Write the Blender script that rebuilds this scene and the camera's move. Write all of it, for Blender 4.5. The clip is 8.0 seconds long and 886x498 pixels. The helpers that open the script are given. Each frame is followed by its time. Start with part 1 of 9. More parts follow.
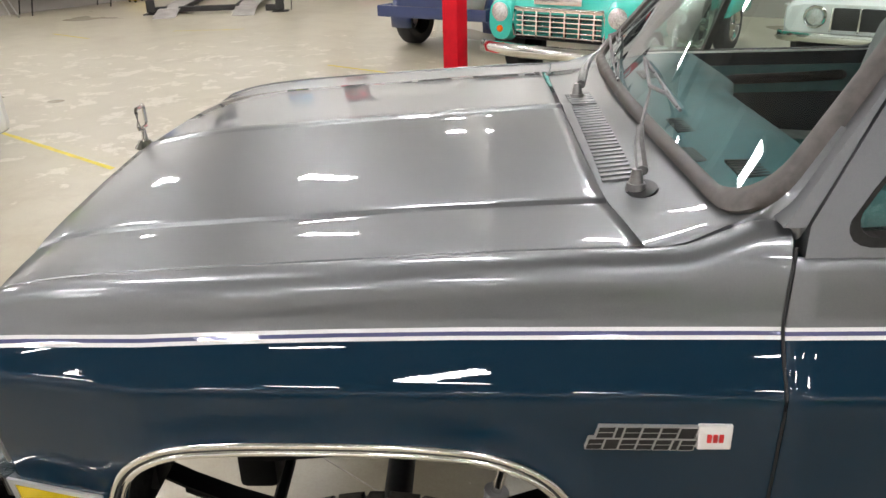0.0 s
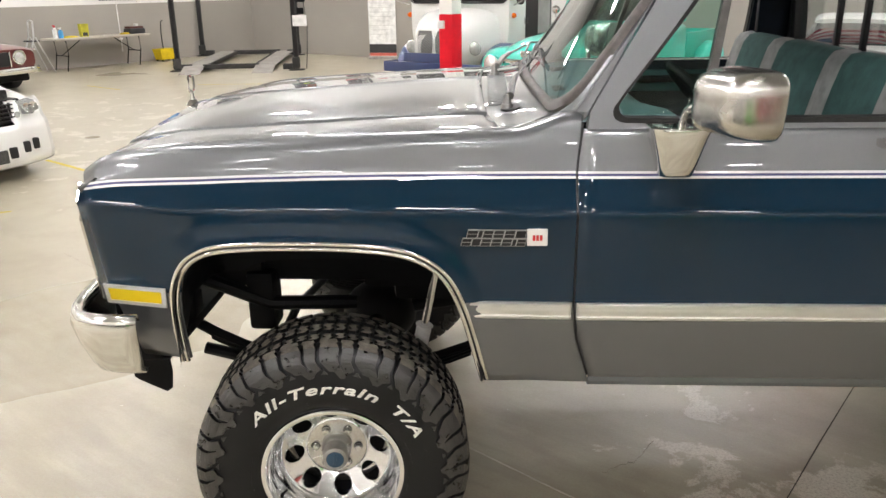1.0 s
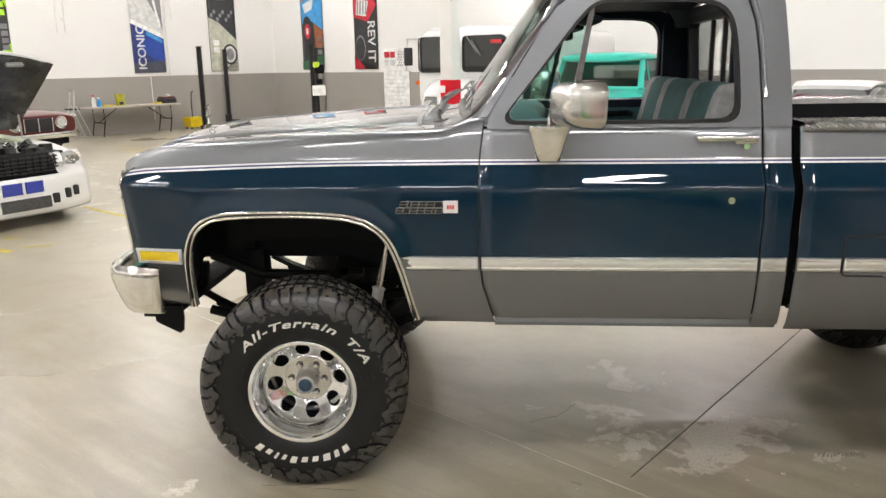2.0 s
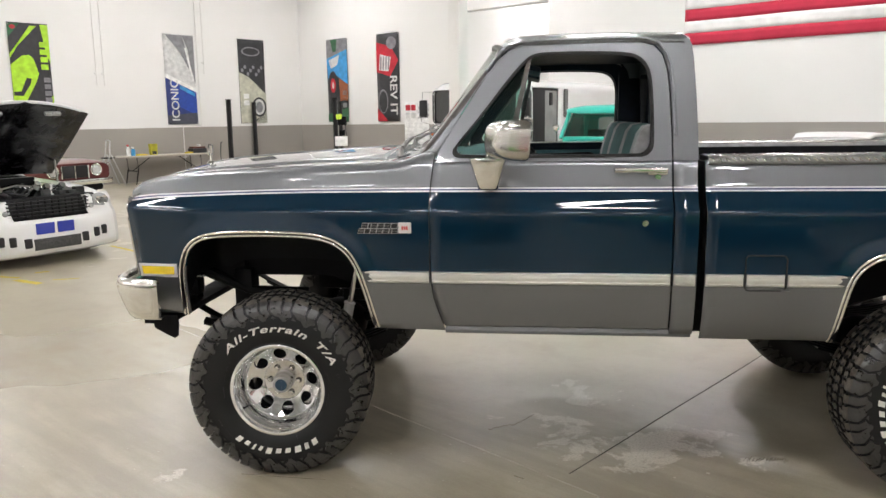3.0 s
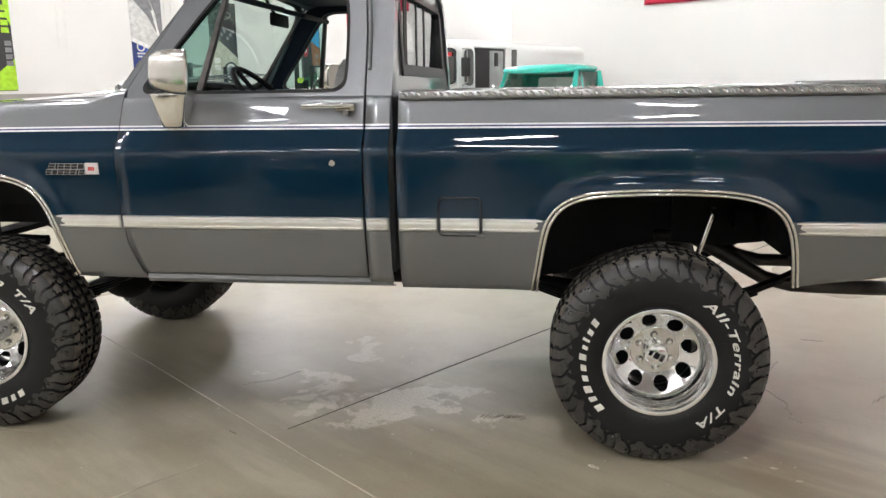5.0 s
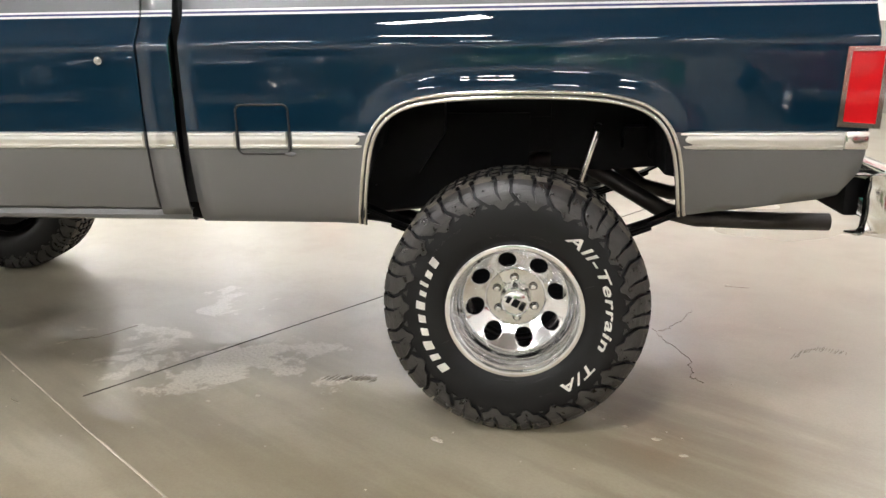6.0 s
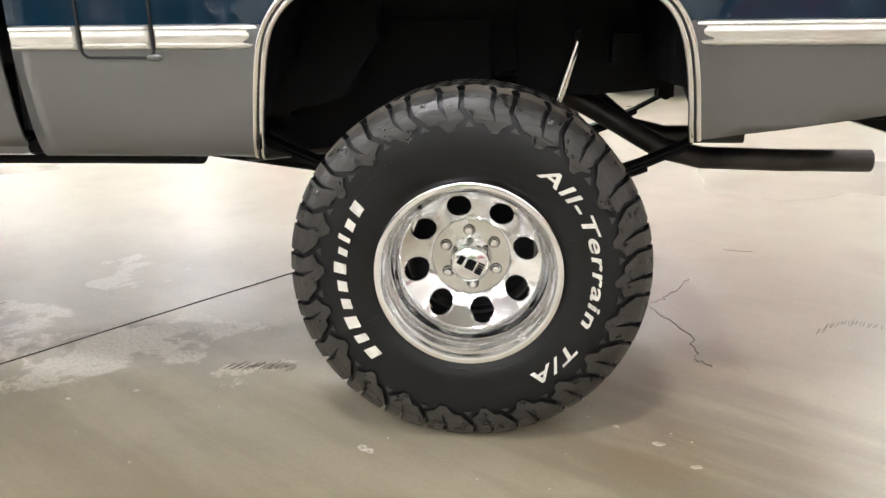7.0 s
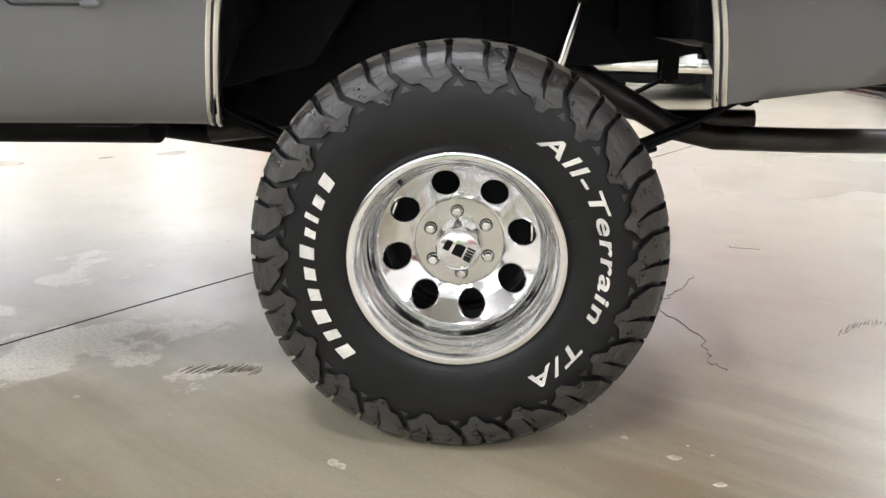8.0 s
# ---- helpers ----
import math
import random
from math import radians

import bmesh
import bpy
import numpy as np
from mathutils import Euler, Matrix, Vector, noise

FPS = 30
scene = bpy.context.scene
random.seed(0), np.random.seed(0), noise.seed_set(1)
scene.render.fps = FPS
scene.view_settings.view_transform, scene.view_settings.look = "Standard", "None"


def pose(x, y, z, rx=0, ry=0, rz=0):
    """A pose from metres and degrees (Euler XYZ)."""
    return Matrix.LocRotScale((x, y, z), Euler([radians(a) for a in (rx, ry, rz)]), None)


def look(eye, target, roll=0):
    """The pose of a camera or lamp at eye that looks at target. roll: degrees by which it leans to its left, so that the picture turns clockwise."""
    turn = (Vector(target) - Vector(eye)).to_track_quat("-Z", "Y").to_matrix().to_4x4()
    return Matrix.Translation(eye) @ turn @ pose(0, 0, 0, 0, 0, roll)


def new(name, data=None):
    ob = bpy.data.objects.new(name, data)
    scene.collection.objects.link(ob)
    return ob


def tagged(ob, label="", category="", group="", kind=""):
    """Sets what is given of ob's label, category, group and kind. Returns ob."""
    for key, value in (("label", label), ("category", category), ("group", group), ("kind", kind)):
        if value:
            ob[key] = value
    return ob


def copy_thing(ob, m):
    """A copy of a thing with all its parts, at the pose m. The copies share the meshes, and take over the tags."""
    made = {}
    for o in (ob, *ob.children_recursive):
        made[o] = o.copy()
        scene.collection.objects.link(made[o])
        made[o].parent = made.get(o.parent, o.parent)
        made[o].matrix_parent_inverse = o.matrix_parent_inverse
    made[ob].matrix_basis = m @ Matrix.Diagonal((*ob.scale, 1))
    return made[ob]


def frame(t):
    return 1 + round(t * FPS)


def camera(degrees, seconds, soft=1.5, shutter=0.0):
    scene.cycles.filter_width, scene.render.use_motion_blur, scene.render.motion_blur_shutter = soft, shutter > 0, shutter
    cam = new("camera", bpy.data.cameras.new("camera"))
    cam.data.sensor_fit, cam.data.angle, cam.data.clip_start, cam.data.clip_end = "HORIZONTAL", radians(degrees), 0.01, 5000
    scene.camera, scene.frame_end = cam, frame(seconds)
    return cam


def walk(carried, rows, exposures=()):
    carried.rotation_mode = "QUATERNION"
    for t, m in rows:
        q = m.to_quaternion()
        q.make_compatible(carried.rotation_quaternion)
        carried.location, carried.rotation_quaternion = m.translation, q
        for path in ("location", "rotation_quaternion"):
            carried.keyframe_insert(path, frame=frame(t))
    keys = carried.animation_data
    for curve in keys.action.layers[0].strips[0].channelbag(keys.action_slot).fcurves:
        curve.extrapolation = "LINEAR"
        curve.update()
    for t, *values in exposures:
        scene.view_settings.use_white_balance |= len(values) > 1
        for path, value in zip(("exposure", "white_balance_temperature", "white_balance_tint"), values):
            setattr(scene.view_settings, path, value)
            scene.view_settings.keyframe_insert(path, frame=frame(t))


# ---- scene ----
cam = camera(59.0, 8.0)
PATH = [
    (0, (0.23, -1.094, 2.027), (0.153, 0.734, 1.22), -1.6),
    (0.5, (0.328, -1.583, 1.966), (0.233, 0.274, 1.23), -1.5),
    (1, (0.48, -2.098, 1.877), (0.377, -0.208, 1.232), -0.9),
    (1.5, (0.666, -2.582, 1.802), (0.542, -0.665, 1.247), -0.9),
    (3, (1.21, -3.424, 1.687), (0.976, -1.467, 1.353), -0.8),
    (3.5, (1.459, -3.514, 1.688), (1.2, -1.557, 1.372), -0.8),
    (4, (1.805, -3.47, 1.645), (1.528, -1.515, 1.328), -0.9),
    (5.5, (2.863, -2.751, 1.413), (2.592, -0.826, 0.943), -0.7),
    (6, (3.0449, -2.3957, 1.2704), (2.8129, -0.4767, 0.7544), -0.8),
    (6.5, (3.0945, -2.0482, 1.1419), (2.8965, -0.1362, 0.5889), -0.8),
    (7, (3.0719, -1.7615, 1.0103), (2.9119, 0.1495, 0.4413), -0.6),
    (7.5, (3.0581, -1.5892, 0.9213), (2.9271, 0.3238, 0.3533), -0.3),
    (8, (3.0559, -1.5331, 0.8835), (2.9319, 0.3879, 0.3385), -0.1),
]
walk(cam, [(t, look(eye, target, roll)) for t, eye, target, roll in PATH],
     exposures=[(0, 0.12, 6300, 13), (1, 0.36, 6400, 13), (1.5, 0.32, 6400, 13), (3, 0.04, 6250, 13), (4, 0.04, 6150, 13), (5.5, 0.42, 6200, 13), (6.5, 0.72, 6300, 13), (8, 0.80, 5950, 13)])


# ---------------------------------------------------------------- light
world = bpy.data.worlds.new("world")
scene.world = world
world.use_nodes = True
world.node_tree.nodes["Background"].inputs[0].default_value = (0.9, 0.95, 1.0, 1)
world.node_tree.nodes["Background"].inputs[1].default_value = 0.02
scene.view_settings.exposure = 0.0
LAMP = 125.0

# the hall stands turned against the truck: a runs along the back wall, b along the left wall towards the camera
CORNER = Vector((-6.43, 21.96, 0))
HALL_TURN = 55.2 - 90
AX = Vector((math.sin(radians(55.2)), -math.cos(radians(55.2)), 0))
BX = Vector((-math.cos(radians(55.2)), -math.sin(radians(55.2)), 0))
HALL_A, HALL_B, HALL_H = 36.0, 31.0, 7.2


def hall(a, b, z=0.0):
    return CORNER + a * AX + b * BX + Vector((0, 0, z))


def hall_pose(a, b, z=0.0, turn=0.0):
    p = hall(a, b, z)
    return pose(p.x, p.y, p.z, 0, 0, HALL_TURN + turn)


def hall_local(x, y):
    """The hall's own coordinates of a place."""
    d = Vector((x, y, 0)) - CORNER
    return d.dot(AX), -d.dot(BX)


# ---------------------------------------------------------------- materials
def material(name, color, rough=0.5, metal=0.0, coat=0.0, coat_rough=0.03, emission=0.0, spec=0.5):
    m = bpy.data.materials.new(name)
    m.use_nodes = True
    b = m.node_tree.nodes["Principled BSDF"]
    b.inputs["Base Color"].default_value = (*color, 1)
    b.inputs["Roughness"].default_value = rough
    b.inputs["Metallic"].default_value = metal
    b.inputs["Coat Weight"].default_value = coat
    b.inputs["Coat Roughness"].default_value = coat_rough
    b.inputs["Specular IOR Level"].default_value = spec
    if emission:
        b.inputs["Emission Color"].default_value = (*color, 1)
        b.inputs["Emission Strength"].default_value = emission
    return m


def node(m, kind, **values):
    n = m.node_tree.nodes.new(kind)
    for key, value in values.items():
        n.inputs[key.replace("_", " ")].default_value = value
    return n


def link(m, a, b):
    m.node_tree.links.new(a, b)


def shader(m):
    return m.node_tree.nodes["Principled BSDF"]


def place(m):
    return m.node_tree.nodes.new("ShaderNodeTexCoord").outputs["Object"]


def vary(m, scale=3.0, amount=0.15, detail=6.0, bump=0.0, bump_scale=80.0, rough=0.0, fine=0.0):
    """Uneven colour at two scales, uneven gloss and fine relief."""
    b = shader(m)
    base = list(b.inputs["Base Color"].default_value)[:3]
    at = place(m)
    big = node(m, "ShaderNodeTexNoise", Scale=scale, Detail=detail, Roughness=0.6)
    small = node(m, "ShaderNodeTexNoise", Scale=scale * 14, Detail=4.0, Roughness=0.6)
    link(m, at, big.inputs["Vector"])
    link(m, at, small.inputs["Vector"])
    mean = node(m, "ShaderNodeMath")
    mean.operation = "MULTIPLY_ADD"
    link(m, small.outputs["Fac"], mean.inputs[0])
    mean.inputs[1].default_value = fine
    link(m, big.outputs["Fac"], mean.inputs[2])
    ramp = m.node_tree.nodes.new("ShaderNodeValToRGB")
    link(m, mean.outputs[0], ramp.inputs["Fac"])
    low, high = 0.35 + fine * 0.35, 0.65 + fine * 0.65
    ramp.color_ramp.elements[0].position, ramp.color_ramp.elements[1].position = min(low, 0.95), min(high, 1.0)
    ramp.color_ramp.elements[0].color = (*[c * (1 - amount) for c in base], 1)
    ramp.color_ramp.elements[1].color = (*[min(c * (1 + amount), 1) for c in base], 1)
    link(m, ramp.outputs["Color"], b.inputs["Base Color"])
    if rough:
        r = node(m, "ShaderNodeMapRange")
        link(m, big.outputs["Fac"], r.inputs["Value"])
        r.inputs["From Min"].default_value, r.inputs["From Max"].default_value = 0.3, 0.7
        mid = b.inputs["Roughness"].default_value
        r.inputs["To Min"].default_value, r.inputs["To Max"].default_value = max(mid - rough, 0.01), mid + rough
        link(m, r.outputs["Result"], b.inputs["Roughness"])
    if bump:
        n = node(m, "ShaderNodeTexNoise", Scale=bump_scale, Detail=4.0)
        link(m, at, n.inputs["Vector"])
        bp = node(m, "ShaderNodeBump", Strength=bump, Distance=0.004)
        link(m, n.outputs["Fac"], bp.inputs["Height"])
        link(m, bp.outputs["Normal"], b.inputs["Normal"])
    return m


def paint(name, color, metal=0.0, rough=0.35):
    """Body paint under clear coat, with a fine flake and a faint orange peel."""
    m = material(name, color, rough, metal, coat=1.0, coat_rough=0.04)
    b = shader(m)
    at = place(m)
    flake = node(m, "ShaderNodeTexNoise", Scale=900.0, Detail=1.0)
    peel = node(m, "ShaderNodeTexNoise", Scale=55.0, Detail=2.0)
    link(m, at, flake.inputs["Vector"])
    link(m, at, peel.inputs["Vector"])
    ramp = m.node_tree.nodes.new("ShaderNodeValToRGB")
    ramp.color_ramp.elements[0].color = (*[c * 0.8 for c in color], 1)
    ramp.color_ramp.elements[1].color = (*[min(1, c * 1.2) for c in color], 1)
    link(m, flake.outputs["Fac"], ramp.inputs["Fac"])
    link(m, ramp.outputs["Color"], b.inputs["Base Color"])
    bp = node(m, "ShaderNodeBump", Strength=0.025, Distance=0.002)
    link(m, peel.outputs["Fac"], bp.inputs["Height"])
    link(m, bp.outputs["Normal"], b.inputs["Coat Normal"])
    return m


def glass(name, tint=(0.75, 0.88, 0.84), gloss=1.0):
    m = bpy.data.materials.new(name)
    m.use_nodes = True
    t = m.node_tree
    t.nodes.remove(t.nodes["Principled BSDF"])
    see = t.nodes.new("ShaderNodeBsdfTransparent")
    see.inputs["Color"].default_value = (*tint, 1)
    shine = t.nodes.new("ShaderNodeBsdfGlossy")
    shine.inputs["Roughness"].default_value = 0.01
    face = t.nodes.new("ShaderNodeLayerWeight")
    face.inputs["Blend"].default_value = 0.5
    power = t.nodes.new("ShaderNodeMath")
    power.operation = "POWER"
    t.links.new(face.outputs["Facing"], power.inputs[0])
    power.inputs[1].default_value = 3.6
    fres = t.nodes.new("ShaderNodeMath")
    fres.operation = "MULTIPLY_ADD"
    t.links.new(power.outputs[0], fres.inputs[0])
    fres.inputs[1].default_value, fres.inputs[2].default_value = 0.92, 0.07
    mix = t.nodes.new("ShaderNodeMixShader")
    t.links.new(fres.outputs[0], mix.inputs[0])
    t.links.new(see.outputs[0], mix.inputs[1])
    t.links.new(shine.outputs[0], mix.inputs[2])
    t.links.new(mix.outputs[0], t.nodes["Material Output"].inputs["Surface"])
    return m


SILVER = paint("silver metallic paint", (0.172, 0.178, 0.184), metal=0.80, rough=0.38)
shader(SILVER).inputs["Coat Roughness"].default_value = 0.015
NAVY = paint("dark blue metallic paint", (0.0010, 0.0165, 0.035), metal=0.0, rough=0.5)
shader(NAVY).inputs["Specular IOR Level"].default_value = 0.05
shader(NAVY).inputs["Coat Weight"].default_value = 0.85
shader(NAVY).inputs["Coat Roughness"].default_value = 0.015
STRIPE_WHITE = paint("white pinstripe", (0.75, 0.75, 0.76))
STRIPE_BLUE = paint("violet pinstripe", (0.045, 0.05, 0.15))
CHROME = vary(material("chrome", (0.78, 0.77, 0.74), 0.12, 1.0), 9, 0.04, rough=0.03, bump=0.015, bump_scale=25)
ALLOY = vary(material("polished aluminium", (0.90, 0.905, 0.91), 0.12, 1.0), 14, 0.05, rough=0.05, bump=0.02, bump_scale=40)
PLATE = vary(material("diamond plate aluminium", (0.32, 0.32, 0.318), 0.38, 1.0), 20, 0.2, rough=0.1)
RUBBER = vary(material("tyre rubber", (0.005, 0.005, 0.0054), 0.40, spec=0.36), 20, 0.25, bump=0.12, bump_scale=350, rough=0.1, fine=0.4)
TREAD = vary(material("dusty tread rubber", (0.105, 0.094, 0.077), 0.8, spec=0.3), 26, 0.45, bump=0.25, bump_scale=240, rough=0.08, fine=0.5)
LUG = vary(material("worn lug rubber", (0.026, 0.024, 0.0215), 0.33, spec=0.7), 30, 0.35, bump=0.2, bump_scale=260, rough=0.1, fine=0.4)


def sipes(m):
    """Fine wavy grooves that run round the shoulder of the tyre."""
    b = shader(m)
    wave = node(m, "ShaderNodeTexWave", Scale=19.0, Distortion=5.0, Detail=2.0)
    wave.wave_type, wave.rings_direction = "RINGS", "Y"
    wave.inputs["Detail Scale"].default_value = 1.6
    link(m, place(m), wave.inputs["Vector"])
    cut = node(m, "ShaderNodeMapRange")
    link(m, wave.outputs["Fac"], cut.inputs["Value"])
    cut.inputs["From Min"].default_value, cut.inputs["From Max"].default_value = 0.0, 0.22
    bp = node(m, "ShaderNodeBump", Strength=0.22, Distance=0.003)
    link(m, cut.outputs["Result"], bp.inputs["Height"])
    link(m, b.inputs["Normal"].links[0].from_socket, bp.inputs["Normal"])
    link(m, bp.outputs["Normal"], b.inputs["Normal"])


sipes(LUG)
sipes(TREAD)
BRUSHED = vary(material("brushed aluminium", (0.80, 0.79, 0.765), 0.34, 1.0), 18, 0.06, rough=0.06, bump=0.03, bump_scale=200)
LETTER = vary(material("white tyre letters", (0.74, 0.72, 0.66), 0.55), 40, 0.12)
BLACK = vary(material("black chassis paint", (0.0025, 0.0025, 0.003), 0.55, spec=0.15), 8, 0.4, rough=0.12, bump=0.08, bump_scale=90)
LINER = vary(material("black bed liner", (0.006, 0.006, 0.008), 0.65, spec=0.25), 8, 0.3, bump=0.3, bump_scale=300)
GASKET = vary(material("weathered brown rubber", (0.065, 0.055, 0.049), 0.42), 30, 0.3, rough=0.1)
TRIM_BLACK = material("black rubber trim", (0.01, 0.01, 0.011), 0.45)
MOULD = vary(material("bright side moulding", (0.86, 0.85, 0.82), 0.34, 1.0), 12, 0.03)
AMBER = material("amber lens", (0.83, 0.60, 0.02), 0.18, coat=1.0)
RED_LENS = material("red lens", (0.66, 0.010, 0.014), 0.15, coat=1.0)
GLASS = glass("green tinted glass", (0.74, 0.88, 0.84))
CLEAR = glass("clear glass", (0.88, 0.92, 0.9))
REAR_GLASS = glass("faintly tinted rear glass", (0.93, 0.955, 0.945))
PLATE_MARK = vary(material("polished plate marks", (0.78, 0.78, 0.77), 0.22, 1.0), 20, 0.15)
TINTED = glass("dim window glass", (0.52, 0.60, 0.57))
BRUSHED = vary(material("brushed stainless steel", (0.66, 0.645, 0.61), 0.24, 1.0), 14, 0.08, rough=0.06, bump=0.02, bump_scale=60)
MIRROR = material("mirror glass", (0.9, 0.9, 0.9), 0.01, 1.0)
TEAL_TRIM = vary(material("teal vinyl", (0.035, 0.115, 0.125), 0.5), 10, 0.15, bump=0.1, bump_scale=260)
TEAL_CLOTH = vary(material("teal velour", (0.030, 0.085, 0.082), 0.9), 16, 0.3, bump=0.3, bump_scale=420, fine=0.5)
GREY_CLOTH = vary(material("grey velour", (0.22, 0.22, 0.22), 0.9), 16, 0.2, bump=0.3, bump_scale=420)
DARK_TRIM = vary(material("dark blue interior trim", (0.004, 0.008, 0.016), 0.6, spec=0.25), 12, 0.3, bump=0.1, bump_scale=200)
STEEL = vary(material("steel", (0.42, 0.41, 0.39), 0.35, 1.0), 15, 0.2, rough=0.1)


def wall_material():
    """White paint over a warm grey dado, with a soft uneven edge and scuffs."""
    m = material("painted hall wall", (0.8, 0.79, 0.76), 0.62)
    b = shader(m)
    at = place(m)
    sep = m.node_tree.nodes.new("ShaderNodeSeparateXYZ")
    link(m, at, sep.inputs[0])
    n = node(m, "ShaderNodeTexNoise", Scale=0.8, Detail=5.0)
    link(m, at, n.inputs["Vector"])
    wob = node(m, "ShaderNodeMath")
    wob.operation = "MULTIPLY_ADD"
    link(m, n.outputs["Fac"], wob.inputs[0])
    wob.inputs[1].default_value = 0.02
    link(m, sep.outputs["Z"], wob.inputs[2])
    step = node(m, "ShaderNodeMapRange")
    link(m, wob.outputs[0], step.inputs["Value"])
    step.inputs["From Min"].default_value, step.inputs["From Max"].default_value = 1.483, 1.489
    shade = m.node_tree.nodes.new("ShaderNodeValToRGB")
    link(m, n.outputs["Fac"], shade.inputs["Fac"])
    shade.color_ramp.elements[0].color = (0.30, 0.28, 0.25, 1)
    shade.color_ramp.elements[1].color = (0.36, 0.335, 0.30, 1)
    white = m.node_tree.nodes.new("ShaderNodeValToRGB")
    link(m, n.outputs["Fac"], white.inputs["Fac"])
    white.color_ramp.elements[0].color = (0.77, 0.76, 0.73, 1)
    white.color_ramp.elements[1].color = (0.82, 0.81, 0.785, 1)
    mix = m.node_tree.nodes.new("ShaderNodeMix")
    mix.data_type = "RGBA"
    link(m, step.outputs["Result"], mix.inputs["Factor"])
    link(m, shade.outputs["Color"], mix.inputs["A"])
    link(m, white.outputs["Color"], mix.inputs["B"])
    link(m, mix.outputs["Result"], b.inputs["Base Color"])
    bp = node(m, "ShaderNodeBump", Strength=0.06, Distance=0.004)
    fine = node(m, "ShaderNodeTexNoise", Scale=60.0, Detail=3.0)
    link(m, at, fine.inputs["Vector"])
    link(m, fine.outputs["Fac"], bp.inputs["Height"])
    link(m, bp.outputs["Normal"], b.inputs["Normal"])
    return m


def floor_material():
    """Sealed concrete: soft buff clouds under a worn gloss, pale bare patches in some places, brown stains, dust."""
    m = material("sealed concrete", (0.3, 0.27, 0.22), 0.34, coat=0.85, coat_rough=0.15)
    b = shader(m)
    at = place(m)
    cloud = node(m, "ShaderNodeTexNoise", Scale=0.30, Detail=3.0, Roughness=0.5)
    mott = node(m, "ShaderNodeTexNoise", Scale=1.4, Detail=6.0, Roughness=0.58, Distortion=0.3)
    speck = node(m, "ShaderNodeTexNoise", Scale=90.0, Detail=5.0, Roughness=0.75)
    worn = node(m, "ShaderNodeTexNoise", Scale=2.6, Detail=9.0, Roughness=0.66, Distortion=0.25)
    stain = node(m, "ShaderNodeTexNoise", Scale=1.3, Detail=7.0, Roughness=0.62, Distortion=0.4)
    streak = node(m, "ShaderNodeTexNoise", Scale=1.0, Detail=5.0, Roughness=0.6)
    region = node(m, "ShaderNodeTexNoise", Scale=0.13, Detail=1.0)
    for n in (cloud, mott, speck, worn, region):
        link(m, at, n.inputs["Vector"])
    shift = m.node_tree.nodes.new("ShaderNodeMapping")
    shift.inputs["Location"].default_value = (11.0, 4.0, 0)
    link(m, at, shift.inputs["Vector"])
    link(m, shift.outputs["Vector"], stain.inputs["Vector"])
    drag = m.node_tree.nodes.new("ShaderNodeMapping")
    drag.inputs["Scale"].default_value = (0.8, 5.0, 1)
    drag.inputs["Rotation"].default_value = (0, 0, radians(28))
    link(m, at, drag.inputs["Vector"])
    link(m, drag.outputs["Vector"], streak.inputs["Vector"])

    def total(*terms):
        """Sum of (output, weight) pairs."""
        last = None
        for out, w in terms:
            n = node(m, "ShaderNodeMath")
            n.operation = "MULTIPLY_ADD"
            link(m, out, n.inputs[0])
            n.inputs[1].default_value = w
            if last is None:
                n.inputs[2].default_value = 0.0
            else:
                link(m, last, n.inputs[2])
            last = n.outputs[0]
        return last

    def between(out, lo, hi, a=0.0, c=1.0):
        n = node(m, "ShaderNodeMapRange")
        n.interpolation_type = "SMOOTHSTEP"
        link(m, out, n.inputs["Value"])
        n.inputs["From Min"].default_value, n.inputs["From Max"].default_value = lo, hi
        n.inputs["To Min"].default_value, n.inputs["To Max"].default_value = a, c
        return n.outputs["Result"]

    def mix(fac, a, c, blend="MIX"):
        n = m.node_tree.nodes.new("ShaderNodeMix")
        n.data_type = "RGBA"
        n.blend_type = blend
        link(m, fac, n.inputs["Factor"])
        link(m, a, n.inputs["A"])
        if isinstance(c, tuple):
            n.inputs["B"].default_value = (*c, 1)
        else:
            link(m, c, n.inputs["B"])
        return n.outputs["Result"]
    base = m.node_tree.nodes.new("ShaderNodeValToRGB")
    e = base.color_ramp.elements
    e[0].position, e[0].color = 0.36, (0.345, 0.306, 0.216, 1)
    e[1].position, e[1].color = 0.66, (0.450, 0.412, 0.310, 1)
    k = e.new(0.5)
    k.color = (0.392, 0.354, 0.258, 1)
    link(m, total((cloud.outputs["Fac"], 0.45), (mott.outputs["Fac"], 0.38), (streak.outputs["Fac"], 0.17)), base.inputs["Fac"])
    color = base.outputs["Color"]
    color = mix(between(stain.outputs["Fac"], 0.48, 0.74, 0.0, 0.42), color, (0.235, 0.185, 0.115))
    color = mix(between(worn.outputs["Fac"], 0.44, 0.66, 0.0, 0.34), color, (0.275, 0.218, 0.135))
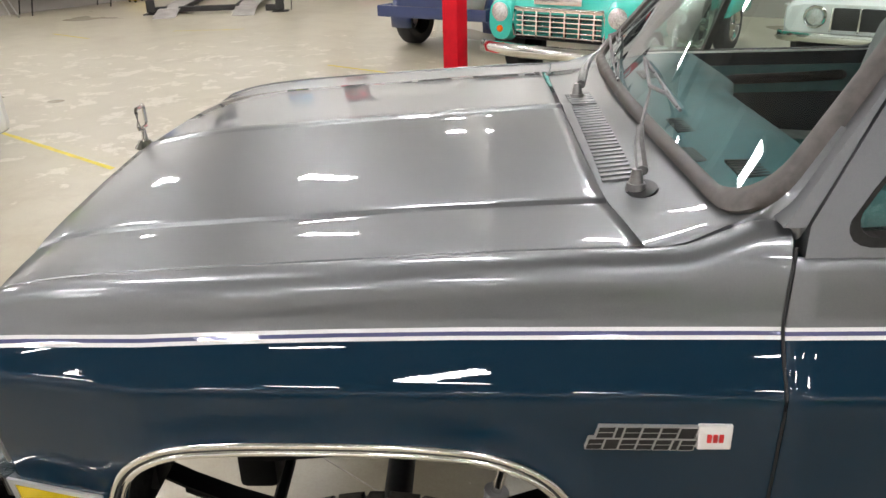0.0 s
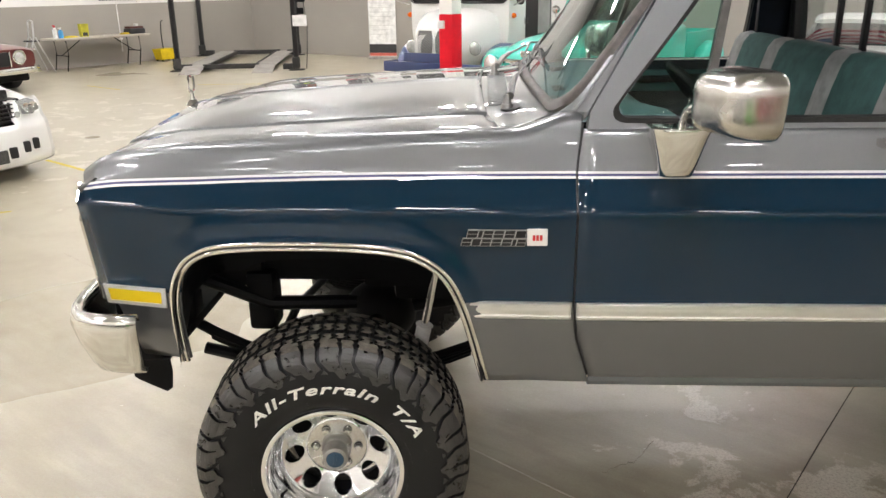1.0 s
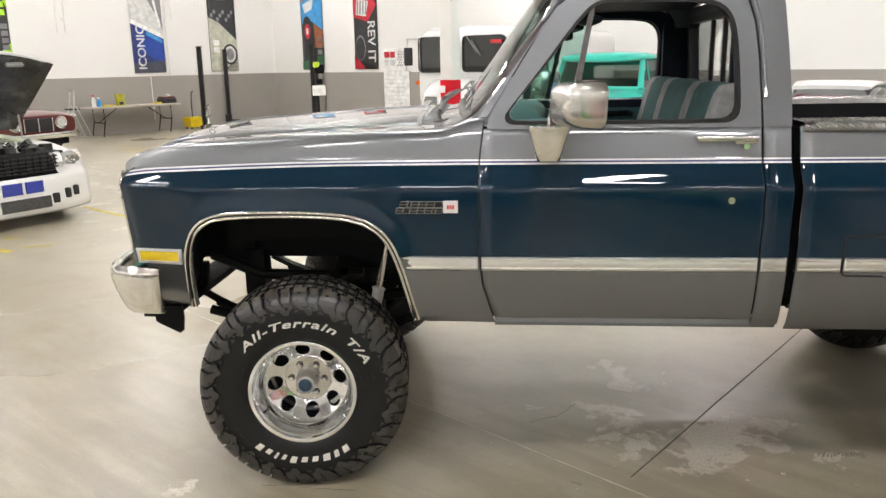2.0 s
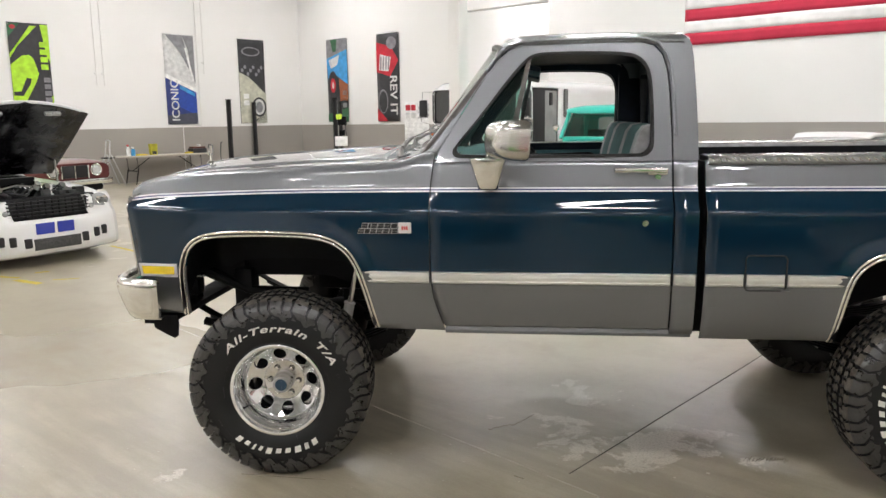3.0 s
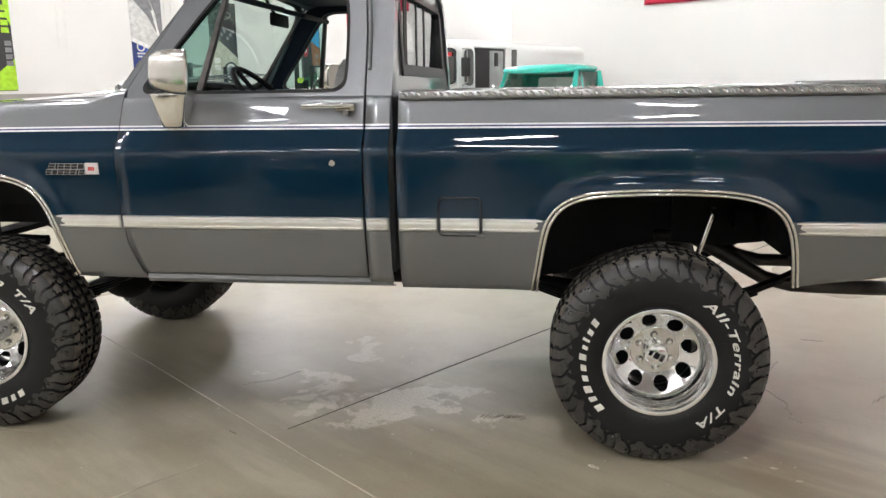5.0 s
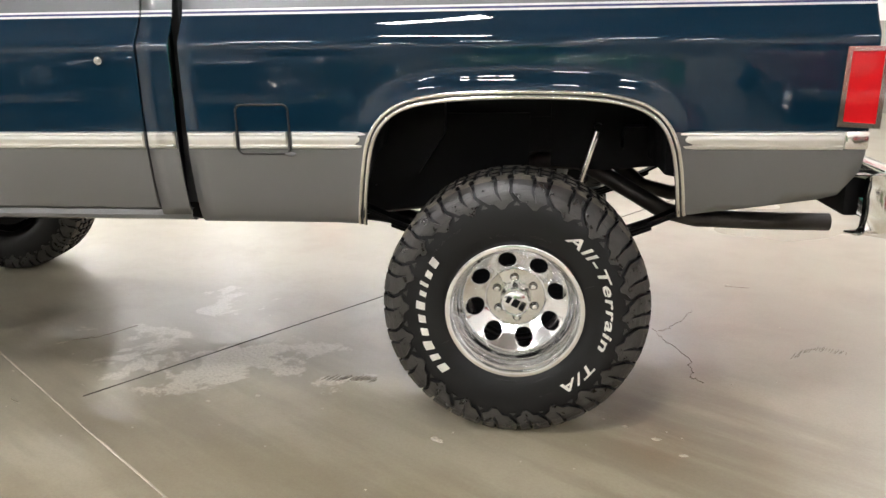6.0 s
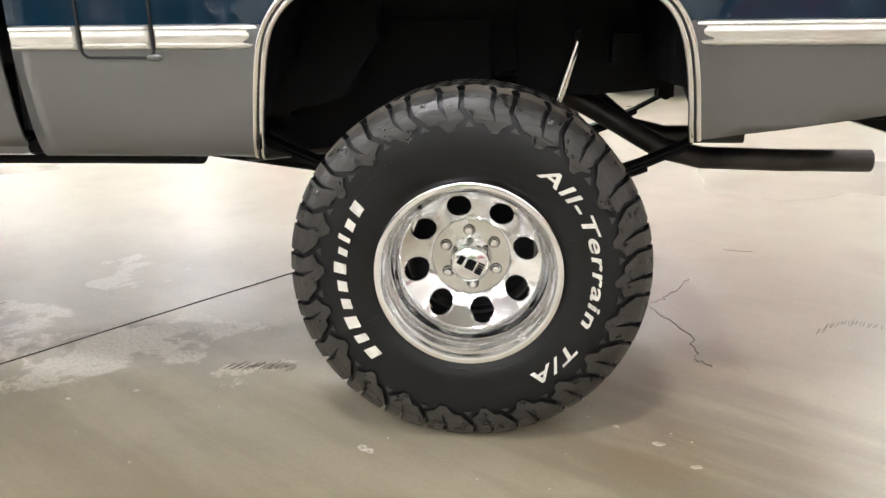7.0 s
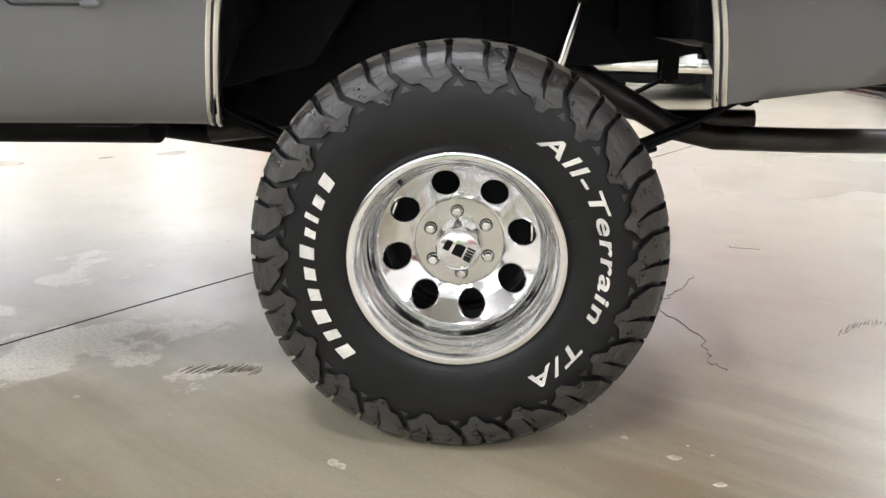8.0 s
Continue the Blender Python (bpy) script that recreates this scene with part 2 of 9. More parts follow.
    # places with a tint of their own: rust, old oil, brown drag marks, and three zones of painted shade
    # painted shade: (4.2, -2.6) and (1.2, -2.8), unseen, darken the truck's reflections
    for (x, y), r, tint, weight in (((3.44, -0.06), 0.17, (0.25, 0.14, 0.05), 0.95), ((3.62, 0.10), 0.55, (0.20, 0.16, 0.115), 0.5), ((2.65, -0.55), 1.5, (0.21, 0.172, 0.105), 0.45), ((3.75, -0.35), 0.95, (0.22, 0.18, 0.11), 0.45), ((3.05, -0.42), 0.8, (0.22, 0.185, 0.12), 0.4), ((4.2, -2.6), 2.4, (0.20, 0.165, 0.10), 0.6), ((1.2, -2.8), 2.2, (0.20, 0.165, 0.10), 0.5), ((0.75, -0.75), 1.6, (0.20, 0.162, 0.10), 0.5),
                                    # painted shade: (-1.2, -0.5) tones down floor that is lit too brightly
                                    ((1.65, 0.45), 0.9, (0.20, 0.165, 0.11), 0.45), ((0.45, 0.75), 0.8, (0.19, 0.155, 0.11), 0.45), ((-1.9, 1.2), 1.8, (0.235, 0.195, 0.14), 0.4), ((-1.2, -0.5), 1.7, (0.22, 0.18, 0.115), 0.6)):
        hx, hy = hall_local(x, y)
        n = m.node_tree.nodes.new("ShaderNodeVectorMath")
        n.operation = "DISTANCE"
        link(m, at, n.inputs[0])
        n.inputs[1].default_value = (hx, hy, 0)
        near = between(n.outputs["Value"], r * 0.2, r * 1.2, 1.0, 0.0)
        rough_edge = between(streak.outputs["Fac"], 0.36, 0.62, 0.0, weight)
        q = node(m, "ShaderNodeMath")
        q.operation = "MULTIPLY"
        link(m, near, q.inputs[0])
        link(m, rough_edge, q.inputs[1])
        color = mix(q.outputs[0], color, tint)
    # bare patches gather in two worn places and thinly elsewhere
    worn_at = [((-4.2, 9.0), 5.5, 0.205), ((-3.4, 6.6), 2.6, 0.215), ((1.05, 0.80), 0.20, 0.235), ((1.30, 0.76), 0.32, 0.265), ((1.70, 0.38), 0.34, 0.265), ((2.06, 0.59), 0.34, 0.26), ((1.32, 0.36), 0.24, 0.255), ((1.45, 1.25), 0.38, 0.235), ((-0.45, -0.12), 0.25, 0.215), ((2.35, 0.40), 0.24, 0.225)]
    gate = None
    for (x, y), r, weight in worn_at:
        n = m.node_tree.nodes.new("ShaderNodeVectorMath")
        n.operation = "DISTANCE"
        link(m, at, n.inputs[0])
        n.inputs[1].default_value = (*hall_local(x, y), 0)
        near = between(n.outputs["Value"], r * 0.45, r * 1.25, weight, 0.0)
        if gate is None:
            gate = near
        else:
            q = node(m, "ShaderNodeMath")
            q.operation = "MAXIMUM"
            link(m, gate, q.inputs[0])
            link(m, near, q.inputs[1])
            gate = q.outputs[0]
    level = total((worn.outputs["Fac"], 1.0), (gate, 1.0), (region.outputs["Fac"], 0.10))
    bare = between(level, 0.800, 0.850)
    soft = between(speck.outputs["Fac"], 0.32, 0.55, 0.25, 0.85)
    cut = node(m, "ShaderNodeMath")
    cut.operation = "MULTIPLY"
    link(m, bare, cut.inputs[0])
    link(m, soft, cut.inputs[1])
    color = mix(cut.outputs[0], color, (0.62, 0.58, 0.49))
    tone = m.node_tree.nodes.new("ShaderNodeValToRGB")
    tone.color_ramp.elements[0].position, tone.color_ramp.elements[0].color = 0.32, (0.80, 0.78, 0.75, 1)
    tone.color_ramp.elements[1].position, tone.color_ramp.elements[1].color = 0.6, (1, 1, 1, 1)
    link(m, speck.outputs["Fac"], tone.inputs["Fac"])
    grain = m.node_tree.nodes.new("ShaderNodeMix")
    grain.data_type = "RGBA"
    grain.blend_type = "MULTIPLY"
    grain.inputs["Factor"].default_value = 0.6
    link(m, color, grain.inputs["A"])
    link(m, tone.outputs["Color"], grain.inputs["B"])
    link(m, grain.outputs["Result"], b.inputs["Base Color"])
    b.inputs["Roughness"].default_value = 0.46
    bp = node(m, "ShaderNodeBump", Strength=0.05, Distance=0.003)
    link(m, mott.outputs["Fac"], bp.inputs["Height"])
    link(m, bp.outputs["Normal"], b.inputs["Normal"])
    # the seal is gone where the concrete is bare, and lies in slow waves elsewhere
    link(m, between(cut.outputs[0], 0.0, 0.7, 0.85, 0.75), b.inputs["Coat Weight"])
    link(m, between(cloud.outputs["Fac"], 0.35, 0.65, 0.27, 0.37), b.inputs["Coat Roughness"])
    wave = node(m, "ShaderNodeTexNoise", Scale=5.0, Detail=3.0, Roughness=0.5)
    link(m, at, wave.inputs["Vector"])
    bp = node(m, "ShaderNodeBump", Strength=0.16, Distance=0.010)
    link(m, wave.outputs["Fac"], bp.inputs["Height"])
    link(m, bp.outputs["Normal"], b.inputs["Coat Normal"])
    return m


WALL = wall_material()
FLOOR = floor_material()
CEIL = vary(material("grey ceiling deck", (0.31, 0.31, 0.305), 0.7), 0.5, 0.12)
WHITE_PAINT = vary(material("white wall paint", (0.8, 0.79, 0.76), 0.6), 2, 0.03)
RED_PAINT = vary(material("red post paint", (0.60, 0.006, 0.018), 0.5, spec=0.2), 5, 0.12, rough=0.08)
LED = material("lit diffuser", (1.0, 0.975, 0.935), 0.5, emission=LAMP)
HOUSING = material("white lamp housing", (0.7, 0.7, 0.7), 0.5)


# ---------------------------------------------------------------- mesh helpers
def part(name, bm, mats, parent=None, label="", smooth=True, angle=35.0):
    """Links a bmesh as one mesh object, under a thing or a part."""
    bmesh.ops.recalc_face_normals(bm, faces=bm.faces)
    me = bpy.data.meshes.new(name)
    bm.to_mesh(me)
    bm.free()
    for m in mats if isinstance(mats, (list, tuple)) else [mats]:
        me.materials.append(m)
    if smooth:
        me.shade_smooth()
        me.set_sharp_from_angle(angle=radians(angle))
    ob = new(name, me)
    if parent:
        ob.parent = parent
    if label:
        ob["label"] = label
    return ob


def thing(name, m, label, category, group="", kind=""):
    ob = new(name)
    ob.matrix_world = m
    ob.empty_display_size = 0.1
    return tagged(ob, label, category, group, kind)


def box(bm, lo, hi, bevel=0.0, m=None, mat=0):
    """A box between two corners, with rounded edges."""
    lo, hi = Vector(lo), Vector(hi)
    made = bmesh.ops.create_cube(bm, size=1.0, matrix=Matrix.LocRotScale((lo + hi) / 2, None, hi - lo))["verts"]
    if bevel:
        edges = list({e for v in made for e in v.link_edges})
        out = bmesh.ops.bevel(bm, geom=edges, offset=bevel, segments=2, profile=0.6, affect="EDGES")
        made = list({v for f in out["faces"] for v in f.verts} | {v for v in made if v.is_valid})
    if m:
        bmesh.ops.transform(bm, matrix=m, verts=made)
    if mat:
        for f in {f for v in made for f in v.link_faces}:
            f.material_index = mat
    return bm


def cylinder(bm, a, b, r0, r1=None, n=16, caps=True):
    a, b = Vector(a), Vector(b)
    m = Matrix.Translation((a + b) / 2) @ (b - a).to_track_quat("Z", "Y").to_matrix().to_4x4()
    bmesh.ops.create_cone(bm, cap_ends=caps, segments=n, radius1=r0, radius2=r0 if r1 is None else r1, depth=(b - a).length, matrix=m)
    return bm


def tube(bm, pts, r, n=8, caps=True):
    """A round bar along a bent line; r may be a list."""
    pts = [Vector(p) for p in pts]
    rings = []
    up = Vector((0, 0, 1))
    for i, p in enumerate(pts):
        d = (pts[min(i + 1, len(pts) - 1)] - pts[max(i - 1, 0)]).normalized()
        side = d.cross(up)
        if side.length < 0.05:
            side = d.cross(Vector((0, 1, 0)))
        side.normalize()
        top = side.cross(d)
        rad = r[i] if isinstance(r, (list, tuple)) else r
        rings.append([bm.verts.new(p + rad * (math.cos(k * math.tau / n) * side + math.sin(k * math.tau / n) * top)) for k in range(n)])
    for a, b in zip(rings, rings[1:]):
        for k in range(n):
            bm.faces.new((a[k], a[(k + 1) % n], b[(k + 1) % n], b[k]))
    if caps:
        bm.faces.new(rings[0])
        bm.faces.new(rings[-1])
    return bm


def grid(bm, rows, close=False, mats=None):
    """A skin over rows of points."""
    made = [[bm.verts.new(p) for p in row] for row in rows]
    for i, (a, b) in enumerate(zip(made, made[1:])):
        for k in range(len(a) - (0 if close else 1)):
            q = [a[k], a[(k + 1) % len(a)], b[(k + 1) % len(a)], b[k]]
            co = [v.co for v in q]
            if (co[0] - co[1]).length < 1e-6 and (co[2] - co[3]).length < 1e-6:
                continue
            try:
                f = bm.faces.new(q)
            except ValueError:
                continue
            if mats:
                f.material_index = mats(i, k)
    return made


def lathe(bm, profile, n=48, axis=(0, 0, 0), mats=None):
    """Turns a profile of (radius, y) about the y axis through a point."""
    ax = Vector(axis)
    rows = [[ax + Vector((r * math.cos(k * math.tau / n), y, r * math.sin(k * math.tau / n))) for k in range(n)] for r, y in profile]
    return grid(bm, rows, close=True, mats=mats)


def prism(bm, poly, y0, y1, hole=None, mat=0):
    """A plate in the x-z plane between y0(x, z) and y1(x, z), with an opening."""
    f0 = y0 if callable(y0) else (lambda x, z: y0)
    f1 = y1 if callable(y1) else (lambda x, z: y1)
    holes = [] if not hole else list(hole) if isinstance(hole[0][0], (tuple, list)) else [hole]
    loops = [poly] + holes
    tmp = bmesh.new()
    for lp in loops:
        vs = [tmp.verts.new((x, 0, z)) for x, z in lp]
        for a, b in zip(vs, vs[1:] + vs[:1]):
            tmp.edges.new((a, b))
    bmesh.ops.triangle_fill(tmp, use_beauty=True, use_dissolve=False, edges=tmp.edges[:])
    tmp.verts.index_update()
    flat = [(v.co.x, v.co.z) for v in tmp.verts]
    tris = [[v.index for v in f.verts] for f in tmp.faces]
    tmp.free()
    front = [bm.verts.new((x, f0(x, z), z)) for x, z in flat]
    back = [bm.verts.new((x, f1(x, z), z)) for x, z in flat]
    for t in tris:
        for f in (bm.faces.new([front[i] for i in t]), bm.faces.new([back[i] for i in reversed(t)])):
            f.material_index = mat
    start = 0
    for lp in loops:
        n = len(lp)
        for i in range(n):
            a, b = start + i, start + (i + 1) % n
            bm.faces.new((front[a], front[b], back[b], back[a])).material_index = mat
        start += n
    return bm


def mirrored(bm, c):
    """A copy of a bmesh, mirrored in the plane y = c."""
    other = bm.copy()
    for v in other.verts:
        v.co.y = 2 * c - v.co.y
    return other


def lerp(table, x):
    return float(np.interp(x, [p[0] for p in table], [p[1] for p in table]))


def text_mesh(words, size, shear=0.0, bold=0.018, spread=1.0):
    """Letters of the built-in font as a mesh in the x-y plane, centred."""
    cu = bpy.data.curves.new("letters", "FONT")
    cu.body, cu.size, cu.shear, cu.align_x, cu.align_y = words, size, shear, "CENTER", "CENTER"
    cu.offset, cu.space_character = size * bold, spread
    ob = new("letters", cu)
    me = bpy.data.meshes.new_from_object(ob.evaluated_get(bpy.context.evaluated_depsgraph_get()))
    bpy.data.objects.remove(ob)
    bm = bmesh.new()
    bm.from_mesh(me)
    bpy.data.meshes.remove(me)
    return bm


# ---------------------------------------------------------------- hall
def build_hall():
    bm = bmesh.new()
    bmesh.ops.create_grid(bm, x_segments=2, y_segments=2, size=0.5, matrix=Matrix.Translation((HALL_A / 2, -HALL_B / 2, 0)) @ Matrix.Diagonal((HALL_A + 1, HALL_B + 1, 1, 1)))
    for v in bm.verts:
        v.co.z = 0
    ext = bmesh.ops.extrude_face_region(bm, geom=bm.faces[:])
    for v in [g for g in ext["geom"] if isinstance(g, bmesh.types.BMVert)]:
        v.co.z = -0.2
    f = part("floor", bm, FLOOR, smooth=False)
    f.matrix_world = hall_pose(0, 0)
    tagged(f, "buff grey sealed concrete floor with worn pale patches", "floor", kind="structure")
    walls = (("wall_left", (-0.3, -HALL_B, 0), (0, 0.3, HALL_H)), ("wall_right", (HALL_A, -HALL_B, 0), (HALL_A + 0.3, 0.3, HALL_H)),
             ("wall_front", (-0.3, -HALL_B - 0.3, 0), (HALL_A + 0.3, -HALL_B, HALL_H)))
    for name, lo, hi in walls:
        bm = box(bmesh.new(), lo, hi)
        w = part(name, bm, WALL, smooth=False)
        w.matrix_world = hall_pose(0, 0)
        tagged(w, "white painted wall above a warm grey dado", "wall", kind="structure")
    # the back wall has one tall opening into a bright side room
    bm = bmesh.new()
    x0, x1, top = OPEN_A0, OPEN_A1, OPEN_TOP
    box(bm, (0, 0, 0), (x0, 0.3, HALL_H))
    box(bm, (x1, 0, 0), (HALL_A, 0.3, HALL_H))
    box(bm, (x0, 0, top), (x1, 0.3, HALL_H))
    w = part("wall_back", bm, WALL, smooth=False)
    w.matrix_world = hall_pose(0, 0)
    tagged(w, "white painted back wall with a tall opening", "wall", kind="structure")
    bm = bmesh.new()
    box(bm, (x0 - 0.3, 0.3, 0), (x0, 6, 6.6))
    box(bm, (x1, 0.3, 0), (x1 + 0.3, 6, 6.6))
    box(bm, (x0 - 0.3, 6, 0), (x1 + 0.3, 6.3, 6.6))
    box(bm, (x0 - 0.3, 0.3, 6.6), (x1 + 0.3, 6.3, 6.8))
    w = part("wall_side_room", bm, WALL, smooth=False)
    w.matrix_world = hall_pose(0, 0)
    tagged(w, "cream painted walls of the room behind the opening", "wall", kind="structure")
    bm = box(bmesh.new(), (-0.3, -HALL_B - 0.3, HALL_H), (HALL_A + 0.3, 0.3, HALL_H + 0.25))
    for k in range(12):
        box(bm, (0, -HALL_B + 1.2 + k * 2.6, HALL_H - 0.45), (HALL_A, -HALL_B + 1.3 + k * 2.6, HALL_H))
    c = part("ceiling", bm, CEIL, smooth=False)
    c.matrix_world = hall_pose(0, 0)
    tagged(c, "grey ceiling deck on joists", "ceiling", kind="structure")


OPEN_A0, OPEN_A1, OPEN_TOP = 6.9, 9.65, 4.42
build_hall()


def ceiling_lamp():
    ob = thing("ceiling_light", Matrix(), "long white suspended lamp with a lit diffuser", "light", "ceiling lights")
    part("housing", box(bmesh.new(), (-0.65, -0.16, 0.0), (0.65, 0.16, 0.07), 0.01), HOUSING, ob)
    part("diffuser", box(bmesh.new(), (-0.60, -0.13, -0.012), (0.60, 0.13, -0.001)), LED, ob, "glowing white diffuser", smooth=False)
    for x in (-0.5, 0.5):
        part("hanger", tube(bmesh.new(), [(x, 0, 0.07), (x, 0, 0.9)], 0.006, 6), STEEL, ob)
    return ob


lamp = ceiling_lamp()
first = True
for i in range(6):
    for k in range(7):
        m = hall_pose(3.0 + i * 6.0, 2.2 + k * 4.4, HALL_H - 0.9)
        if m.translation.x > 3.2 and -9.5 < m.translation.y < (2.0 if m.translation.x < 6 else -1.5):
            continue  # the lamps over that end are off
        if first:
            lamp.matrix_world, first = m, False
        else:
            copy_thing(lamp, m)

copy_thing(lamp, hall_pose(8.3, -3.0, 5.6))

# floor joints along both hall directions
JOINT = vary(material("dark joint filler", (0.07, 0.06, 0.05), 0.7), 6, 0.5)
JOINT_PALE = vary(material("pale joint filler", (0.46, 0.42, 0.35), 0.7), 6, 0.25)


def joint(name, p, d, length, width, mat, label):
    d = Vector((*d, 0)).normalized()
    n = Vector((-d.y, d.x, 0))
    rows = []
    for i in range(41):
        s = (i / 40 - 0.5) * length
        wob = 0.006 * noise.noise(Vector((s * 1.3, p[0], p[1])))
        w = width * (0.7 + 0.6 * noise.noise(Vector((s * 2.1, p[1], 3))) ** 2)
        q = Vector((*p, 0)) + d * s + n * wob
        rows.append([q + n * w + Vector((0, 0, -0.002)), q + n * w * 0.7 + Vector((0, 0, 0.0025)), q - n * w * 0.7 + Vector((0, 0, 0.0025)), q - n * w + Vector((0, 0, -0.002))])
    bm = bmesh.new()
    grid(bm, rows)
    return tagged(part(name, bm, mat), label, "floor joint", kind="structure")


UV = (0.584, 0.812)
joint("trim_joint", (2.98, 2.35), UV, 5.5, 0.0038, JOINT, "dark saw-cut joint in the concrete floor")
joint("trim_joint", (0.30, -1.40), UV, 2.9, 0.005, JOINT_PALE, "pale filled joint in the concrete floor")
joint("trim_joint", (0.84, 0.44), (0.775, -0.632), 9.0, 0.0055, JOINT_PALE, "pale filled joint in the concrete floor")


# cracks, flakes and scuffs on the floor
CRACK = vary(material("dusty crack", (0.21, 0.18, 0.14), 0.8), 9, 0.5)


def crack(points, width):
    """A thin dark crack that wanders between points."""
    rng = random.Random(len(points) * 7 + int(points[0][0] * 100))
    line = []
    for (a, b), (c, d) in zip(points, points[1:]):
        for k in range(8):
            f = k / 8
            line.append(Vector((a + (c - a) * f + rng.uniform(-0.012, 0.012), b + (d - b) * f + rng.uniform(-0.012, 0.012), 0)))
    rows = []
    for i, q in enumerate(line):
        t = (line[min(i + 1, len(line) - 1)] - line[max(i - 1, 0)]).normalized()
        n = Vector((-t.y, t.x, 0)) * width * rng.uniform(0.3, 1.0)
        rows.append([q + n + Vector((0, 0, -0.001)), q + n * 0.5 + Vector((0, 0, 0.002)), q - n * 0.5 + Vector((0, 0, 0.002)), q - n + Vector((0, 0, -0.001))])
    bm = bmesh.new()
    grid(bm, rows)
    tagged(part("trim_crack", bm, CRACK), "fine dark crack in the concrete floor", "floor crack", kind="structure")


crack([(3.585, 1.02), (3.62, 0.84), (3.68, 0.66), (3.655, 0.50), (3.70, 0.42)], 0.0009)
crack([(3.60, 0.96), (3.70, 1.08), (3.82, 1.30)], 0.0014)
crack([(0.95, 0.62), (1.10, 0.70), (1.22, 0.88)], 0.0014)


def chips():
    """Small pale flakes and grit scattered on the floor."""
    rng = random.Random(12)
    spots = [(2.735, -0.09, 0.022), (2.73, -0.078, 0.014), (2.75, -0.10, 0.012), (2.03, 0.18, 0.012), (3.36, 0.06, 0.012), (1.86, 0.12, 0.013), (2.30, 0.10, 0.008), (3.45, -0.02, 0.018), (3.52, -0.12, 0.016), (4.05, 1.70, 0.02)]
    spots += [(rng.uniform(-1.5, 5.2), rng.uniform(-0.7, 2.2), rng.uniform(0.002, 0.008)) for _ in range(150)]
    bm = bmesh.new()
    for x, y, r in spots:
        k = rng.randint(5, 8)
        low, high = [], []
        for i in range(k):
            t = math.tau * i / k
            q = r * rng.uniform(0.5, 1.15)
            low.append(bm.verts.new((x + q * math.cos(t), y + q * 0.7 * math.sin(t), 0.0)))
            high.append(bm.verts.new((x + q * 0.7 * math.cos(t), y + q * 0.5 * math.sin(t), 0.0012 + r * 0.08)))
        for i in range(k):
            bm.faces.new((low[i], low[(i + 1) % k], high[(i + 1) % k], high[i]))
        bm.faces.new(high)
    tagged(part("floor_grit", bm, vary(material("pale concrete flake", (0.58, 0.54, 0.46), 0.8), 60, 0.2), smooth=False), "scattered pale flakes and grit on the concrete floor", "grit", kind="stuff")


chips()


def scuffs():
    """Dark rubber scuff strokes: one long stroke by the front tyre, short ones elsewhere, and faint tread prints."""
    bm = bmesh.new()

    def stroke(x, y, turn, length, width):
        d = Vector((math.cos(radians(turn)), math.sin(radians(turn)), 0))
        n = Vector((-d.y, d.x, 0))
        rows = []
        for i in range(9):
            f = i / 8
            q = Vector((x, y, 0)) + d * length * (f - 0.5)
            w = width * (1 - (2 * f - 1) ** 4) + 0.0003
            rows.append([q + n * w + Vector((0, 0, -0.0005)), q + Vector((0, 0, 0.0022)), q - n * w + Vector((0, 0, -0.0005))])
        grid(bm, rows)
    stroke(0.02, -0.035, -3, 0.42, 0.004)
    stroke(-0.05, -0.02, 1, 0.28, 0.002)
    stroke(1.14, 0.06, -30, 0.06, 0.003)
    stroke(4.10, 1.66, -12, 0.12, 0.003)
    rng = random.Random(3)
    for k in range(26):
        stroke(2.24 + k * 0.008, 0.36 + rng.uniform(-0.012, 0.012), 62 + rng.uniform(-9, 9), rng.uniform(0.03, 0.06), 0.0012)
    for k in range(26):
        stroke(4.10 + k * 0.009, 0.72 + 0.1 * math.sin(k * 0.1) + rng.uniform(-0.012, 0.012), 60 + rng.uniform(-9, 9), rng.uniform(0.03, 0.06), 0.0013)
    tagged(part("floor_scuff", bm, vary(material("dark rubber scuff", (0.19, 0.165, 0.125), 0.7), 40, 0.4), smooth=False), "dark rubber scuffs and faint tread prints on the floor", "scuff mark", kind="stuff")


scuffs()


# ---------------------------------------------------------------- the pickup truck
MID = 0.98   # its middle plane; its near side lies at y = 0
AXLE, Z_HUB = 2.985, 0.43

SIDE = [(0.66, 0.12), (0.685, 0.085), (0.70, 0.064), (0.72, 0.052), (0.76, 0.036), (0.82, 0.022), (0.88, 0.011), (0.95, 0.0), (1.10, -0.006), (1.24, -0.011), (1.272, -0.010),
        (1.284, -0.002), (1.31, 0.018), (1.34, 0.036), (1.37, 0.050), (1.42, 0.062), (1.47, 0.074), (1.51, 0.0886), (2.02, 0.272)]


def side_y(z):
    return lerp(SIDE, z)


def stripe_z(x):
    return 1.364 - lerp([(-0.72, 0.046), (-0.66, 0.037), (-0.60, 0.030), (-0.5, 0.025), (-0.4, 0.0205), (-0.3, 0.0165), (-0.2, 0.013), (0.0, 0.0075), (0.2, 0.0038), (0.4, 0.002), (0.7, 0.0)], x)


def nose_y(x, z=1.36):
    """The fender draws in slowly from the door to the nose, then faster, most at its foot."""
    if x > 0.745:
        return 0.0
    slow = 0.003 + 0.030 * (0.745 - x) / 1.15
    if x > -0.35:
        return slow
    return slow + 0.090 * ((-0.35 - x) / 0.37) ** 1.1 * lerp([(0.9, 1.08), (1.0, 1.0), (1.32, 0.40), (1.42, 0.30)], z)


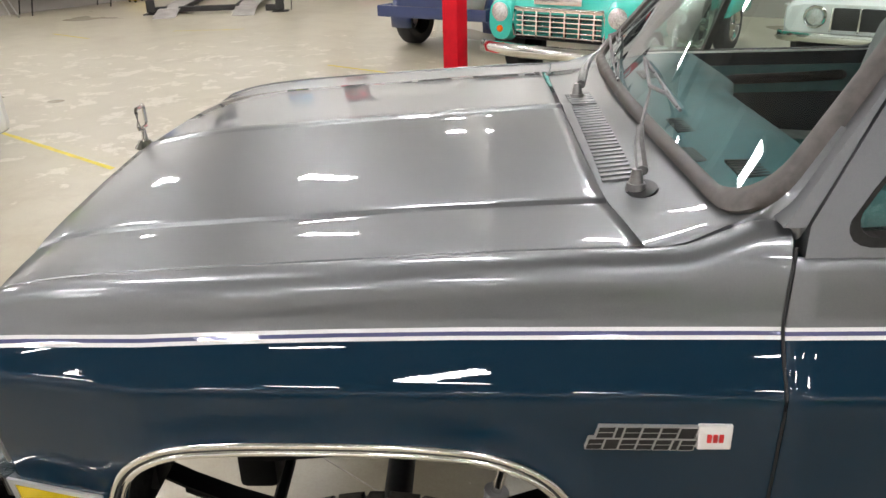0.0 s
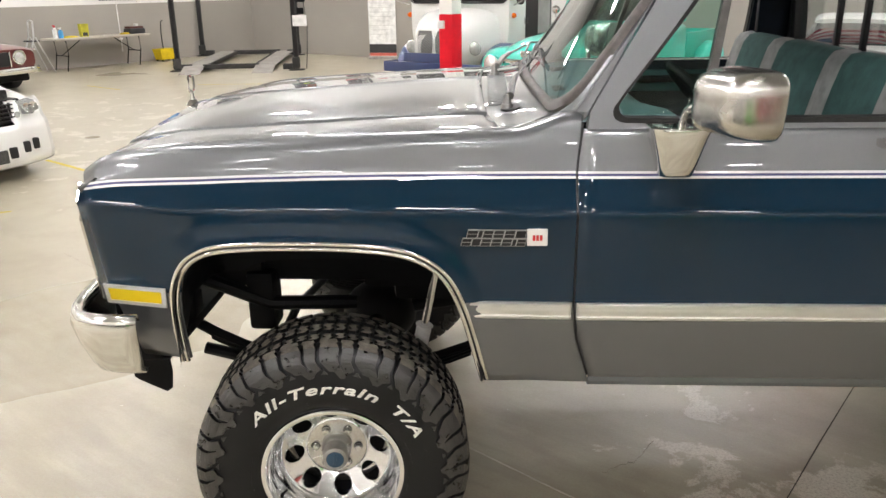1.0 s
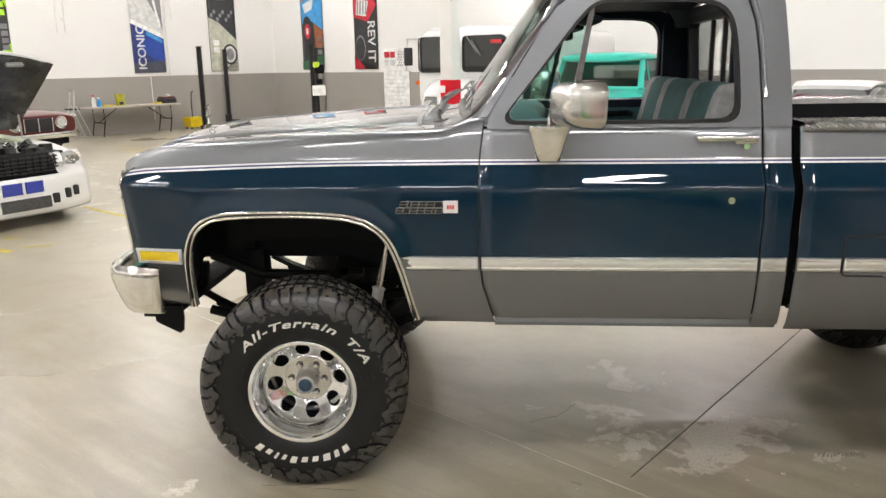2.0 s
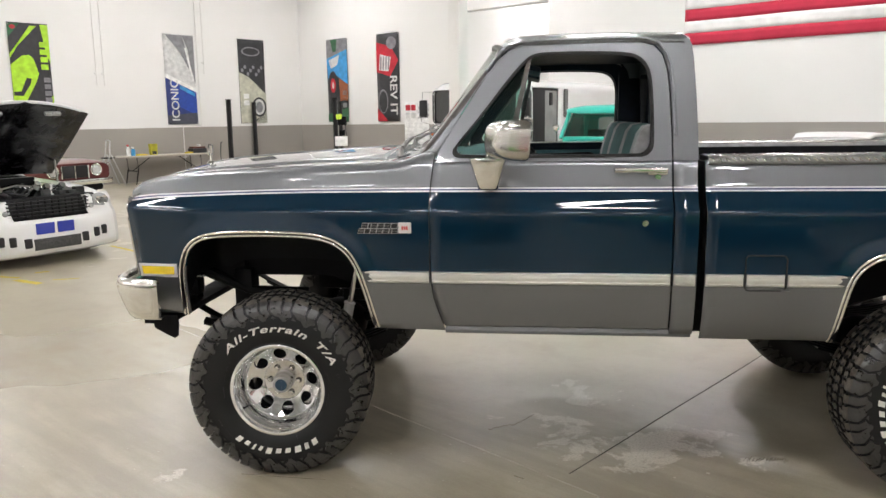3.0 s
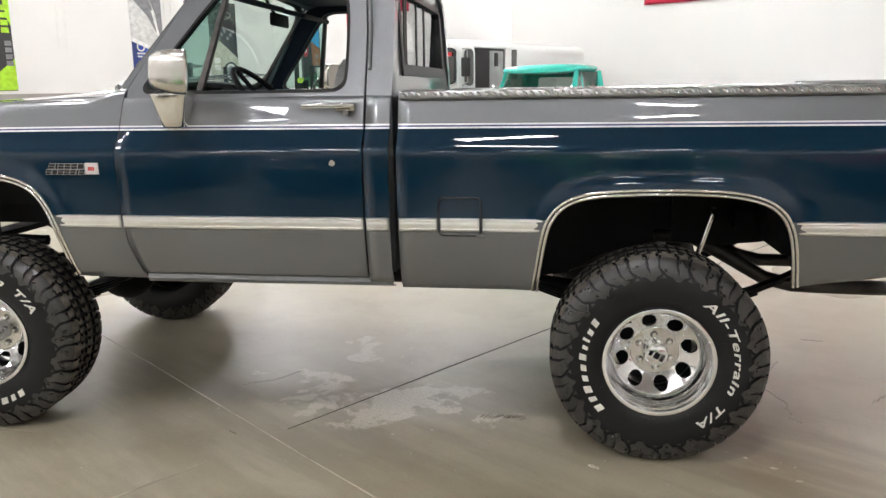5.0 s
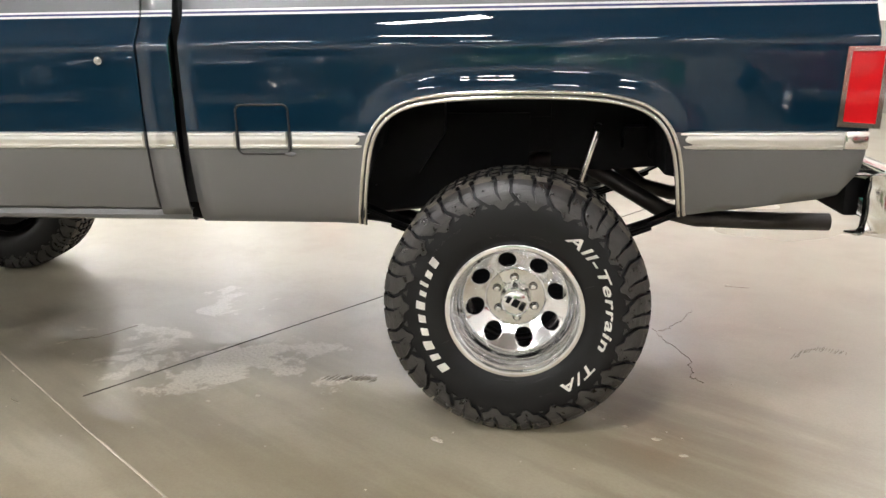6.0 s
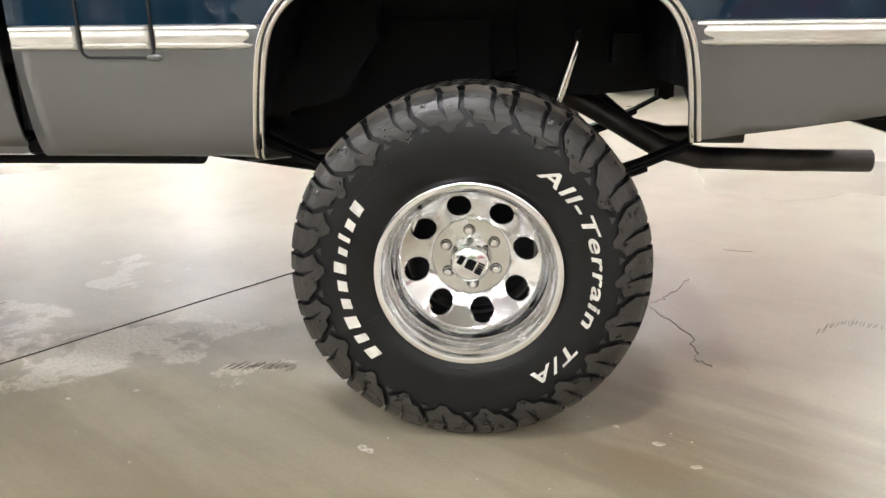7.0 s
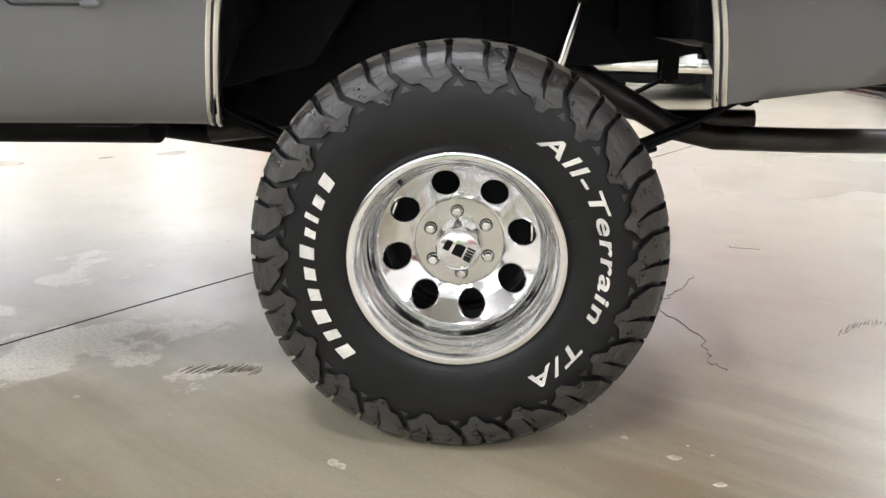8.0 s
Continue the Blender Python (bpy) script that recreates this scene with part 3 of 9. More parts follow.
ARCH_F = [(-0.440, 0.765), (-0.442, 0.85), (-0.440, 0.93), (-0.433, 1.00), (-0.419, 1.045), (-0.395, 1.09), (-0.354, 1.125), (-0.30, 1.145), (-0.20, 1.154), (-0.08, 1.157),
          (0.05, 1.157), (0.16, 1.152), (0.24, 1.142), (0.30, 1.122), (0.35, 1.088), (0.384, 1.04), (0.411, 0.975), (0.434, 0.895), (0.456, 0.80), (0.473, 0.725)]
ARCH_R = [(2.498, 0.692), (2.504, 0.735), (2.512, 0.79), (2.524, 0.87), (2.540, 0.955), (2.562, 1.005), (2.60, 1.047), (2.65, 1.072), (2.72, 1.088), (2.84, 1.097), (2.97, 1.10),
          (3.10, 1.099), (3.22, 1.093), (3.31, 1.078), (3.37, 1.055), (3.415, 1.015), (3.442, 0.96), (3.458, 0.89), (3.468, 0.82), (3.474, 0.765), (3.479, 0.736)]


def rounder(poly, times=2):
    """Cuts the corners of an open line, keeping its ends."""
    for _ in range(times):
        out = [poly[0]]
        for a, b in zip(poly, poly[1:]):
            out += [(a[0] * 0.75 + b[0] * 0.25, a[1] * 0.75 + b[1] * 0.25), (a[0] * 0.25 + b[0] * 0.75, a[1] * 0.25 + b[1] * 0.75)]
        poly = out + [poly[-1]]
    return poly


ARCH_F, ARCH_R = rounder(ARCH_F), rounder(ARCH_R)


def arch_bulge(x, z, arch):
    d = min(math.hypot(x - a, z - b) for a, b in arch)
    fade = max(0.0, min(1.0, (z - 1.07) / 0.07)) if x < -0.33 else 1.0
    return -0.016 * fade * max(0.0, 1 - (d / 0.085) ** 2) ** 1.2


def dense(poly, step):
    out = []
    for (a, b), (c, d) in zip(poly, poly[1:]):
        n = max(1, int(math.hypot(c - a, d - b) / step))
        out += [(a + (c - a) * i / n, b + (d - b) * i / n) for i in range(n)]
    return out + [poly[-1]]


def body_side(name, x0, x1, bottom, top_rows, arch, parent, x_at=lambda x, z: x, label="", crown=None, nose=False, both=True):
    """One side panel: columns along x, rows up the flank, two-tone paint with pinstripes. bottom(x) is the lower edge."""
    low = [0.685, 0.698, 0.715, 0.745, 0.775, 0.82, 0.88, 0.94, 0.998]
    mid = [1.03, 1.06, 1.09, 1.115, 1.14, 1.16, 1.18, 1.20, 1.225, 1.25, 1.266, 1.278, 1.29, 1.31, 1.33]
    xs = sorted({round(x, 4) for x in list(np.arange(x0, x1, 0.05)) + [x1] + ([a for a, _ in dense(arch, 0.02) if x0 < a < x1] if arch else [])})
    bm = bmesh.new()
    rows = []
    tags = ["s"] * (len(low) - 1) + ["n"] * (len(mid) + 1) + ["w", "v", "w"] + ["s"] * (top_rows + (len(crown(x0)) if crown else 0))
    for x in xs:
        zc = stripe_z(x)
        zs = low + [min(q, zc - 0.0125 - 0.004 * (len(mid) - 1 - i)) for i, q in enumerate(mid)] + [zc - 0.0105, zc - 0.004, zc + 0.0025, zc + 0.009]
        top = crown(x)[0][1] - 0.02 if crown else 1.487
        zs += [zc + 0.009 + (top - zc - 0.009) * (i + 1) / top_rows for i in range(top_rows)]
        col = []
        b = bottom(x)
        for z in zs:
            z = max(z, b)
            y = side_y(z) + (nose_y(x, z) if nose else 0)
            if arch:
                y += arch_bulge(x, z, ARCH_D[arch is ARCH_R])
            col.append(Vector((x_at(x, z), y, z)))
        if crown:
            col += [Vector((x_at(x, z), y, z)) for y, z in crown(x)]
        rows.append(col)
    kinds = {"s": 0, "n": 1, "w": 2, "v": 3}
    grid(bm, rows, mats=lambda i, k: kinds[tags[min(k, len(tags) - 1)]])
    bmesh.ops.remove_doubles(bm, verts=bm.verts, dist=1e-5)
    made = []
    for m in ([bm, mirrored(bm, MID)] if both else [bm]):
        o = part(name, m, [SILVER, NAVY, STRIPE_WHITE, STRIPE_BLUE], parent, label, angle=50)
        s = o.modifiers.new("sheet", "SOLIDIFY")
        s.thickness, s.offset = 0.008, -1
        made.append(o)
    return made


ARCH_D = (dense(ARCH_F, 0.03), dense(ARCH_R, 0.03))
truck = thing("pickup_truck", Matrix(), "lifted silver and dark blue pickup truck with chrome trim", "pickup truck")

HOOD_EDGE = [(-0.715, 1.362), (-0.69, 1.385), (-0.65, 1.402), (-0.59, 1.418), (-0.51, 1.43), (-0.41, 1.44), (-0.2, 1.452), (0.0, 1.462), (0.19, 1.472), (0.39, 1.480), (0.76, 1.486)]


def hood_edge(x):
    return lerp(HOOD_EDGE, x)


def fender_rise(x):
    """Behind the hood the fender's top sweeps up to the pillar foot."""
    k = max(0.0, min(1.0, (x - 0.56) / 0.15))
    return 0.041 * k * k * (3 - 2 * k)


def fender_crown(x):
    """The soft shoulder from the flank over to the hood's edge: (y, z) points."""
    r = fender_rise(x)
    n, z = nose_y(x), hood_edge(x) + r
    return [(y + n * f + r * 0.45, z + d) for y, f, d in ((0.0665, 0.85, -0.036), (0.073, 0.8, -0.024), (0.083, 0.7, -0.0135), (0.096, 0.6, -0.006), (0.111, 0.5, -0.0015), (0.124, 0.4, 0.0002), (0.133, 0.3, 0.0004), (0.136, 0.3, -0.002), (0.137, 0.3, -0.03))]


def door_front(x, z):
    """The seam between fender and door leans forward at the foot."""
    k = max(0.0, min(1.0, (x - 0.5) / 0.24))
    return x + k * lerp([(0.70, 0.068), (0.80, 0.036), (0.88, 0.012), (1.0, 0.0), (1.38, 0.0), (1.55, 0.022)], z)


def fender_bottom(x):
    if x < -0.4525:
        return lerp([(-0.72, 0.95), (-0.625, 0.935), (-0.615, 0.752), (-0.4405, 0.765)], x)
    return lerp(ARCH_F + [(0.50, 0.716), (0.74, 0.712)], x)


fenders = body_side("fender", -0.715, 0.737, fender_bottom, 3, ARCH_F, truck, door_front, nose=True,
                    crown=fender_crown)
bed_bottom = lambda x: lerp([(1.93, 0.69), (2.495, 0.691)] + ARCH_R + [(3.50, 0.738), (3.60, 0.751), (3.70, 0.764), (3.90, 0.795), (3.96, 0.815), (3.985, 0.86), (3.995, 0.93)], x)  # noqa: E731
bedsides = body_side("bed_side", 1.938, 3.995, bed_bottom, 4, ARCH_R, truck)


def arch_trim(arch, parent):
    """Bright wheel-arch moulding: two rounded beads with a black groove between them."""
    pts = dense(arch, 0.025)

    def along(off, out):
        path = []
        for i, (x, z) in enumerate(pts):
            a, b = pts[max(i - 1, 0)], pts[min(i + 1, len(pts) - 1)]
            t = Vector((b[0] - a[0], 0, b[1] - a[1])).normalized()
            n = Vector((-t.z, 0, t.x))
            path.append(Vector((x, flank_trim(x, z) - 0.014 - out, z)) + n * off)
        return path
    for name, off, out, r, mat, label in (("arch_bead", 0.0035, 0.003, 0.0068, CHROME, "bright inner bead of the wheel-arch moulding"), ("arch_bead", 0.0195, 0.004, 0.0064, CHROME, "bright outer bead of the wheel-arch moulding"), ("arch_groove", 0.0118, 0.001, 0.0048, TRIM_BLACK, "black groove between the beads")):
        bm = bmesh.new()
        tube(bm, along(off, out), r, 10)
        other = mirrored(bm, MID)
        part(name, bm, mat, parent[0], label, angle=60)
        part(name, other, mat, parent[1], label, angle=60)


def flank_trim(x, z):
    return side_y(z) + nose_y(x, z)


arch_trim(ARCH_F, fenders)
arch_trim(ARCH_R, bedsides)


def moulding(x0, x1, parent, z0=0.946, z1=1.0, base=0.0):
    """The bright band along the flank: two beads with a flat between."""
    prof = [(z0, 0.004), (z0, -0.006), (z0 + 0.004, -0.011), (z0 + 0.010, -0.012), (z0 + 0.013, -0.007), (z0 + 0.016, -0.007), (z0 + 0.022, -0.0092), (z0 + 0.028, -0.0098), (z1 - 0.021, -0.0095), (z1 - 0.016, -0.008), (z1 - 0.013, -0.008), (z1 - 0.010, -0.013), (z1 - 0.004, -0.012), (z1, -0.006), (z1, 0.004)]
    bm = bmesh.new()
    xs = [x0, x0 + 0.004] + list(np.linspace(x0 + 0.06, x1 - 0.06, 8)) + [x1 - 0.004, x1]
    rows = [[Vector((x, side_y(z) + nose_y(x, z) + dy * (0.5 if i in (0, len(xs) - 1) else 1), z)) for z, dy in prof] for i, x in enumerate(xs)]
    made = grid(bm, rows)
    bm.faces.new(made[0])
    bm.faces.new(made[-1])
    if base:
        for v in bm.verts:
            v.co.y += base
    other = mirrored(bm, MID)
    part("side_moulding", bm, MOULD, parent[0], "bright metal side moulding", angle=20)
    part("side_moulding", other, MOULD, parent[1], "bright metal side moulding", angle=20)


moulding(0.437, 0.734, fenders)
moulding(1.942, 2.098, bedsides)
moulding(2.112, 2.268, bedsides)
moulding(2.282, 2.532, bedsides)
moulding(3.464, 3.93, bedsides)

# hood: two creases run back from the nose, the middle stands proud
def hood_z(x, y):
    v = min(y, 2 * MID - y)
    e = hood_edge(x) - 0.002 + 0.012 * max(0.0, (-0.60 - x) / 0.1) * (v - 0.14)
    rise = lerp([(0.14, 0.0), (0.20, 0.0045), (0.30, 0.0065), (0.338, 0.0055), (0.342, 0.0060), (0.352, 0.0125), (0.358, 0.0145), (0.37, 0.0160), (0.50, 0.0275), (0.70, 0.0395), (0.90, 0.0455), (0.948, 0.0465), (0.954, 0.0472), (0.968, 0.0525), (0.974, 0.0535), (0.98, 0.0537)], v)
    k = lerp([(-0.73, 0.75), (-0.4, 0.8), (0.5, 1.0)], x)
    return e + rise * k


bm = bmesh.new()
hys = [0.143, 0.147, 0.16, 0.19, 0.24, 0.30, 0.338, 0.342, 0.347, 0.352, 0.358, 0.37, 0.42, 0.48, 0.54, 0.6, 0.7, 0.8, 0.9, 0.948, 0.954, 0.961, 0.968, 0.974, 0.98]
hys = hys + [2 * MID - y for y in reversed(hys[:-1])]
rows = []
for s in list(np.linspace(0, 1, 44)):
    row = []
    for y in hys:
        v = min(y, 2 * MID - y)
        back = lerp([(0.14, 0.522), (0.25, 0.508), (0.38, 0.485), (0.6, 0.474), (0.98, 0.468)], v)
        front = lerp([(0.14, -0.698), (0.4, -0.725), (0.98, -0.742)], v)
        x = front + (back - front) * s
        z = hood_z(x, y)
        if s < 0.06:
            z -= 0.05 * ((0.06 - s) / 0.06) ** 2
        row.append(Vector((x, y + (nose_y(x) * 0.3 * (1 - (v - 0.14) / 0.84) * (1 if y < MID else -1)), z)))
    rows.append(row)
grid(bm, rows)
hood = part("hood", bm, SILVER, truck, "silver hood with two long creases and a raised spine", angle=11)
s = hood.modifiers.new("sheet", "SOLIDIFY")
s.thickness, s.offset = 0.012, -1

# hood ornament: a small chrome frame on a foot
bm = bmesh.new()
cylinder(bm, (-0.672, MID, 1.43), (-0.672, MID, 1.452), 0.030, 0.014, 20)
cylinder(bm, (-0.672, MID, 1.450), (-0.672, MID, 1.480), 0.009, 0.006, 12)
tube(bm, [(-0.672, MID, 1.485), (-0.672, MID + 0.024, 1.487), (-0.672, MID + 0.026, 1.495), (-0.672, MID + 0.026, 1.535), (-0.672, MID + 0.02, 1.542), (-0.672, MID - 0.02, 1.542), (-0.672, MID - 0.026, 1.535), (-0.672, MID - 0.026, 1.495), (-0.672, MID - 0.024, 1.487), (-0.672, MID, 1.485)], 0.0055, 8)
part("hood_ornament", bm, CHROME, hood, "small upright chrome frame ornament")

# nose: header panel, grille and headlamps, mostly turned away
bm = bmesh.new()
box(bm, (-0.735, 0.20, 0.98), (-0.69, 1.76, 1.335), 0.01)
nose = part("grille_surround", bm, CHROME, truck, "chrome grille surround")
bm = bmesh.new()
for k in range(7):
    box(bm, (-0.752, 0.52, 1.01 + k * 0.043), (-0.735, 1.44, 1.03 + k * 0.043), 0.003)
for k in range(9):
    box(bm, (-0.75, 0.55 + k * 0.107, 1.0), (-0.738, 0.565 + k * 0.107, 1.32), 0.002)
part("grille", bm, BLACK, truck, "black barred grille")
for y in (0.36, 1.60):
    bm = box(bmesh.new(), (-0.758, y - 0.10, 1.17), (-0.735, y + 0.10, 1.31), 0.008)
    part("headlamp", bm, CLEAR, nose, "rectangular clear headlamp")
BEZEL = material("bright satin bezel", (0.82, 0.81, 0.79), 0.32, 0.55)
# side marker lamp: bright bezel round an amber lens
def flank(x, z):
    return side_y(z) + nose_y(x, z)


# bright edge that follows the front of each fender
bm = bmesh.new()
tube(bm, [(x, flank(x, z) + 0.004, z) for x, z in ((-0.716, 1.33), (-0.719, 1.28), (-0.720, 1.22), (-0.720, 1.14), (-0.720, 1.06), (-0.719, 1.0), (-0.716, 0.95))], 0.006, 8)
other = mirrored(bm, MID)
part("nose_edge", bm, CHROME, fenders[0], "bright front edge moulding")
part("nose_edge", other, CHROME, fenders[1], "bright front edge moulding")

bm = bmesh.new()
outer = [(-0.702, 1.004), (-0.480, 1.012), (-0.484, 0.948), (-0.698, 0.940)]
inner = [(-0.688, 0.993), (-0.495, 1.000), (-0.498, 0.960), (-0.685, 0.952)]
prism(bm, outer, lambda x, z: flank(x, z) - 0.007, lambda x, z: flank(x, z) + 0.02, inner)
other = mirrored(bm, MID)
lens = prism(bmesh.new(), [(x * 1.0, z) for x, z in inner], lambda x, z: flank(x, z) - 0.004, lambda x, z: flank(x, z) + 0.02)
lens2 = mirrored(lens, MID)
for f, a, b in ((fenders[0], bm, lens), (fenders[1], other, lens2)):
    side_lamp = part("marker_lamp", a, BEZEL, f, "bright marker lamp bezel", angle=25)
    part("lens", b, AMBER, side_lamp, "yellow amber lens", smooth=False)

# badge on the front fender: two close rows of black blocks with bright edges, and a white plate
BADGE_EDGE = material("bright badge edge", (0.40, 0.39, 0.38), 0.4, 0.4)
BADGE_BLACK = material("black badge enamel", (0.006, 0.006, 0.007), 0.3)


def badge_block(a, b, lo, hi, bars):
    """A slanted bright block whose face is cut into sunken black fields."""
    bm = bmesh.new()
    y = side_y((lo + hi) / 2) + nose_y((a + b) / 2) - 0.010
    lean = 0.006
    rim = 0.0012
    at = lambda x, z, d: bm.verts.new((x + lean * ((z - lo) / (hi - lo) - 0.5), y + d, z))  # noqa: E731
    zs = [lo + (hi - lo) * k / bars for k in range(bars + 1)]
    left, right = [at(a, z, 0) for z in zs], [at(b, z, 0) for z in zs]
    for k in range(bars):
        z0_, z1_ = zs[k] + rim * (1 if k == 0 else 0.6), zs[k + 1] - rim * (1 if k == bars - 1 else 0.6)
        outer = (left[k], right[k], right[k + 1], left[k + 1])
        inner = [at(a + rim, z0_, 0), at(b - rim, z0_, 0), at(b - rim, z1_, 0), at(a + rim, z1_, 0)]
        deep = [at(a + rim, z0_, 0.0015), at(b - rim, z0_, 0.0015), at(b - rim, z1_, 0.0015), at(a + rim, z1_, 0.0015)]
        for i in range(4):
            n = (i + 1) % 4
            bm.faces.new((outer[i], outer[n], inner[n], inner[i]))
            bm.faces.new((inner[i], inner[n], deep[n], deep[i])).material_index = 1
        bm.faces.new(deep).material_index = 1
    rear = [at(a, lo, 0.012), at(b, lo, 0.012), at(b, hi, 0.012), at(a, hi, 0.012)]
    bm.faces.new((left[0], right[0], rear[1], rear[0]))
    bm.faces.new((left[-1], right[-1], rear[2], rear[3]))
    bm.faces.new(left + [rear[3], rear[0]])
    bm.faces.new(right + [rear[2], rear[1]])
    part("badge_block", bm, [BADGE_EDGE, BADGE_BLACK], fenders[0], "black block with a bright edge", smooth=False)


for z0, z1, x0, x1, widths in ((1.1965, 1.2195, 0.434, 0.600, (1, 0.45, 0.95, 1, 1, 1)), (1.1725, 1.1945, 0.418, 0.600, (1, 0.9, 1, 1, 1, 0.45, 0.95))):
    x = x0
    for i, w in enumerate(widths):
        step = (x1 - x0) * w / sum(widths)
        badge_block(x + 0.0006, x + step - 0.0006, z0, z1, (2, 1, 2, 2, 2, 1, 2)[i])
        x += step
bm = box(bmesh.new(), (0.602, -0.012, 1.174), (0.659, 0.005, 1.2225), 0.003)
plate = part("badge_plate", bm, material("white badge plate", (0.72, 0.70, 0.67), 0.35), fenders[0], "white enamel plate in a chrome edge")
bm = bmesh.new()
for k in range(3):
    box(bm, (0.617 + k * 0.010, -0.0145, 1.190), (0.6245 + k * 0.010, -0.0115, 1.206), 0.001)
part("plate_mark", bm, material("red enamel", (0.6, 0.03, 0.03), 0.4), fenders[0], "red mark of plain bars")

# door: lower skin, window frame, handle, lock, mirror
def door_x(x, z):
    k = max(0.0, min(1.0, (0.95 - x) / 0.2))
    return x + k * lerp([(0.70, 0.068), (0.80, 0.036), (0.88, 0.012), (1.0, 0.0), (1.38, 0.0), (1.55, 0.022)], z)


doors = body_side("door", 0.7435, 1.797, lambda x: 0.738, 5, None, truck, door_x)
corner_panels = body_side("cab_corner", 1.8035, 1.904, lambda x: 0.716, 5, None, truck)
# added black strip: stands in for the gap's shade, covers the bright door edge
bm = bmesh.new()
tube(bm, [(0.7405 + lerp([(0.70, 0.068), (0.80, 0.036), (0.88, 0.012), (1.0, 0.0), (1.38, 0.0), (1.55, 0.022)], z), side_y(z) + 0.0055, z) for z in np.linspace(0.745, 1.50, 40)], 0.0034, 6)
other = mirrored(bm, MID)
for m, d in zip((bm, other), doors):
    part("door_seal", m, TRIM_BLACK, d, "black strip that stands in for shade in the door gap")
moulding(0.748, 1.793, doors)
moulding(1.807, 1.898, corner_panels)
bm = bmesh.new()
prof = [(0.085, 0.735), (0.068, 0.730), (0.064, 0.712), (0.07, 0.698), (0.09, 0.690), (0.13, 0.690)]
grid(bm, [[Vector((x, y, z)) for y, z in prof] for x in np.linspace(0.80, 1.90, 12)])
other = mirrored(bm, MID)
for m in (bm, other):
    part("rocker", m, SILVER, truck, "silver rocker panel")

DOOR_OUT = [(0.768, 1.485), (0.777, 1.535), (0.88, 1.70), (0.985, 1.865), (1.045, 1.945), (1.09, 1.98), (1.16, 1.998), (1.35, 2.006), (1.55, 2.008), (1.67, 2.003), (1.73, 1.985), (1.765, 1.945), (1.785, 1.88), (1.795, 1.75), (1.797, 1.60), (1.797, 1.485)]
WINDOW = [(0.854, 1.555), (0.848, 1.534), (0.858, 1.516), (0.89, 1.509), (1.2, 1.509), (1.655, 1.509), (1.685, 1.517), (1.708, 1.538), (1.715, 1.575), (1.716, 1.70), (1.712, 1.83), (1.698, 1.89), (1.665, 1.93), (1.61, 1.95), (1.45, 1.957), (1.25, 1.957), (1.20, 1.950), (1.165, 1.93), (1.10, 1.86), (0.98, 1.705)]


def soften(poly, times=2):
    """Cuts the corners of a closed outline."""
    for _ in range(times):
        poly = [q for a, b in zip(poly, poly[1:] + poly[:1]) for q in ((a[0] * 0.75 + b[0] * 0.25, a[1] * 0.75 + b[1] * 0.25), (a[0] * 0.25 + b[0] * 0.75, a[1] * 0.25 + b[1] * 0.75))]
    return poly


WINDOW = soften(WINDOW, 1)


def pane_y(x, z):
    return lerp([(1.47, 0.074), (1.51, 0.0886), (2.02, 0.272)], z)


def inset(poly, d):
    cx = sum(p[0] for p in poly) / len(poly)
    cz = sum(p[1] for p in poly) / len(poly)
    return [(cx + (x - cx) * (1 - d / 0.42), cz + (z - cz) * (1 - d / 0.22)) for x, z in poly]


bm = prism(bmesh.new(), DOOR_OUT, pane_y, lambda x, z: pane_y(x, z) + 0.045, WINDOW)
edges = [e for e in bm.edges if e.is_manifold and e.calc_face_angle(0) > 1.0 and (e.verts[0].co.y < pane_y(0, e.verts[0].co.z) + 0.01)]
bmesh.ops.bevel(bm, geom=edges, offset=0.012, segments=3, profile=0.5, affect="EDGES")
other = mirrored(bm, MID)
for m, d in zip((bm, other), doors):
    part("window_frame", m, SILVER, d, "silver window frame", angle=40)
SEAL = vary(material("worn black rubber", (0.014, 0.013, 0.012), 0.6, spec=0.25), 30, 0.3)
# dark rubber channel round the opening, vent window divider and vent pane
bm = prism(bmesh.new(), inset(WINDOW, -0.010), lambda x, z: pane_y(x, z) - 0.002, lambda x, z: pane_y(x, z) + 0.04, inset(WINDOW, 0.004))
other = mirrored(bm, MID)
for m, d in zip((bm, other), doors):
    part("window_seal", m, SEAL, d, "black window seal", smooth=False)
bm = prism(bmesh.new(), [(1.075, 1.515), (1.10, 1.515), (1.19, 1.948), (1.168, 1.94)], lambda x, z: pane_y(x, z) + 0.004, lambda x, z: pane_y(x, z) + 0.03)
other = mirrored(bm, MID)
for m, d in zip((bm, other), doors):
    part("window_divider", m, vary(material("dull metal channel", (0.075, 0.07, 0.065), 0.38, 0.6), 20, 0.2), d, "dull metal vent window divider", smooth=False)
vent = [(0.858, 1.545), (0.87, 1.520), (1.08, 1.52), (1.168, 1.93), (1.10, 1.85), (0.98, 1.70)]
bm = prism(bmesh.new(), vent, lambda x, z: pane_y(x, z) + 0.018, lambda x, z: pane_y(x, z) + 0.022)
other = mirrored(bm, MID)
for m, d in zip((bm, other), doors):
    o = part("vent_pane", m, GLASS, d, "green tinted vent pane", smooth=False)
    o.visible_shadow = False
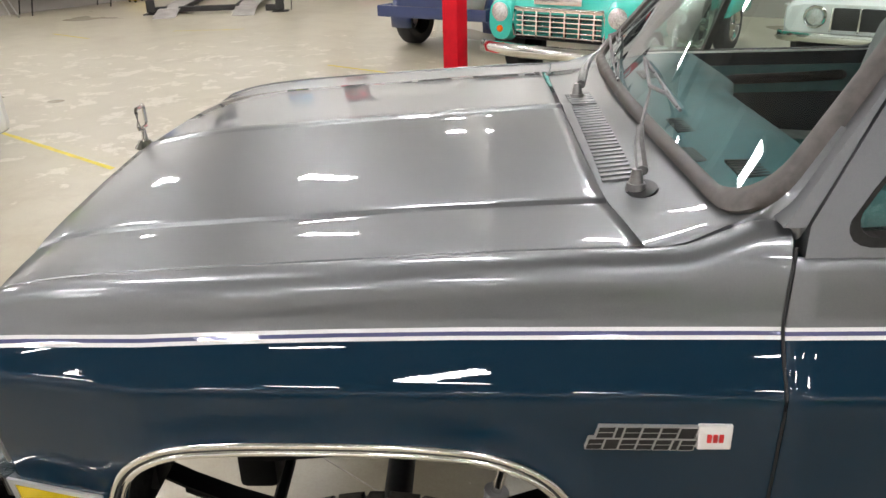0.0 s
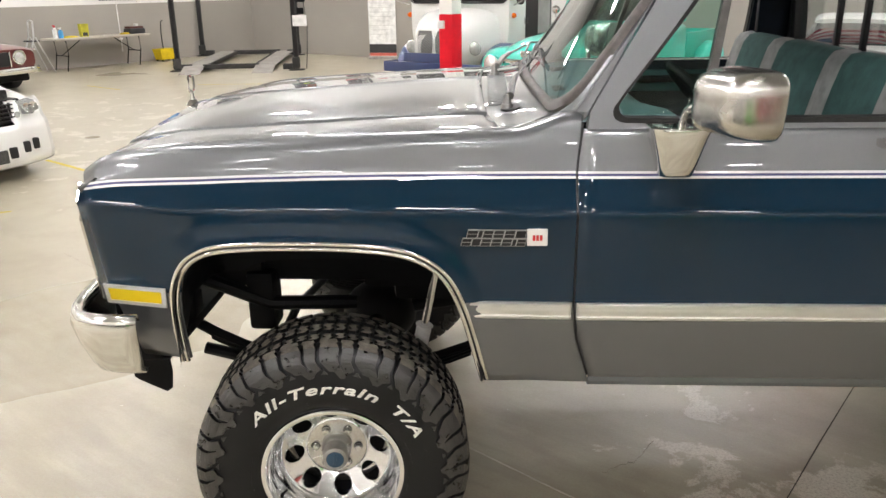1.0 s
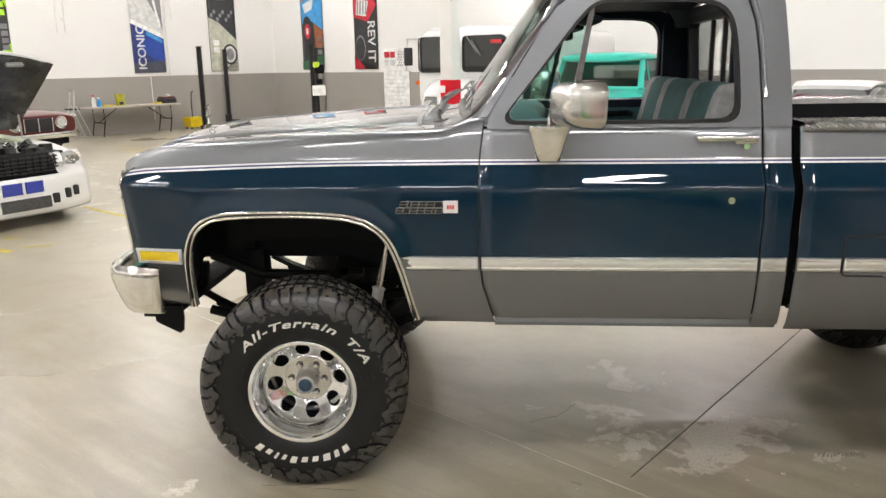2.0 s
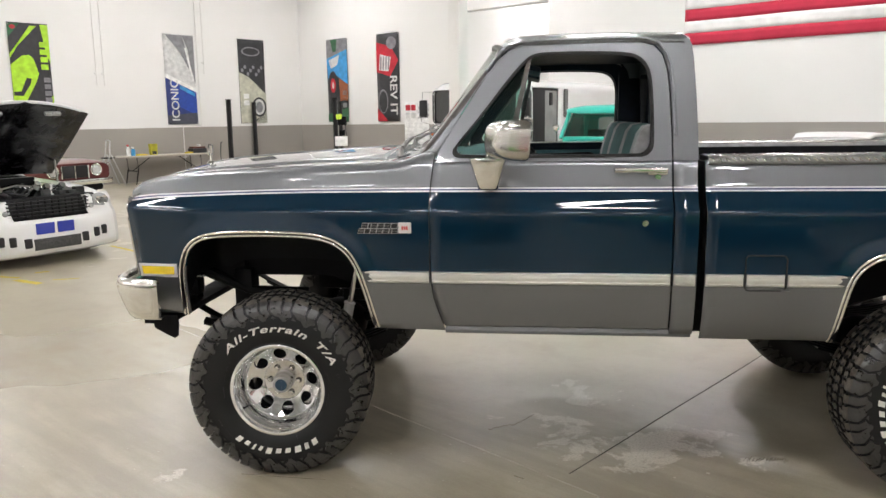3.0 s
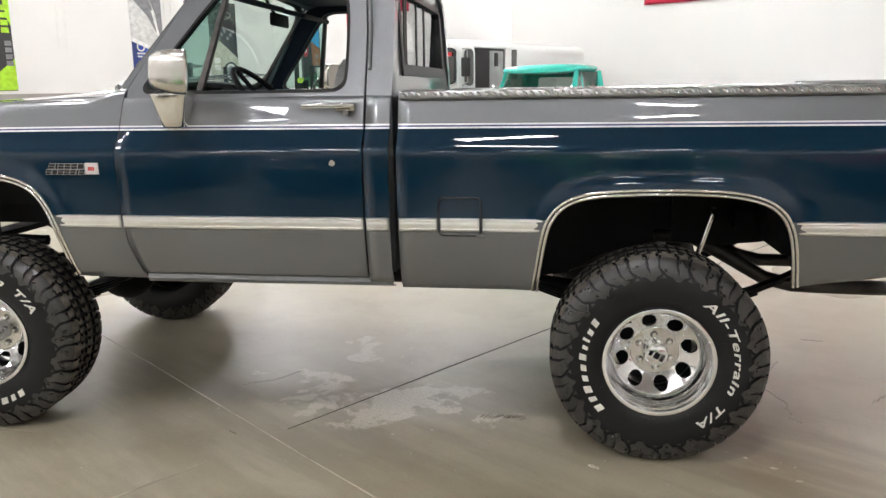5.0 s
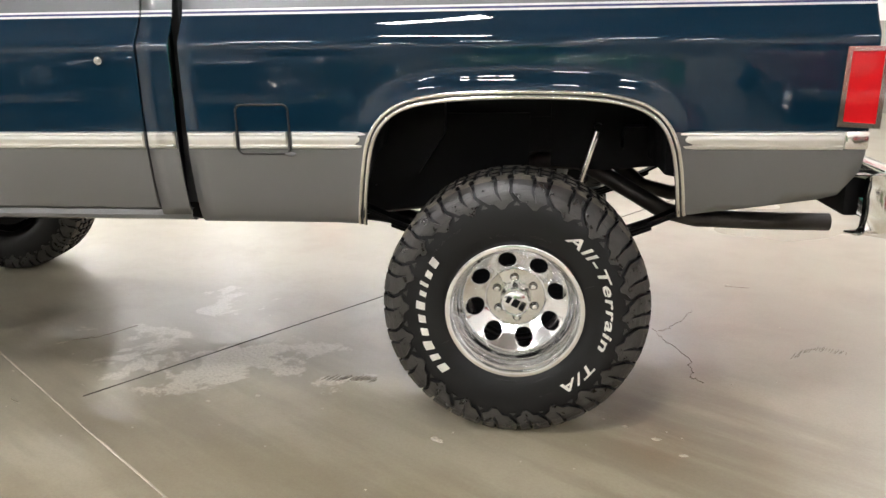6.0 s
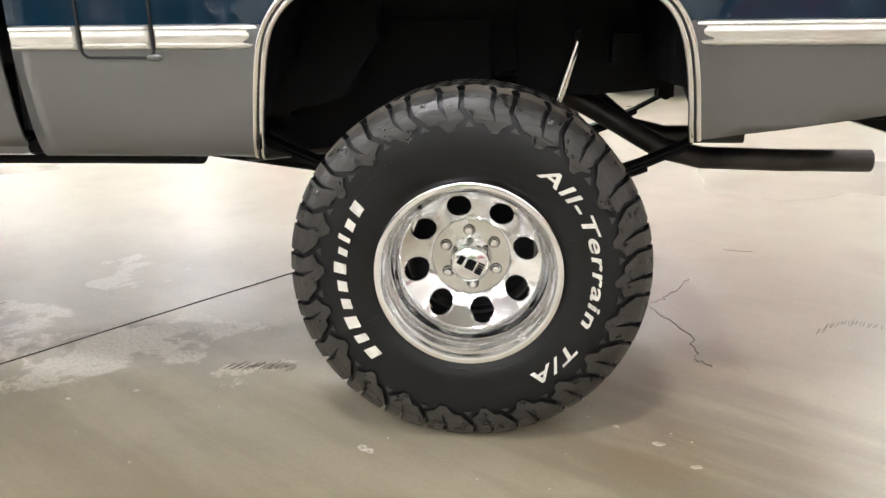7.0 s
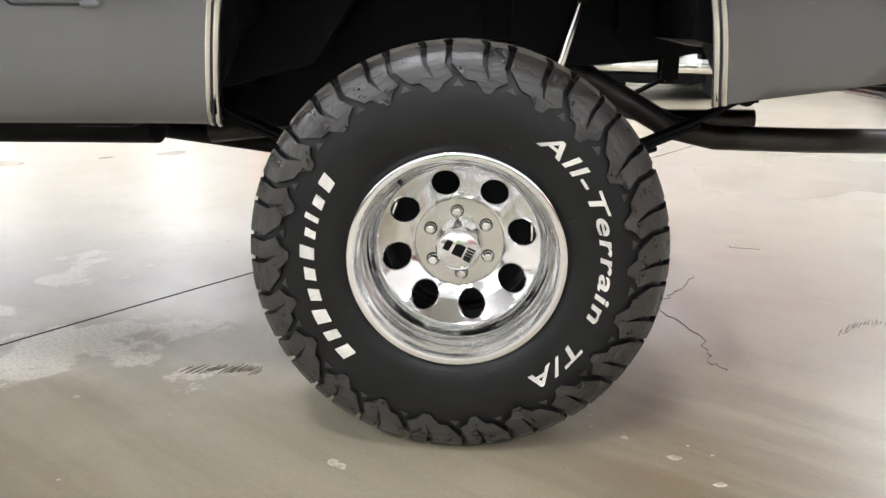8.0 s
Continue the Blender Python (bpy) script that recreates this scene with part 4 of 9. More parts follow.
# dark trim inside the window frame, and a bright strip along the sill
bm = prism(bmesh.new(), inset(DOOR_OUT, 0.004), lambda x, z: pane_y(x, z) + 0.046, lambda x, z: pane_y(x, z) + 0.052, inset(WINDOW, -0.004))
other = mirrored(bm, MID)
for m, d in zip((bm, other), doors):
    part("frame_trim", m, DARK_TRIM, d, "dark trim inside the window frame", smooth=False)
bm = box(bmesh.new(), (0.87, 0.112, 1.500), (1.77, 0.136, 1.512), 0.004)
other = mirrored(bm, MID)
for m, d in zip((bm, other), doors):
    part("sill_strip", m, MOULD, d, "bright strip along the window sill")
# inner door card
bm = prism(bmesh.new(), [(0.83, 0.80), (1.79, 0.80), (1.79, 1.50), (0.83, 1.50)], 0.115, 0.14)
other = mirrored(bm, MID)
for m, d in zip((bm, other), doors):
    part("door_card", m, DARK_TRIM, d, "dark blue door card")
bm = bmesh.new()
box(bm, (0.98, 1.81, 1.36), (1.70, 1.83, 1.46), 0.01)
part("door_card_panel", bm, TEAL_TRIM, doors[1], "teal padded door panel")
bm = bmesh.new()
tube(bm, [(1.15, 1.82, 1.40), (1.18, 1.77, 1.42), (1.40, 1.765, 1.425), (1.55, 1.77, 1.43), (1.58, 1.82, 1.42)], 0.018, 10)
part("pull_strap", bm, BLACK, doors[1], "black door pull")

# door handle and lock
bm = bmesh.new()
box(bm, (1.548, -0.006 + 0.07 - 0.05, 1.437), (1.772, 0.07 - 0.036, 1.458), 0.006)
box(bm, (1.548, 0.025, 1.436), (1.578, 0.075, 1.459), 0.004)
box(bm, (1.690, 0.025, 1.425), (1.772, 0.075, 1.459), 0.006)
cylinder(bm, (1.732, 0.022, 1.418), (1.732, 0.07, 1.418), 0.012, n=14)
other = mirrored(bm, MID)
for m, d in zip((bm, other), doors):
    part("door_handle", m, CHROME, d, "chrome door handle")
bm = bmesh.new()
cylinder(bm, (1.678, -0.022, 1.222), (1.678, 0.0, 1.222), 0.013, 0.017, n=20)
cylinder(bm, (1.678, -0.0235, 1.222), (1.678, -0.021, 1.222), 0.008, n=14)
other = mirrored(bm, MID)
for m, d in zip((bm, other), doors):
    part("door_lock", m, BRUSHED, d, "round chrome lock")


def door_mirror(d, flip):
    """Chrome foot on the door, bent arm and a big chrome head."""
    sx = -0.026
    foot = bmesh.new()
    rows = []
    for k, (f, g) in enumerate(((-0.02, 0.55), (0.0, 0.9), (0.03, 1.0), (0.2, 1.0), (0.4, 1.0), (0.6, 1.0), (0.8, 1.0), (0.94, 1.0), (0.985, 0.985), (1.0, 0.94), (1.004, 0.5))):
        q = max(0.0, min(1.0, f))
        cx, cy = 1.0285 + sx, 0.035 - 0.012 * q
        hx, hy = (0.0435 + 0.040 * q) * g, (0.036 + 0.021 * q) * g
        ring = []
        for a in range(32):
            t = a * math.tau / 32
            c, n = math.cos(t), math.sin(t)
            rr = (abs(c) ** 6 + abs(n) ** 6) ** (-1 / 6)
            ring.append(Vector((cx + hx * rr * c, cy + hy * rr * n - (0.022 * (1 - c * c) * q * (1.25 - q) if n < 0 else 0), 1.366 + 0.139 * f)))
        rows.append(ring)
    made = grid(foot, rows, close=True)
    foot.faces.new(made[0])
    foot.faces.new(made[-1])
    arm = bmesh.new()
    tube(arm, [(1.03 + sx, 0.0, 1.49), (1.03 + sx, -0.01, 1.525), (1.034 + sx, -0.03, 1.553), (1.05 + sx, -0.07, 1.572), (1.075 + sx, -0.09, 1.578), (1.1 + sx, -0.11, 1.578)], 0.011, 12)
    # the head: a rounded pillow, open at its back where the glass sits
    head = bmesh.new()
    rows = []
    W, H, D = 0.222, 0.172, 0.125

    def ring_at(x, k, sc=1.0):
        out = []
        for a in range(40):
            t = a * math.tau / 40
            c, q = math.cos(t), math.sin(t)
            rr = (abs(c) ** 5.0 + abs(q) ** 5.0) ** (-1 / 5.0)
            out.append(Vector((x, W * 0.5 * k * rr * c, H * 0.5 * k * rr * q)))
        return out
    for i in range(1, 15):
        t = radians(90 * i / 14)
        k = math.sin(t) ** 0.40
        rows.append(ring_at(0.058 - D * math.cos(t) ** 0.75, k * (0.86 + 0.14 * (i / 14))))
    rows += [ring_at(0.066, 1.0), ring_at(0.070, 0.985), ring_at(0.069, 0.955), ring_at(0.060, 0.945)]
    made = grid(head, rows, close=True)
    head.faces.new(made[0])
    turn = Matrix.Translation((1.105 + sx, -0.155, 1.587)) @ pose(0, 0, 0, 0, 3, 24)
    bmesh.ops.transform(head, matrix=turn, verts=head.verts)
    pane = bmesh.new()
    made = grid(pane, [ring_at(0.0595, 0.95), ring_at(0.0635, 0.95)], close=True)
    pane.faces.new(made[0])
    pane.faces.new(made[1])
    bmesh.ops.transform(pane, matrix=turn, verts=pane.verts)
    if flip:
        foot, arm, head, pane = (mirrored(b, MID) for b in (foot, arm, head, pane))
    part("mirror_foot", foot, CHROME, d, "chrome mirror foot", angle=50)
    part("mirror_arm", arm, CHROME, d, "bent chrome mirror arm")
    part("mirror_head", head, BRUSHED, d, "large brushed steel mirror head", angle=60)
    part("mirror_glass", pane, MIRROR, d, "mirror glass", smooth=False)


door_mirror(doors[0], False)
door_mirror(doors[1], True)

# cab: pillars and rear corner above the belt, roof, drip rail, rear wall
def y_of(z):
    return lerp([(1.47, 0.074), (1.51, 0.0886), (2.02, 0.272)], z)


PILLAR_A = [(0.735, 1.531), (0.7705, 1.531), (0.777, 1.543), (0.875, 1.70), (0.98, 1.866), (1.04, 1.948), (1.087, 1.985), (1.16, 2.003), (1.30, 2.012), (1.13, 2.018), (1.075, 1.985), (0.90, 1.752)]
bm = prism(bmesh.new(), PILLAR_A, lambda x, z: y_of(z) + 0.002, lambda x, z: y_of(z) + 0.07)
other = mirrored(bm, MID)
for m in (bm, other):
    part("windscreen_pillar", m, SILVER, truck, "silver windscreen pillar", angle=30)
PILLAR_B = [(1.8035, 1.485), (1.908, 1.485), (1.911, 1.60), (1.908, 1.78), (1.902, 1.93), (1.896, 1.985), (1.884, 2.014), (1.60, 2.016), (1.60, 2.012), (1.68, 2.009), (1.737, 1.99), (1.772, 1.949), (1.791, 1.882), (1.8015, 1.75), (1.8035, 1.60)]
bm = prism(bmesh.new(), PILLAR_B, lambda x, z: y_of(z), lambda x, z: y_of(z) + 0.07)
edges = [e for e in bm.edges if all(v.co.x > 1.855 and v.co.y < y_of(v.co.z) + 0.01 for v in e.verts) and e.is_manifold and e.calc_face_angle(0) > 0.9]
bmesh.ops.bevel(bm, geom=edges, offset=0.014, segments=4, profile=0.5, affect="EDGES")
other = mirrored(bm, MID)
for m in (bm, other):
    part("cab_corner_upper", m, SILVER, truck, "silver rear cab corner", angle=40)

bm = bmesh.new()
ry = [0.262, 0.266, 0.275, 0.29, 0.32, 0.37, 0.45, 0.6, 0.8, 0.98]
ry = ry + [2 * MID - y for y in reversed(ry[:-1])]
rows = []
for x_s in np.linspace(0, 1, 24):
    row = []
    for y in ry:
        v = min(y, 2 * MID - y)
        k = min(1.0, (v - 0.262) / 0.72)
        front = lerp([(0, 1.085), (0.1, 1.06), (0.4, 1.02), (1, 0.985)], k)
        back = lerp([(0, 1.888), (0.1, 1.900), (1, 1.908)], k)
        x = front + (back - front) * x_s
        z = lerp([(0.262, 2.005), (0.266, 2.018), (0.275, 2.027), (0.29, 2.035), (0.32, 2.045), (0.37, 2.056), (0.45, 2.067), (0.6, 2.080), (0.8, 2.090), (0.98, 2.094)], v)
        drop = 0.05 * max(0.0, (0.07 - x_s) / 0.07) ** 1.6 + 0.018 * max(0.0, (x_s - 0.95) / 0.05) ** 2.4 + 0.009 * (2 * x_s - 1) ** 2
        row.append(Vector((x, y, z - drop)))
    rows.append(row)
grid(bm, rows)
roof = part("roof", bm, SILVER, truck, "silver cab roof", angle=70)
s = roof.modifiers.new("sheet", "SOLIDIFY")
s.thickness, s.offset = 0.02, -1
drip = [(0.985, 1.885), (1.05, 1.972), (1.085, 2.0), (1.15, 2.014), (1.35, 2.022), (1.55, 2.023), (1.69, 2.018), (1.75, 1.998), (1.784, 1.95), (1.802, 1.885), (1.812, 1.76), (1.815, 1.59)]
bm = bmesh.new()
tube(bm, [(x, y_of(z) - 0.006, z) for x, z in drip], 0.0085, 8)
other = mirrored(bm, MID)
for m in (bm, other):
    part("drip_rail", m, SILVER, roof, "raised silver drip rail")
# rear wall of the cab with a sliding window
bm = bmesh.new()
back_x = lambda z: lerp([(0.7, 1.875), (1.5, 1.875), (2.0, 1.845)], z)  # noqa: E731
out_p = [(0.10, 0.75), (0.10, 1.50), (0.28, 2.0), (1.68, 2.0), (1.86, 1.50), (1.86, 0.75)]
hole_p = [(0.36, 1.58), (0.36, 1.90), (0.40, 1.94), (1.56, 1.94), (1.60, 1.90), (1.60, 1.58)]
tmp = prism(bmesh.new(), out_p, 0.0, 0.03, hole_p)
for v in tmp.verts:
    a, d, z = v.co
    v.co = (back_x(z) + d, a, z)
part("cab_back", tmp, [SILVER], truck, "cab back wall")
tmp = prism(bmesh.new(), [(0.345, 1.565), (0.345, 1.91), (0.39, 1.955), (1.57, 1.955), (1.615, 1.91), (1.615, 1.565)], -0.012, 0.04, [(0.39, 1.615), (0.39, 1.895), (0.42, 1.92), (1.54, 1.92), (1.57, 1.895), (1.57, 1.615)])
for v in tmp.verts:
    a, d, z = v.co
    v.co = (back_x(z) + d, a, z)
rear_window = part("rear_window", tmp, TRIM_BLACK, truck, "black framed sliding rear window", smooth=False)
for y in (0.60, 0.64, 0.92, 1.15):
    part("window_bar", box(bmesh.new(), (1.853, y - 0.012, 1.60), (1.872, y + 0.012, 1.93), 0.002), TRIM_BLACK, rear_window, "black sliding window bar")
o = part("rear_pane", box(bmesh.new(), (1.864, 0.38, 1.6), (1.868, 1.58, 1.935)), REAR_GLASS, rear_window, "tinted rear pane", smooth=False)
o.visible_shadow = False

# cowl with its louvres: one sheet from the hood's rear edge to the windscreen gasket and the foot of each pillar
def cowl_front(v):
    return lerp([(0.14, 0.5248), (0.25, 0.5108), (0.38, 0.4878), (0.6, 0.4768), (0.98, 0.4708)], v)


def cowl_z(x, y):
    v = min(y, 2 * MID - y)
    bow = 1 - (2 * (v - 0.112) / 1.736 - 1) ** 2
    a, g = cowl_front(v), 0.690 - 0.072 * bow
    za = hood_z(a, v) - 0.003
    return za + (1.490 + 0.042 * bow - za) * max(0.0, min(1.0, (x - a) / (g - a)))


# windscreen with its rubber gasket
def screen(u, v, out=0.0):
    """u across 0..1, v up 0..1, bowed forward in the middle."""
    bow = 1 - (2 * u - 1) ** 2
    x0, z0 = 0.690 - 0.072 * bow, 1.490 + 0.042 * bow
    x1, z1 = 1.083 - 0.085 * bow, 1.995 + 0.06 * bow
    w0, w1 = 0.112, 0.275
    y0, y1 = w0 + (2 * MID - 2 * w0) * u, w1 + (2 * MID - 2 * w1) * u
    p = Vector((x0 + (x1 - x0) * v, y0 + (y1 - y0) * v, z0 + (z1 - z0) * v))
    return p + out * Vector((-0.80, 0, 0.60))


def round_uv(d, n=9, r=0.15):
    """A rounded rectangle in u, v, drawn in by d."""
    out = []
    for cu, cv, a0 in ((1 - d - r * 0.55, d * 2 + r * 1.3, -90), (1 - d - r * 0.55, 1 - d * 2 - r * 1.3, 0), (d + r * 0.55, 1 - d * 2 - r * 1.3, 90), (d + r * 0.55, d * 2 + r * 1.3, 180)):
        for k in range(n):
            t = radians(a0 + 90 * k / (n - 1))
            out.append((cu + r * 0.55 * math.cos(t), cv + r * 1.3 * math.sin(t)))
    full = []
    for i, ((a, b), (c, e)) in enumerate(zip(out, out[1:] + out[:1])):
        m = 14 if i % n == n - 1 else 1
        full += [(a + (c - a) * j / m, b + (e - b) * j / m) for j in range(m)]
    return full


ring_out, ring_in = round_uv(0.006), round_uv(0.03)


def cowl_half():
    """Columns from the middle to the pillar, each from the outer edge to the gasket."""
    cols = []
    for u in np.linspace(0.5, 0.11, 15):
        g = screen(u, 0.012, -0.004)
        y = MID + (g.y - MID) * (0.98 - 0.24) / (0.98 - (0.112 + 1.736 * 0.11))
        a = cowl_front(y)
        cols.append((Vector((a, y, hood_z(a, y) - 0.003)), g))
    # round the corner: along the fender's crown, then up the front of the door
    edge = [(0.518, 0.195), (0.524, 0.1385), (0.560, 0.1385), (0.60, 0.1385), (0.64, 0.1385), (0.675, 0.1385), (0.705, 0.1385), (0.730, 0.1385)]
    rim = [(x, y + (fender_rise(x) * 0.45 + nose_y(x) * 0.3 if y < 0.14 else 0), hood_z(0.524, y) - 0.003 if y > 0.14 else hood_edge(x) + fender_rise(x) - 0.001) for x, y in edge]
    rim += [(0.752, 0.120, 1.531), (0.762, 0.106, 1.536), (0.772, 0.108, 1.551), (0.815, 0.126, 1.605), (0.868, 0.154, 1.680)]
    turn = [(0.006 + 0.0825 * (1 - math.sin(t)), 0.012 + 0.195 * (1 - math.cos(t))) for t in np.linspace(0, math.pi / 2, 11)[1:]]
    turn += [(0.006, 0.29), (0.006, 0.37)]
    for k, f in enumerate(np.linspace(0, len(rim) - 1, 26)):
        i = min(int(f), len(rim) - 2)
        j = f / (len(rim) - 1) * (len(turn) - 1)
        q = min(int(j), len(turn) - 2)
        u, v = (turn[q][c] + (turn[q + 1][c] - turn[q][c]) * (j - q) for c in (0, 1))
        cols.append((Vector(rim[i]).lerp(Vector(rim[i + 1]), f - i), screen(u, v, -0.002)))
    return cols


bm = bmesh.new()
for flip in (False, True):
    rows = []
    for a, g in cowl_half():
        row = [a + Vector((0.0, 0.0, -0.03))] + [a.lerp(g, f) - Vector((0, 0, 0.0025 * math.sin(math.pi * f))) for f in (0.0, 0.05, 0.2, 0.35, 0.5, 0.65, 0.8, 0.92, 1.0)]
        rows.append([Vector((q.x, 2 * MID - q.y, q.z)) for q in row] if flip else row)
    grid(bm, rows)
bmesh.ops.remove_doubles(bm, verts=bm.verts, dist=1e-4)
cowl = part("cowl", bm, SILVER, truck, "silver cowl panel below the windscreen", angle=70)
bm = bmesh.new()
for k in range(31):
    y = 0.430 + k * 0.0225
    z = cowl_z(0.535, y)
    made = len(bm.verts)
    box(bm, (0.494, y, 0.0), (0.562, y + 0.0140, 0.004), 0.0018, None)
    bm.verts.ensure_lookup_table()
    for v in bm.verts[made:]:
        v.co.z += cowl_z(v.co.x, y)
part("cowl_louvre", bm, SILVER, cowl, "row of raised silver louvres", angle=30)
for k in range(30):
    y = 0.4447 + k * 0.0225
    bm = box(bmesh.new(), (0.496, y, -0.002), (0.560, y + 0.0071, 0.0015))
    for v in bm.verts:
        v.co.z += cowl_z(v.co.x, y)
    part("cowl_slot", bm, TRIM_BLACK, cowl, "dark slot between the louvres", smooth=False)

bm = bmesh.new()
rows = [[screen(u, v, -0.01) for u, v in ring_out], [screen(u, v, 0.008) for u, v in ring_out]]
mid_ring = [((a[0] + b[0]) / 2, (a[1] + b[1]) / 2) for a, b in zip(ring_out, ring_in)]
rows += [[screen(u, v, 0.014) for u, v in mid_ring], [screen(u, v, 0.006) for u, v in ring_in], [screen(u, v, -0.01) for u, v in ring_in]]
grid(bm, rows, close=True)
part("windscreen_gasket", bm, GASKET, truck, "weathered brown rubber windscreen gasket", angle=70)
bm = bmesh.new()
grid(bm, [[screen(0.5 + (u - 0.5), v, 0.0) for u in np.linspace(0.02, 0.98, 25)] for v in np.linspace(0.03, 0.97, 9)])
o = part("windscreen", bm, GLASS, truck, "green tinted windscreen")
o.visible_shadow = False


WIPER = vary(material("dull grey wiper metal", (0.24, 0.235, 0.23), 0.42, 0.8), 30, 0.25, rough=0.1)


def wiper(x, y, tip, blade_a, blade_b):
    """Knuckle in its cowl hole, tapered arm and a bridged blade lying on the glass."""
    z = cowl_z(x, y)
    bm = bmesh.new()
    cylinder(bm, (x, y, z - 0.004), (x, y, z + 0.012), 0.021, 0.018, 18)
    cylinder(bm, (x, y, z + 0.010), (x, y, z + 0.040), 0.015, 0.009, 14)
    foot = part("wiper", bm, WIPER, truck, "dull metal wiper on the cowl")
    base = Vector((x + 0.010, y, z + 0.036))
    up = Vector((-0.80, 0, 0.60))
    tip = screen(*tip, 0.030)
    bm = bmesh.new()
    tube(bm, [base, base.lerp(tip, 0.22) + up * 0.014, base.lerp(tip, 0.42) + up * 0.016, base.lerp(tip, 0.46) + up * 0.014, tip], [0.0125, 0.011, 0.0075, 0.0042, 0.0032], 8)
    part("wiper_arm", bm, WIPER, foot, "thin metal wiper arm")
    a, b = screen(*blade_a, 0.010), screen(*blade_b, 0.010)
    bm = bmesh.new()
    tube(bm, [a, a.lerp(b, 0.5), b], 0.004, 6)
    tube(bm, [a.lerp(b, 0.04) + up * 0.004, a.lerp(b, 0.20) + up * 0.018, a.lerp(b, 0.36) + up * 0.006], 0.0035, 6)
    tube(bm, [a.lerp(b, 0.64) + up * 0.006, a.lerp(b, 0.80) + up * 0.018, a.lerp(b, 0.96) + up * 0.004], 0.0035, 6)
    tube(bm, [a.lerp(b, 0.20) + up * 0.018, tip + up * 0.004, a.lerp(b, 0.80) + up * 0.018], 0.005, 6)
    part("wiper_blade", bm, vary(material("grey blade frame", (0.16, 0.16, 0.16), 0.4, 0.6), 20, 0.2), foot, "grey wiper blade")
    bm = bmesh.new()
    rows = []
    for k, r in ((0.0008, 0.001), (0.0012, 0.036), (0.0012, 0.038), (-0.004, 0.040)):
        rows.append([Vector((x + 0.012 + r * 0.8 * math.cos(t), y + r * math.sin(t), cowl_z(x + 0.012 + r * 0.8 * math.cos(t), y + r * math.sin(t)) + k)) for t in np.linspace(0, math.tau, 25)[:-1]])
    grid(bm, rows, close=True)
    part("wiper_hole", bm, TRIM_BLACK, foot, "dark round cowl opening")


wiper(0.553, 0.385, (0.37, 0.14), (0.52, 0.20), (0.27, 0.145))
wiper(0.522, 1.075, (0.86, 0.16), (0.99, 0.21), (0.56, 0.06))

# cabin: dashboard, wheel, bench, linings
bm = bmesh.new()
rows = []
for y in np.linspace(0.15, 1.81, 25):
    f = 0.703 - 0.066 * (1 - ((y - MID) / 0.868) ** 2)
    pad = lerp([(0.15, 0.0), (0.3, 0.0), (0.42, -0.055), (1.25, -0.06), (1.4, 0.0), (1.81, 0.0)], y)
    rows.append([Vector(p) for p in ((f + 0.01, y, 1.36), (f, y, 1.482), (f + 0.025, y, 1.489), (f + 0.09, y, 1.496), (0.84, y, 1.506), (0.95 + pad * 0.5, y, 1.513), (1.03 + pad, y, 1.507), (1.055 + pad, y, 1.488), (1.06 + pad, y, 1.455), (1.03, y, 1.38), (1.0, y, 1.10))])
grid(bm, rows)
dash = part("dashboard", bm, TEAL_TRIM, truck, "teal padded dashboard", angle=50)
bm = bmesh.new()
for y0, n_, x0 in ((0.44, 7, 0.775), (0.80, 8, 0.735), (1.42, 7, 0.775)):
    for k in range(n_):
        z_ = 1.4975 if x0 > 0.75 else 1.492
        box(bm, (x0, y0 + k * 0.017, z_), (x0 + 0.075, y0 + 0.009 + k * 0.017, z_ + 0.0085))
box(bm, (0.700, 0.57, 1.485), (0.760, 0.68, 1.4965), 0.003)
part("dash_vent", bm, TRIM_BLACK, dash, "dark slotted demister vents and a small tray", smooth=False)
bm = box(bmesh.new(), (1.015, 0.22, 1.28), (1.05, 0.98, 1.44), 0.012)
part("instrument_panel", bm, DARK_TRIM, dash, "dark instrument panel")
bm = bmesh.new()
hub, n = Vector((1.22, 0.52, 1.47)), Vector((0.72, 0, 0.69)).normalized()
e1 = n.cross(Vector((0, 1, 0))).normalized()
e2 = n.cross(e1)
ring = [hub + 0.195 * (math.cos(t) * e1 + math.sin(t) * e2) for t in np.linspace(0, math.tau, 33)]
tube(bm, ring, 0.013, 8, caps=False)
for t in (0.15, 2.1, 4.2):
    tube(bm, [hub - 0.02 * n, hub + 0.19 * (math.cos(t) * e1 + math.sin(t) * e2)], 0.011, 8)
cylinder(bm, hub - 0.04 * n, hub + 0.012 * n, 0.045, 0.035, 20)
wheel_ob = part("steering_wheel", bm, BLACK, truck, "black steering wheel")
bm = bmesh.new()
tube(bm, [hub - 0.03 * n, hub - 0.36 * n], 0.032, 12)
part("steering_column", bm, DARK_TRIM, wheel_ob)
bm = bmesh.new()
tube(bm, [hub - 0.08 * n, hub - 0.08 * n + Vector((0.0, -0.16, 0.02))], 0.006, 6)
tube(bm, [hub - 0.10 * n, hub - 0.10 * n + Vector((0.06, 0.20, 0.10))], 0.006, 6)
part("column_lever", bm, CHROME, wheel_ob, "thin bright column levers")


def cushion(bm, y0, y1, prof, puff=0.012):
    rows = []
    for i, y in enumerate(np.linspace(y0, y1, 9)):
        k = (1 - abs(2 * i / 8 - 1) ** 4)
        cx = sum(p[0] for p in prof) / len(prof)
        cz = sum(p[1] for p in prof) / len(prof)
        rows.append([Vector((cx + (x - cx) * (1 + puff * 4 * k - 0.05), y, cz + (z - cz) * (1 + puff * k))) for x, z in prof])
    made = grid(bm, rows, close=True)
    bm.faces.new(made[0])
    bm.faces.new(made[-1])


